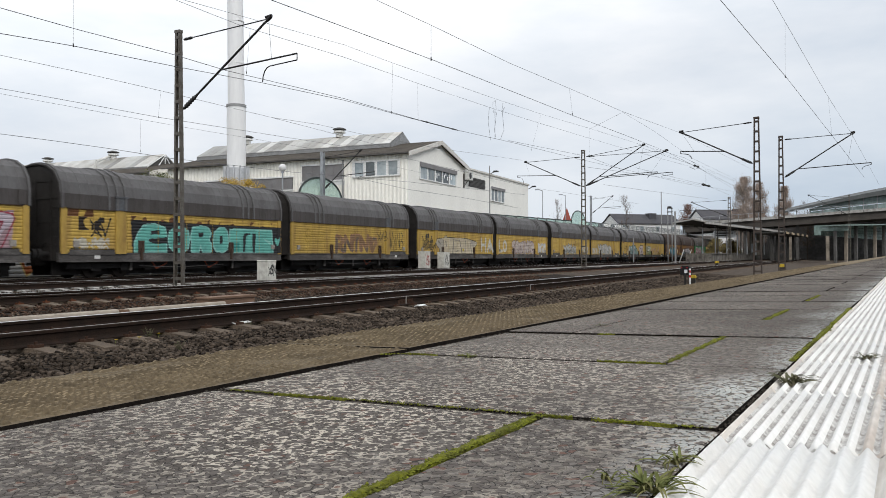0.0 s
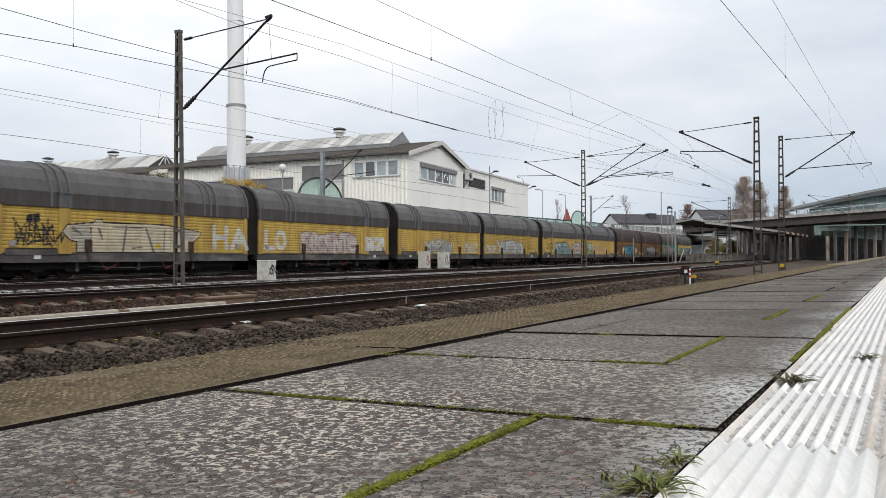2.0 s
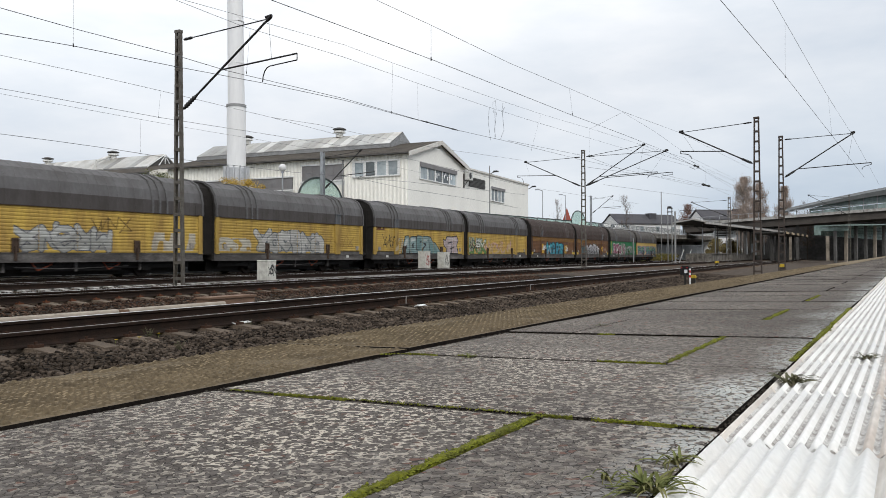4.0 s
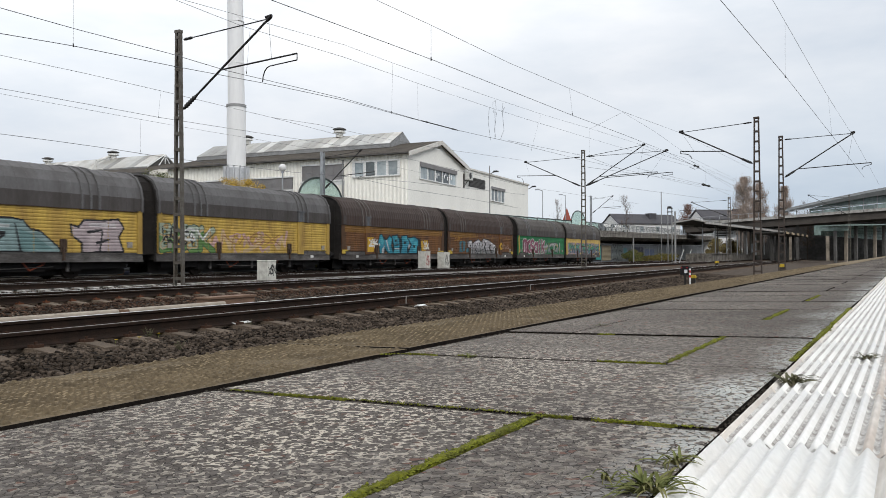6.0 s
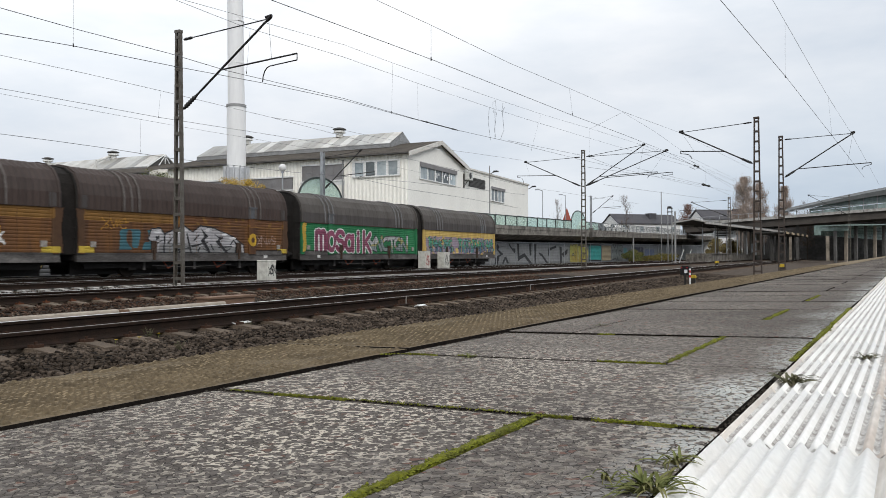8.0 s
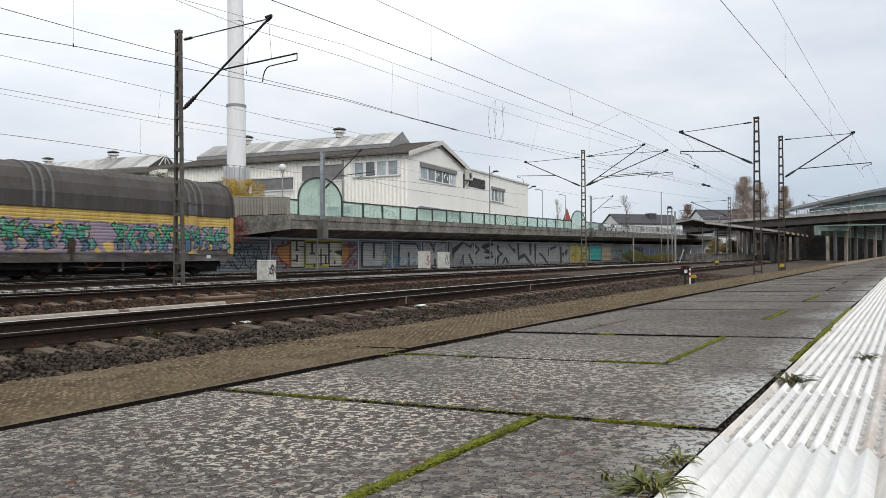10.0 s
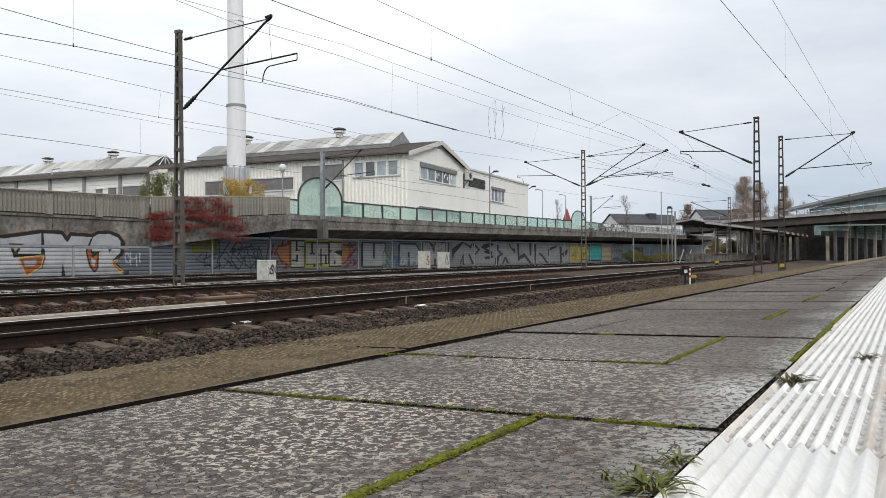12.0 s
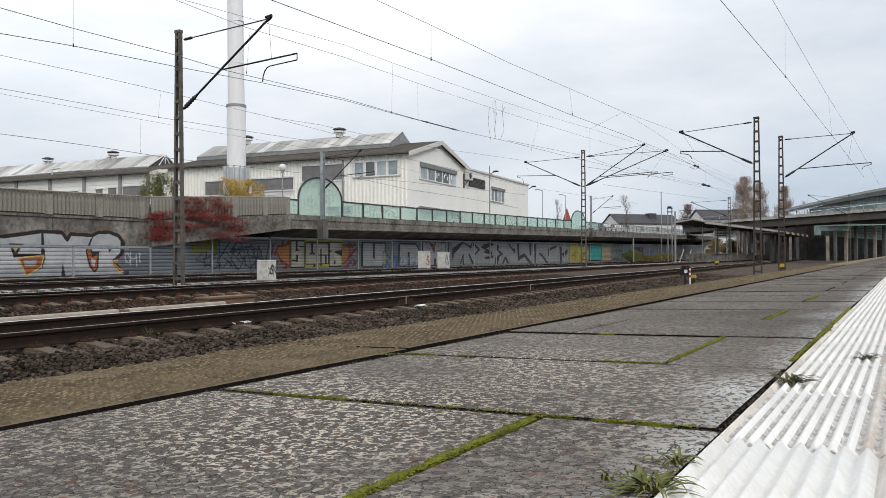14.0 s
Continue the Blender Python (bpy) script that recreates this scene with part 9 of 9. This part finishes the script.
COBE = [(T1, BLACK, 0.05, [(0, 0.3), (0.1, 2.3), (0.4, 6.4), (0.5, 8.7), (1.1, 8.9), (1.2, 7.2), (1.4, 8.5), (2.3, 8.7), (2.7, 9.4), (3.1, 9.0), (4.2, 9.2), (4.8, 8.6), (5.1, 6.4), (5.6, 5.7), (6.2, 2.8), (6.7, 0.1)]),
        (T3, None, 0, [(0.2, 1.5), (0.5, 5.6), (0.65, 7.6), (1.0, 7.6), (0.8, 3)]), (T3, None, 0, [(1.4, 7.6), (2.2, 8), (2.2, 6.6), (1.45, 6.0)]), (T2, None, 0, [(2.4, 8.0), (3.1, 8.4), (3.1, 1.0), (2.5, 1.0)]), (T2, None, 0, [(4.6, 6.5), (5.2, 5.0), (6.3, 0.6), (4.7, 0.5)]),
        (BLACK, None, 0, [(0.5, 2.9), (0.8, 4.7), (0.8, 2.2)]), (BLACK, None, 0, [(1.6, 4.8), (1.9, 5.8), (1.9, 3.0), (1.7, 2.8)]), (BLACK, None, 0, [(1.2, 7.2), (1.27, 7.2), (1.3, 0.1), (1.22, 0.1)]),
        (BLACK, None, 0, [(2.32, 8.7), (2.42, 8.7), (2.4, 2.5), (2.7, 1.8), (2.7, 1.4), (2.3, 1.8)]), (BLACK, None, 0, [(2.9, 6.4), (3.2, 6.8), (3.2, 6.0), (2.9, 5.5)]), (BLACK, None, 0, [(3.4, 0.1), (3.2, 2.5), (3.8, 4.4), (3.3, 6.1), (4.0, 5.5), (4.0, 4.4), (3.5, 2.2)]),
        (BLACK, None, 0, [(4.4, 7.8), (4.47, 7.8), (4.75, 0.1), (4.65, 0.1)]), (T3, None, 0, [(3.6, 7.4), (4.2, 7.6), (4.2, 6.6), (3.6, 6.6)]),
        ((0.42, 0.35, 0.36), BLACK, 0.06, [(7.1, 7.9), (7.5, 7.2), (7.8, 9.4), (8.8, 9.4), (9.7, 10), (10, 7.6), (9.7, 4.7), (10, 0.2), (7.7, 0.1), (7.7, 2.9), (7.2, 4.8)]), ((0.5, 0.46, 0.47), None, 0, [(8.0, 8.6), (9.5, 8.9), (9.6, 7.6), (8.1, 7.6)]),
        (BLACK, None, 0, [(7.9, 6.3), (8.8, 7.0), (8.8, 6.4), (8.0, 5.5)]), (BLACK, None, 0, [(8.4, 3.1), (9.2, 4.2), (9.2, 3.6), (8.5, 2.3)]), (BLACK, None, 0, [(8.75, 6.4), (8.85, 6.4), (8.7, 0.2), (8.6, 0.2)])]
Q1, Q2, Q3, Q4 = (0.03, 0.22, 0.3), (0.06, 0.32, 0.38), (0.45, 0.46, 0.47), (0.006, 0.022, 0.03)
MEBA = [(Q1, Q4, 0.055, [(0.2, 3.8), (0, 5.8), (0.3, 9.6), (0.8, 10), (1.2, 7.3), (1.9, 7.4), (2.5, 9.6), (3.1, 7.6), (2.8, 4.7), (3.2, 0.2), (2.3, 0), (1.5, 2.6), (1.0, 0), (0.3, 0)]), (Q2, None, 0, [(0.4, 5.8), (0.6, 8.8), (0.9, 8.6), (1.2, 6.2), (1.0, 4.6)]), (Q2, None, 0, [(2.1, 6.2), (2.6, 8.6), (2.9, 7.2), (2.5, 3.6)]),
        (Q1, Q4, 0.055, [(3.0, 9.3), (4.2, 10), (4.6, 7.8), (4.7, 5.2), (4.8, 0.2), (3.2, 0), (3.5, 2.7), (3.3, 6.2)]), (Q2, None, 0, [(3.6, 9.0), (4.1, 9.3), (4.4, 7.6), (3.8, 7.6)]), (Q2, None, 0, [(3.6, 1.8), (4.6, 1.8), (4.6, 0.5), (3.5, 0.5)]),
        (Q1, Q4, 0.055, [(5.2, 9.4), (6.4, 10), (7.3, 6.6), (6.5, 2.8), (6.6, 0.1), (5.0, 0.1), (5.4, 4.2)]), (Q2, None, 0, [(5.6, 9.0), (6.3, 9.3), (6.9, 7.0), (6.0, 7.4)]),
        (Q1, Q4, 0.055, [(6.6, 8.6), (8.5, 9.3), (9.3, 7.6), (9.2, 4.5), (9.8, 3.0), (10, 0.3), (6.8, 0.2), (7.6, 5.1)]), (Q2, None, 0, [(7.0, 8.2), (8.3, 8.6), (8.0, 7.0), (7.4, 6.6)]), (Q2, None, 0, [(8.4, 7.0), (9.0, 6.6), (8.6, 1.4), (8.0, 1.6)]),
        (Q3, None, 0, [(0.8, 2.3), (1.4, 4.3), (1.2, 0.4), (0.7, 0.2)]), (Q3, None, 0, [(1.65, 7.0), (1.9, 7.1), (2.45, 1.2), (2.25, 1.2)]), (Q3, None, 0, [(3.5, 3.0), (4.7, 2.7), (4.7, 2.2), (3.5, 2.2)]), (Q3, None, 0, [(6.9, 5.4), (7.4, 4.7), (6.8, 2.8)]), (Q4, None, 0, [(3.6, 7.2), (4.1, 7.6), (4.1, 6.6), (3.7, 6.2)]),
        (Q4, None, 0, [(5.7, 6.6), (6.4, 6.7), (6.2, 5.4), (5.7, 5.3)]), (Q4, None, 0, [(3.5, 4.8), (4.6, 5.0), (4.6, 4.4), (3.6, 4.2)]), (Q4, None, 0, [(8.0, 4.8), (8.6, 4.6), (8.4, 3.2), (8.1, 3.2)]), (Q3, None, 0, [(0.1, 5.5), (0.35, 5.2), (0.4, 4.0), (0.2, 4.0)]), (Q3, None, 0, [(9.3, 2.6), (9.7, 2.6), (9.7, 1.4), (9.3, 1.4)])]
A1, A2, A3 = (0.37, 0.36, 0.37), (0.21, 0.21, 0.21), (0.62, 0.61, 0.62)
ARCH = [(A1, BLACK, 0.05, [(0, 4.8), (0.3, 8.1), (1.1, 8.6), (1.5, 6.5), (2.1, 7.6), (3.4, 9.6), (4.3, 7.5), (5.1, 10), (6.4, 9.4), (8.6, 6.4), (9.9, 3.2), (10, 0.1), (0.7, 0), (0.5, 2.7)]), (A2, None, 0, [(1.0, 3.0), (3.0, 3.6), (5.0, 2.4), (7.0, 3.0), (9.6, 1.8), (9.8, 0.3), (0.9, 0.3)]),
        (BLACK, None, 0, [(1.45, 6.3), (1.6, 6.5), (1.5, 0.1), (1.35, 0.1)]), (BLACK, None, 0, [(2.2, 6.9), (2.8, 4.3), (2.5, 2.8), (3.2, 0.1), (2.9, 0.1), (2.2, 2.8), (2.5, 4.3)]), (BLACK, None, 0, [(3.6, 7.1), (3.75, 7.1), (4.2, 0.1), (4.0, 0.1)]),
        (BLACK, None, 0, [(5.1, 9.2), (5.9, 6.2), (5.5, 4.9), (6.2, 0.1), (5.9, 0.1), (5.1, 4.5), (5.5, 6.2)]), (BLACK, None, 0, [(6.6, 7.0), (7.6, 5.5), (7.1, 4.7), (8.1, 0.1), (7.8, 0.1), (6.7, 4.2), (7.1, 5.4)]), (BLACK, None, 0, [(8.6, 5.6), (9.3, 3.2), (9.1, 0.1), (8.9, 0.1), (9.0, 3.2)]),
        (BLACK, None, 0, [(4.1, 2.7), (5.9, 4.2), (5.9, 3.7), (4.2, 2.0)]), (BLACK, None, 0, [(0.7, 5.6), (1.0, 6.0), (1.0, 4.8), (0.7, 4.3)]), (BLACK, None, 0, [(2.9, 1.4), (3.9, 2.0), (3.9, 1.6), (2.9, 1.0)]), (BLACK, None, 0, [(7.0, 2.2), (8.6, 2.8), (8.6, 2.4), (7.0, 1.8)]),
        *[(BLACK, None, 0, [(x, y), (x + d, y + h), (x + d + 0.14, y + h), (x + 0.16, y - 0.2)]) for x, y, d, h in ((0.6, 3.0, 0.6, 1.4), (1.7, 3.4, 0.5, 2.0), (2.3, 0.6, 0.5, 1.6), (3.2, 5.0, -0.3, 2.2), (4.3, 4.6, 0.6, 2.2), (4.7, 0.6, 0.3, 1.5), (5.2, 2.0, 0.5, -1.4), (6.4, 1.0, -0.3, 2.4), (6.9, 5.2, 0.6, 1.0), (7.7, 0.6, 0.7, 1.3), (8.3, 3.2, 0.4, 1.9), (9.3, 0.8, 0.3, 1.8))],
        *[(A3, None, 0, [(x, y), (x + 0.5, y + 0.7), (x + 0.9, y + 0.1), (x + 0.4, y - 0.6)]) for x, y in ((0.4, 7.2), (2.5, 7.6), (3.0, 8.2), (5.4, 8.4), (7.2, 7.0), (8.2, 5.6))]]


def wild(seed, n):
    """Interlocked angular letters: green above, blue below, with black outlines and pale edges."""
    r, u = random.Random(seed), 10 / n
    green, teal, blue, pale = (0.08, 0.34, 0.2), (0.1, 0.3, 0.28), (0.09, 0.17, 0.24), (0.36, 0.4, 0.38)
    out = []
    for i in range(n):
        for k in range(4):
            x, w, lean = u * (i + 0.1 + 0.22 * k), u * r.uniform(0.1, 0.17), u * r.uniform(-0.35, 0.35)
            lo, hi = (r.uniform(0.2, 1.5), r.uniform(4.0, 6.0)) if k % 2 else (r.uniform(2.8, 4.6), r.uniform(8.2, 10))
            mid = (lo + hi) / 2 + r.uniform(-1, 1)
            out.append((r.choice((teal, blue, blue) if k % 2 else (green, green, teal, pale)), BLACK, 0.035, [(x, lo), (x + 2 * w, lo + 0.4), (x + 2 * w + lean, mid), (x + 1.6 * w - lean * 0.4, hi), (x - 0.3 * w - lean * 0.4, hi - 0.7), (x + lean * 0.8, mid)]))
        x, y = u * (i + r.uniform(0.1, 0.4)), r.uniform(4.5, 7.5)
        out.append((r.choice((green, teal)), BLACK, 0.03, [(x, y), (x + 0.7 * u, y + r.uniform(-1.2, 1.2)), (x + 0.75 * u, y + 1.1), (x, y + 1.5)]))
        out.append((BLACK, None, 0, [(x + 0.2 * u, 3.4), (x + 0.5 * u, 4.2), (x + 0.6 * u, 2.9)]))
        out.append((pale, None, 0, [(x - 0.1 * u, 8.0), (x + 0.12 * u, 9.3), (x + 0.04 * u, 7.6)]))
    return out


def rusty(*spots):
    """Patches of rust: each a stretch along the side and a band of height."""
    return [dict(s=(a, b), z=(c, d), bg=(0.13, 0.055, 0.022), patchy=p) for a, b, c, d, p in spots]


UNITS = [
    # from the rear of the train to its front: body look, pieces of paint, label of the paint
    (PAL, [dict(s=(0.6, 13.3), z=(1.1, 2.35), bg=(0.3, 0.24, 0.3), patchy=-0.25),
           dict(s=(0.9, 5.1), z=(1.1, 2.4), shapes=wild(5, 5)), dict(s=(6.1, 13.3), z=(1.1, 2.45), shapes=wild(8, 8))],
     "green and blue graffiti letters over lilac"),
    (GRN, [dict(s=(0.25, 0.5), z=(1.2, 2.8), bg=(0.5, 0.33, 0.05)),
           dict(s=(7.2, 12.3), z=(1.25, 2.2), text="xnctgn", r=0.11, o=0.05, line=BLACK, fill=[(0.2, 0.24, 0.24), (0.3, 0.27, 0.12), SILVER], jitter=0.1, overlap=0.2),
           dict(s=(1.5, 7.5), z=(1.2, 2.5), text="mosaik", r=0.125, o=0.03, line=(0.2, 0.04, 0.09), halo=(0.7, 0.68, 0.67), halo_w=0.065, fill=[(0.2, 0.05, 0.09), (0.25, 0.065, 0.12)], overlap=0.16)],
     "magenta graffiti lettering with a white outline"),
    (BRN, [dict(s=(0.0, 0.36), z=(1.08, 2.88), bg=(0.085, 0.042, 0.02)), dict(s=(13.4, 13.76), z=(1.08, 2.88), bg=(0.085, 0.042, 0.02)), dict(s=(0.36, 13.4), z=(2.46, 2.87), bg=(0.2, 0.1, 0.024)), dict(s=(0.06, 0.75), z=(1.09, 1.27), bg=(0.5, 0.36, 0.05)), dict(s=(13.0, 13.7), z=(1.09, 1.27), bg=(0.5, 0.36, 0.05)),
           dict(s=(2.2, 4.0), z=(1.25, 2.05), bg=(0.045, 0.13, 0.16), patchy=-0.12),
           dict(s=(3.75, 10.2), z=(1.08, 2.4), shapes=ARCH), dict(s=(5.4, 13.4), z=(2.5, 2.87), bg=(0.13, 0.056, 0.022), patchy=-0.3),
           dict(s=(10.5, 11.2), z=(1.5, 2.1), text="o", r=0.1, o=0, fill=[(0.55, 0.33, 0.03)]),
           scrawl(1.2, 2.6, 2.1, 2.6, "xwe", (0.4, 0.2, 0.03)), scrawl(11.2, 12.8, 1.5, 2.0, "xnws", (0.3, 0.2, 0.16))],
     "silver and white graffiti letters"),
    (BRN, [dict(s=(0.0, 0.36), z=(1.08, 2.88), bg=(0.085, 0.042, 0.02)), dict(s=(13.4, 13.76), z=(1.08, 2.88), bg=(0.085, 0.042, 0.02)), dict(s=(0.36, 13.4), z=(2.46, 2.87), bg=(0.2, 0.1, 0.024)), dict(s=(0.06, 0.75), z=(1.09, 1.27), bg=(0.5, 0.36, 0.05)), dict(s=(13.0, 13.7), z=(1.09, 1.27), bg=(0.5, 0.36, 0.05)),
           dict(s=(2.9, 3.7), z=(1.2, 2.1), bg=(0.52, 0.31, 0.03)), dict(s=(10.3, 11.2), z=(1.2, 2.0), bg=(0.5, 0.3, 0.03), patchy=-0.3),
           dict(s=(4.5, 10.1), z=(1.1, 2.15), bg=Q4, patchy=-0.35), dict(s=(4.3, 10.2), z=(1.08, 2.38), shapes=MEBA),
           scrawl(3.1, 4.1, 1.5, 2.0, "x*", WHITE, 0.05), scrawl(10.6, 11.4, 1.4, 1.9, "xx", WHITE, 0.05)],
     "turquoise graffiti letters with dark outlines"),
    (YEL, [dict(s=(3.5, 9.5), z=(1.2, 2.3), text="wnsxesnw", r=0.1, o=0, fill=[(0.5, 0.36, 0.2), (0.47, 0.3, 0.28), (0.55, 0.36, 0.08)], jitter=0.12, overlap=0.4),
           dict(s=(0.2, 3.6), z=(1.2, 2.3), text="bnsk", r=0.14, o=0.05, line=(0.05, 0.08, 0.05), fill=[(0.1, 0.2, 0.06), (0.4, 0.37, 0.26), (0.36, 0.24, 0.1), (0.33, 0.38, 0.3)], jitter=0.12, overlap=0.3, swirl=7),
           scrawl(0.3, 2.3, 1.45, 2.3, "wsxn", BLACK, 0.04), scrawl(1.6, 3.4, 1.7, 2.25, "sv", (0.6, 0.6, 0.58), 0.05), scrawl(4.2, 8.8, 1.5, 2.1, "nwsx", (0.3, 0.15, 0.07), 0.025)],
     "green and faded pink graffiti on yellow"),
    (YEL, [scrawl(1.2, 3.0, 1.55, 2.35, "xwsn"),
           dict(s=(2.9, 3.9), z=(1.1, 2.1), bg=(0.36, 0.3, 0.2), patchy=0.05), *rusty((0.4, 1.4, 2.7, 2.88, -0.2)),
           dict(s=(3.75, 12.7), z=(1.08, 2.5), shapes=COBE)],
     "pale teal graffiti letters with dark outlines"),
    (YEL, [dict(s=(0.3, 2.7), z=(1.2, 1.8), bg=(0.44, 0.41, 0.34), patchy=-0.2),
           dict(s=(3.45, 9.05), z=(1.2, 2.05), bg=(0.3, 0.3, 0.29), patchy=-0.6),
           dict(s=(3.3, 9.2), z=(1.2, 2.25), text="xahbna", r=0.17, o=0.05, line=(0.08, 0.09, 0.1), fill=[(0.34, 0.335, 0.31), (0.43, 0.42, 0.4)], jitter=0.12, overlap=0.3),
           scrawl(10, 12.6, 1.4, 2.2, "nwx", (0.3, 0.18, 0.05))], "silver graffiti letters on yellow"),
    (YEL, [dict(s=(4.35, 8.15), z=(1.2, 1.90), bg=(0.3, 0.29, 0.27), patchy=-0.4),
           dict(s=(4.2, 8.3), z=(1.2, 2.1), text="xnexw", r=0.12, o=0.04, line=(0.1, 0.1, 0.11), fill=[(0.3, 0.3, 0.28), (0.42, 0.42, 0.4)], jitter=0.15, overlap=0.4),
           dict(s=(10.6, 13.2), z=(1.2, 1.95), bg=(0.44, 0.4, 0.33), patchy=-0.15), scrawl(7.5, 9.5, 2.0, 2.6, "wnx", (0.16, 0.1, 0.03))], "silver and pale graffiti on yellow"),
    (YEL, [dict(s=(0.45, 2.5), z=(1.3, 2.25), text="LO", r=0.14, o=0, fill=[(0.55, 0.52, 0.45)]),
           dict(s=(4.05, 9.45), z=(1.2, 2.10), bg=(0.4, 0.33, 0.29), patchy=-0.6),
           dict(s=(3.9, 9.6), z=(1.2, 2.3), text="seahnte", r=0.17, o=0.05, line=(0.17, 0.11, 0.11), fill=[(0.42, 0.34, 0.31), (0.5, 0.43, 0.39)], jitter=0.06, overlap=0.35),
           dict(s=(10.7, 13.1), z=(1.25, 2.1), bg=(0.55, 0.54, 0.52), patchy=-0.3)], "faded pink and white graffiti letters"),
    (YEL, [scrawl(0.8, 3.0, 1.4, 2.3, "xb*w", BLACK, 0.03),
           scrawl(0.9, 2.4, 1.35, 2.2, "wsnx", BLACK, 0.03), dict(s=(1.4, 1.8), z=(2.3, 2.5), bg=BLACK, patchy=-0.3),
           dict(s=(2.85, 10.4), z=(1.08, 2.48), shapes=CREAM_BLOCK),
           dict(s=(11.1, 13.75), z=(1.3, 2.3), text="HA", r=0.13, o=0, fill=[(0.5, 0.49, 0.44)])], "pale grey graffiti letters"),
    (YEL, [dict(s=(4.5, 9.3), z=(1.2, 2.15), text="rnmnh", r=0.12, o=0.04, line=(0.28, 0.14, 0.1), fill=[(0.13, 0.1, 0.07), (0.22, 0.13, 0.07)], jitter=0.06, overlap=0.2),
           scrawl(9.5, 10.7, 1.9, 2.6, "xwb"), scrawl(11.0, 13.0, 1.3, 2.5, "wxnb", (0.06, 0.05, 0.03), 0.025), scrawl(1.3, 3.5, 1.7, 2.5, "sne", (0.36, 0.24, 0.04))],
     "brown sprayed letters and black scrawls"),
    (YEL, [dict(s=(3.5, 13.65), z=(1.07, 2.52), shapes=EOROM), *rusty((0.4, 1.6, 2.62, 2.88, -0.1), (3.6, 13, 2.55, 2.66, 0.3)),
           dict(s=(0.9, 2.1), z=(2.05, 2.5), bg=(0.03, 0.02, 0.015), patchy=-0.1), scrawl(1.5, 2.4, 1.75, 2.5, "xv", BLACK, 0.035), dict(s=(0.7, 2.3), z=(1.3, 1.62), bg=(0.44, 0.4, 0.32), patchy=-0.05), scrawl(0.9, 2.3, 1.25, 1.7, "swnx", (0.5, 0.47, 0.4), 0.03)], "big turquoise graffiti letters on a black ground"),
    (YEL, [dict(s=(1.5, 13.0), z=(1.2, 2.6), bg=(0.36, 0.25, 0.27), patchy=-0.5),
           dict(s=(1.5, 13.0), z=(1.2, 2.5), text="exnzsbez", r=0.16, o=0.06, line=(0.25, 0.03, 0.05), fill=[(0.3, 0.2, 0.22), (0.42, 0.36, 0.4)], jitter=0.1, overlap=0.3)], "pink and red graffiti letters"),
    (YEL, [scrawl(4, 9, 1.3, 2.3, "xnwbe")], "black scrawls"),
]
WAGON_LABELS = ["two-part car transport wagon, green and pale yellow, covered in graffiti", "two-part car transport wagon, rusty orange-brown with a brown ribbed roof"] + [
    "two-part car transport wagon, faded yellow with a grey roof and graffiti"] * 5


def wagon(k):
    t = thing("car_transport_wagon", WAGON_LABELS[k], "railway wagon", "wagons of the train")
    for u in range(2):  # u 0: front half
        look_of, pieces, label = UNITS[2 * k + 1 - u]
        b = wagon_unit(t, u * (UNIT + LINK), look_of, u == 0)
        c = 2.96 if u == 0 else UNIT - 2.96
        lettering(b, pieces, SIDE, 0.034, 100 + 2 * k + u, label, proud=[(c - 0.29, c + 0.29, 1.547), (-1, 0.36, 1.532), (UNIT - 0.36, 20, 1.532)])
    bm = bmesh.new()
    prof = [(x * 0.9, z * 0.985) for x, z in ROOF]
    sweep(bm, [(1.3, 1.0)] + prof + [(-1.3, 1.0)], UNIT - 0.02, UNIT + LINK + 0.02)
    part("gangway_cover", bm, "gangway", t, "dark brown cover between the two halves")
    bm = bmesh.new()
    rod(bm, (0, -0.02, 1.0), (0, -COUPLE / 2, 0.95), 0.06, 8)
    part("coupling", bm, "under_dark", t)
    TRAIN.append((t, FRONT0 - k * WAGON))
    return t


for k in range(7):
    wagon(k)


def gone(s):
    """How far the train has run after s seconds."""
    return SPEED * s + GAIN * s * s - BRAKE * max(0.0, s - 8.0) ** 2


def motions():
    times = [i / 2 for i in range(29)]
    for t, y in TRAIN:
        walk(t, [(s, pose(TRACKS["c"], y - gone(s), 0)) for s in times])
    for w, y in WHEELS:
        walk(w, [(i / FPS, pose(0, y, WHEEL_R, math.degrees(gone(i / FPS) / WHEEL_R) % 360)) for i in range(14 * FPS + 1)])


motions()
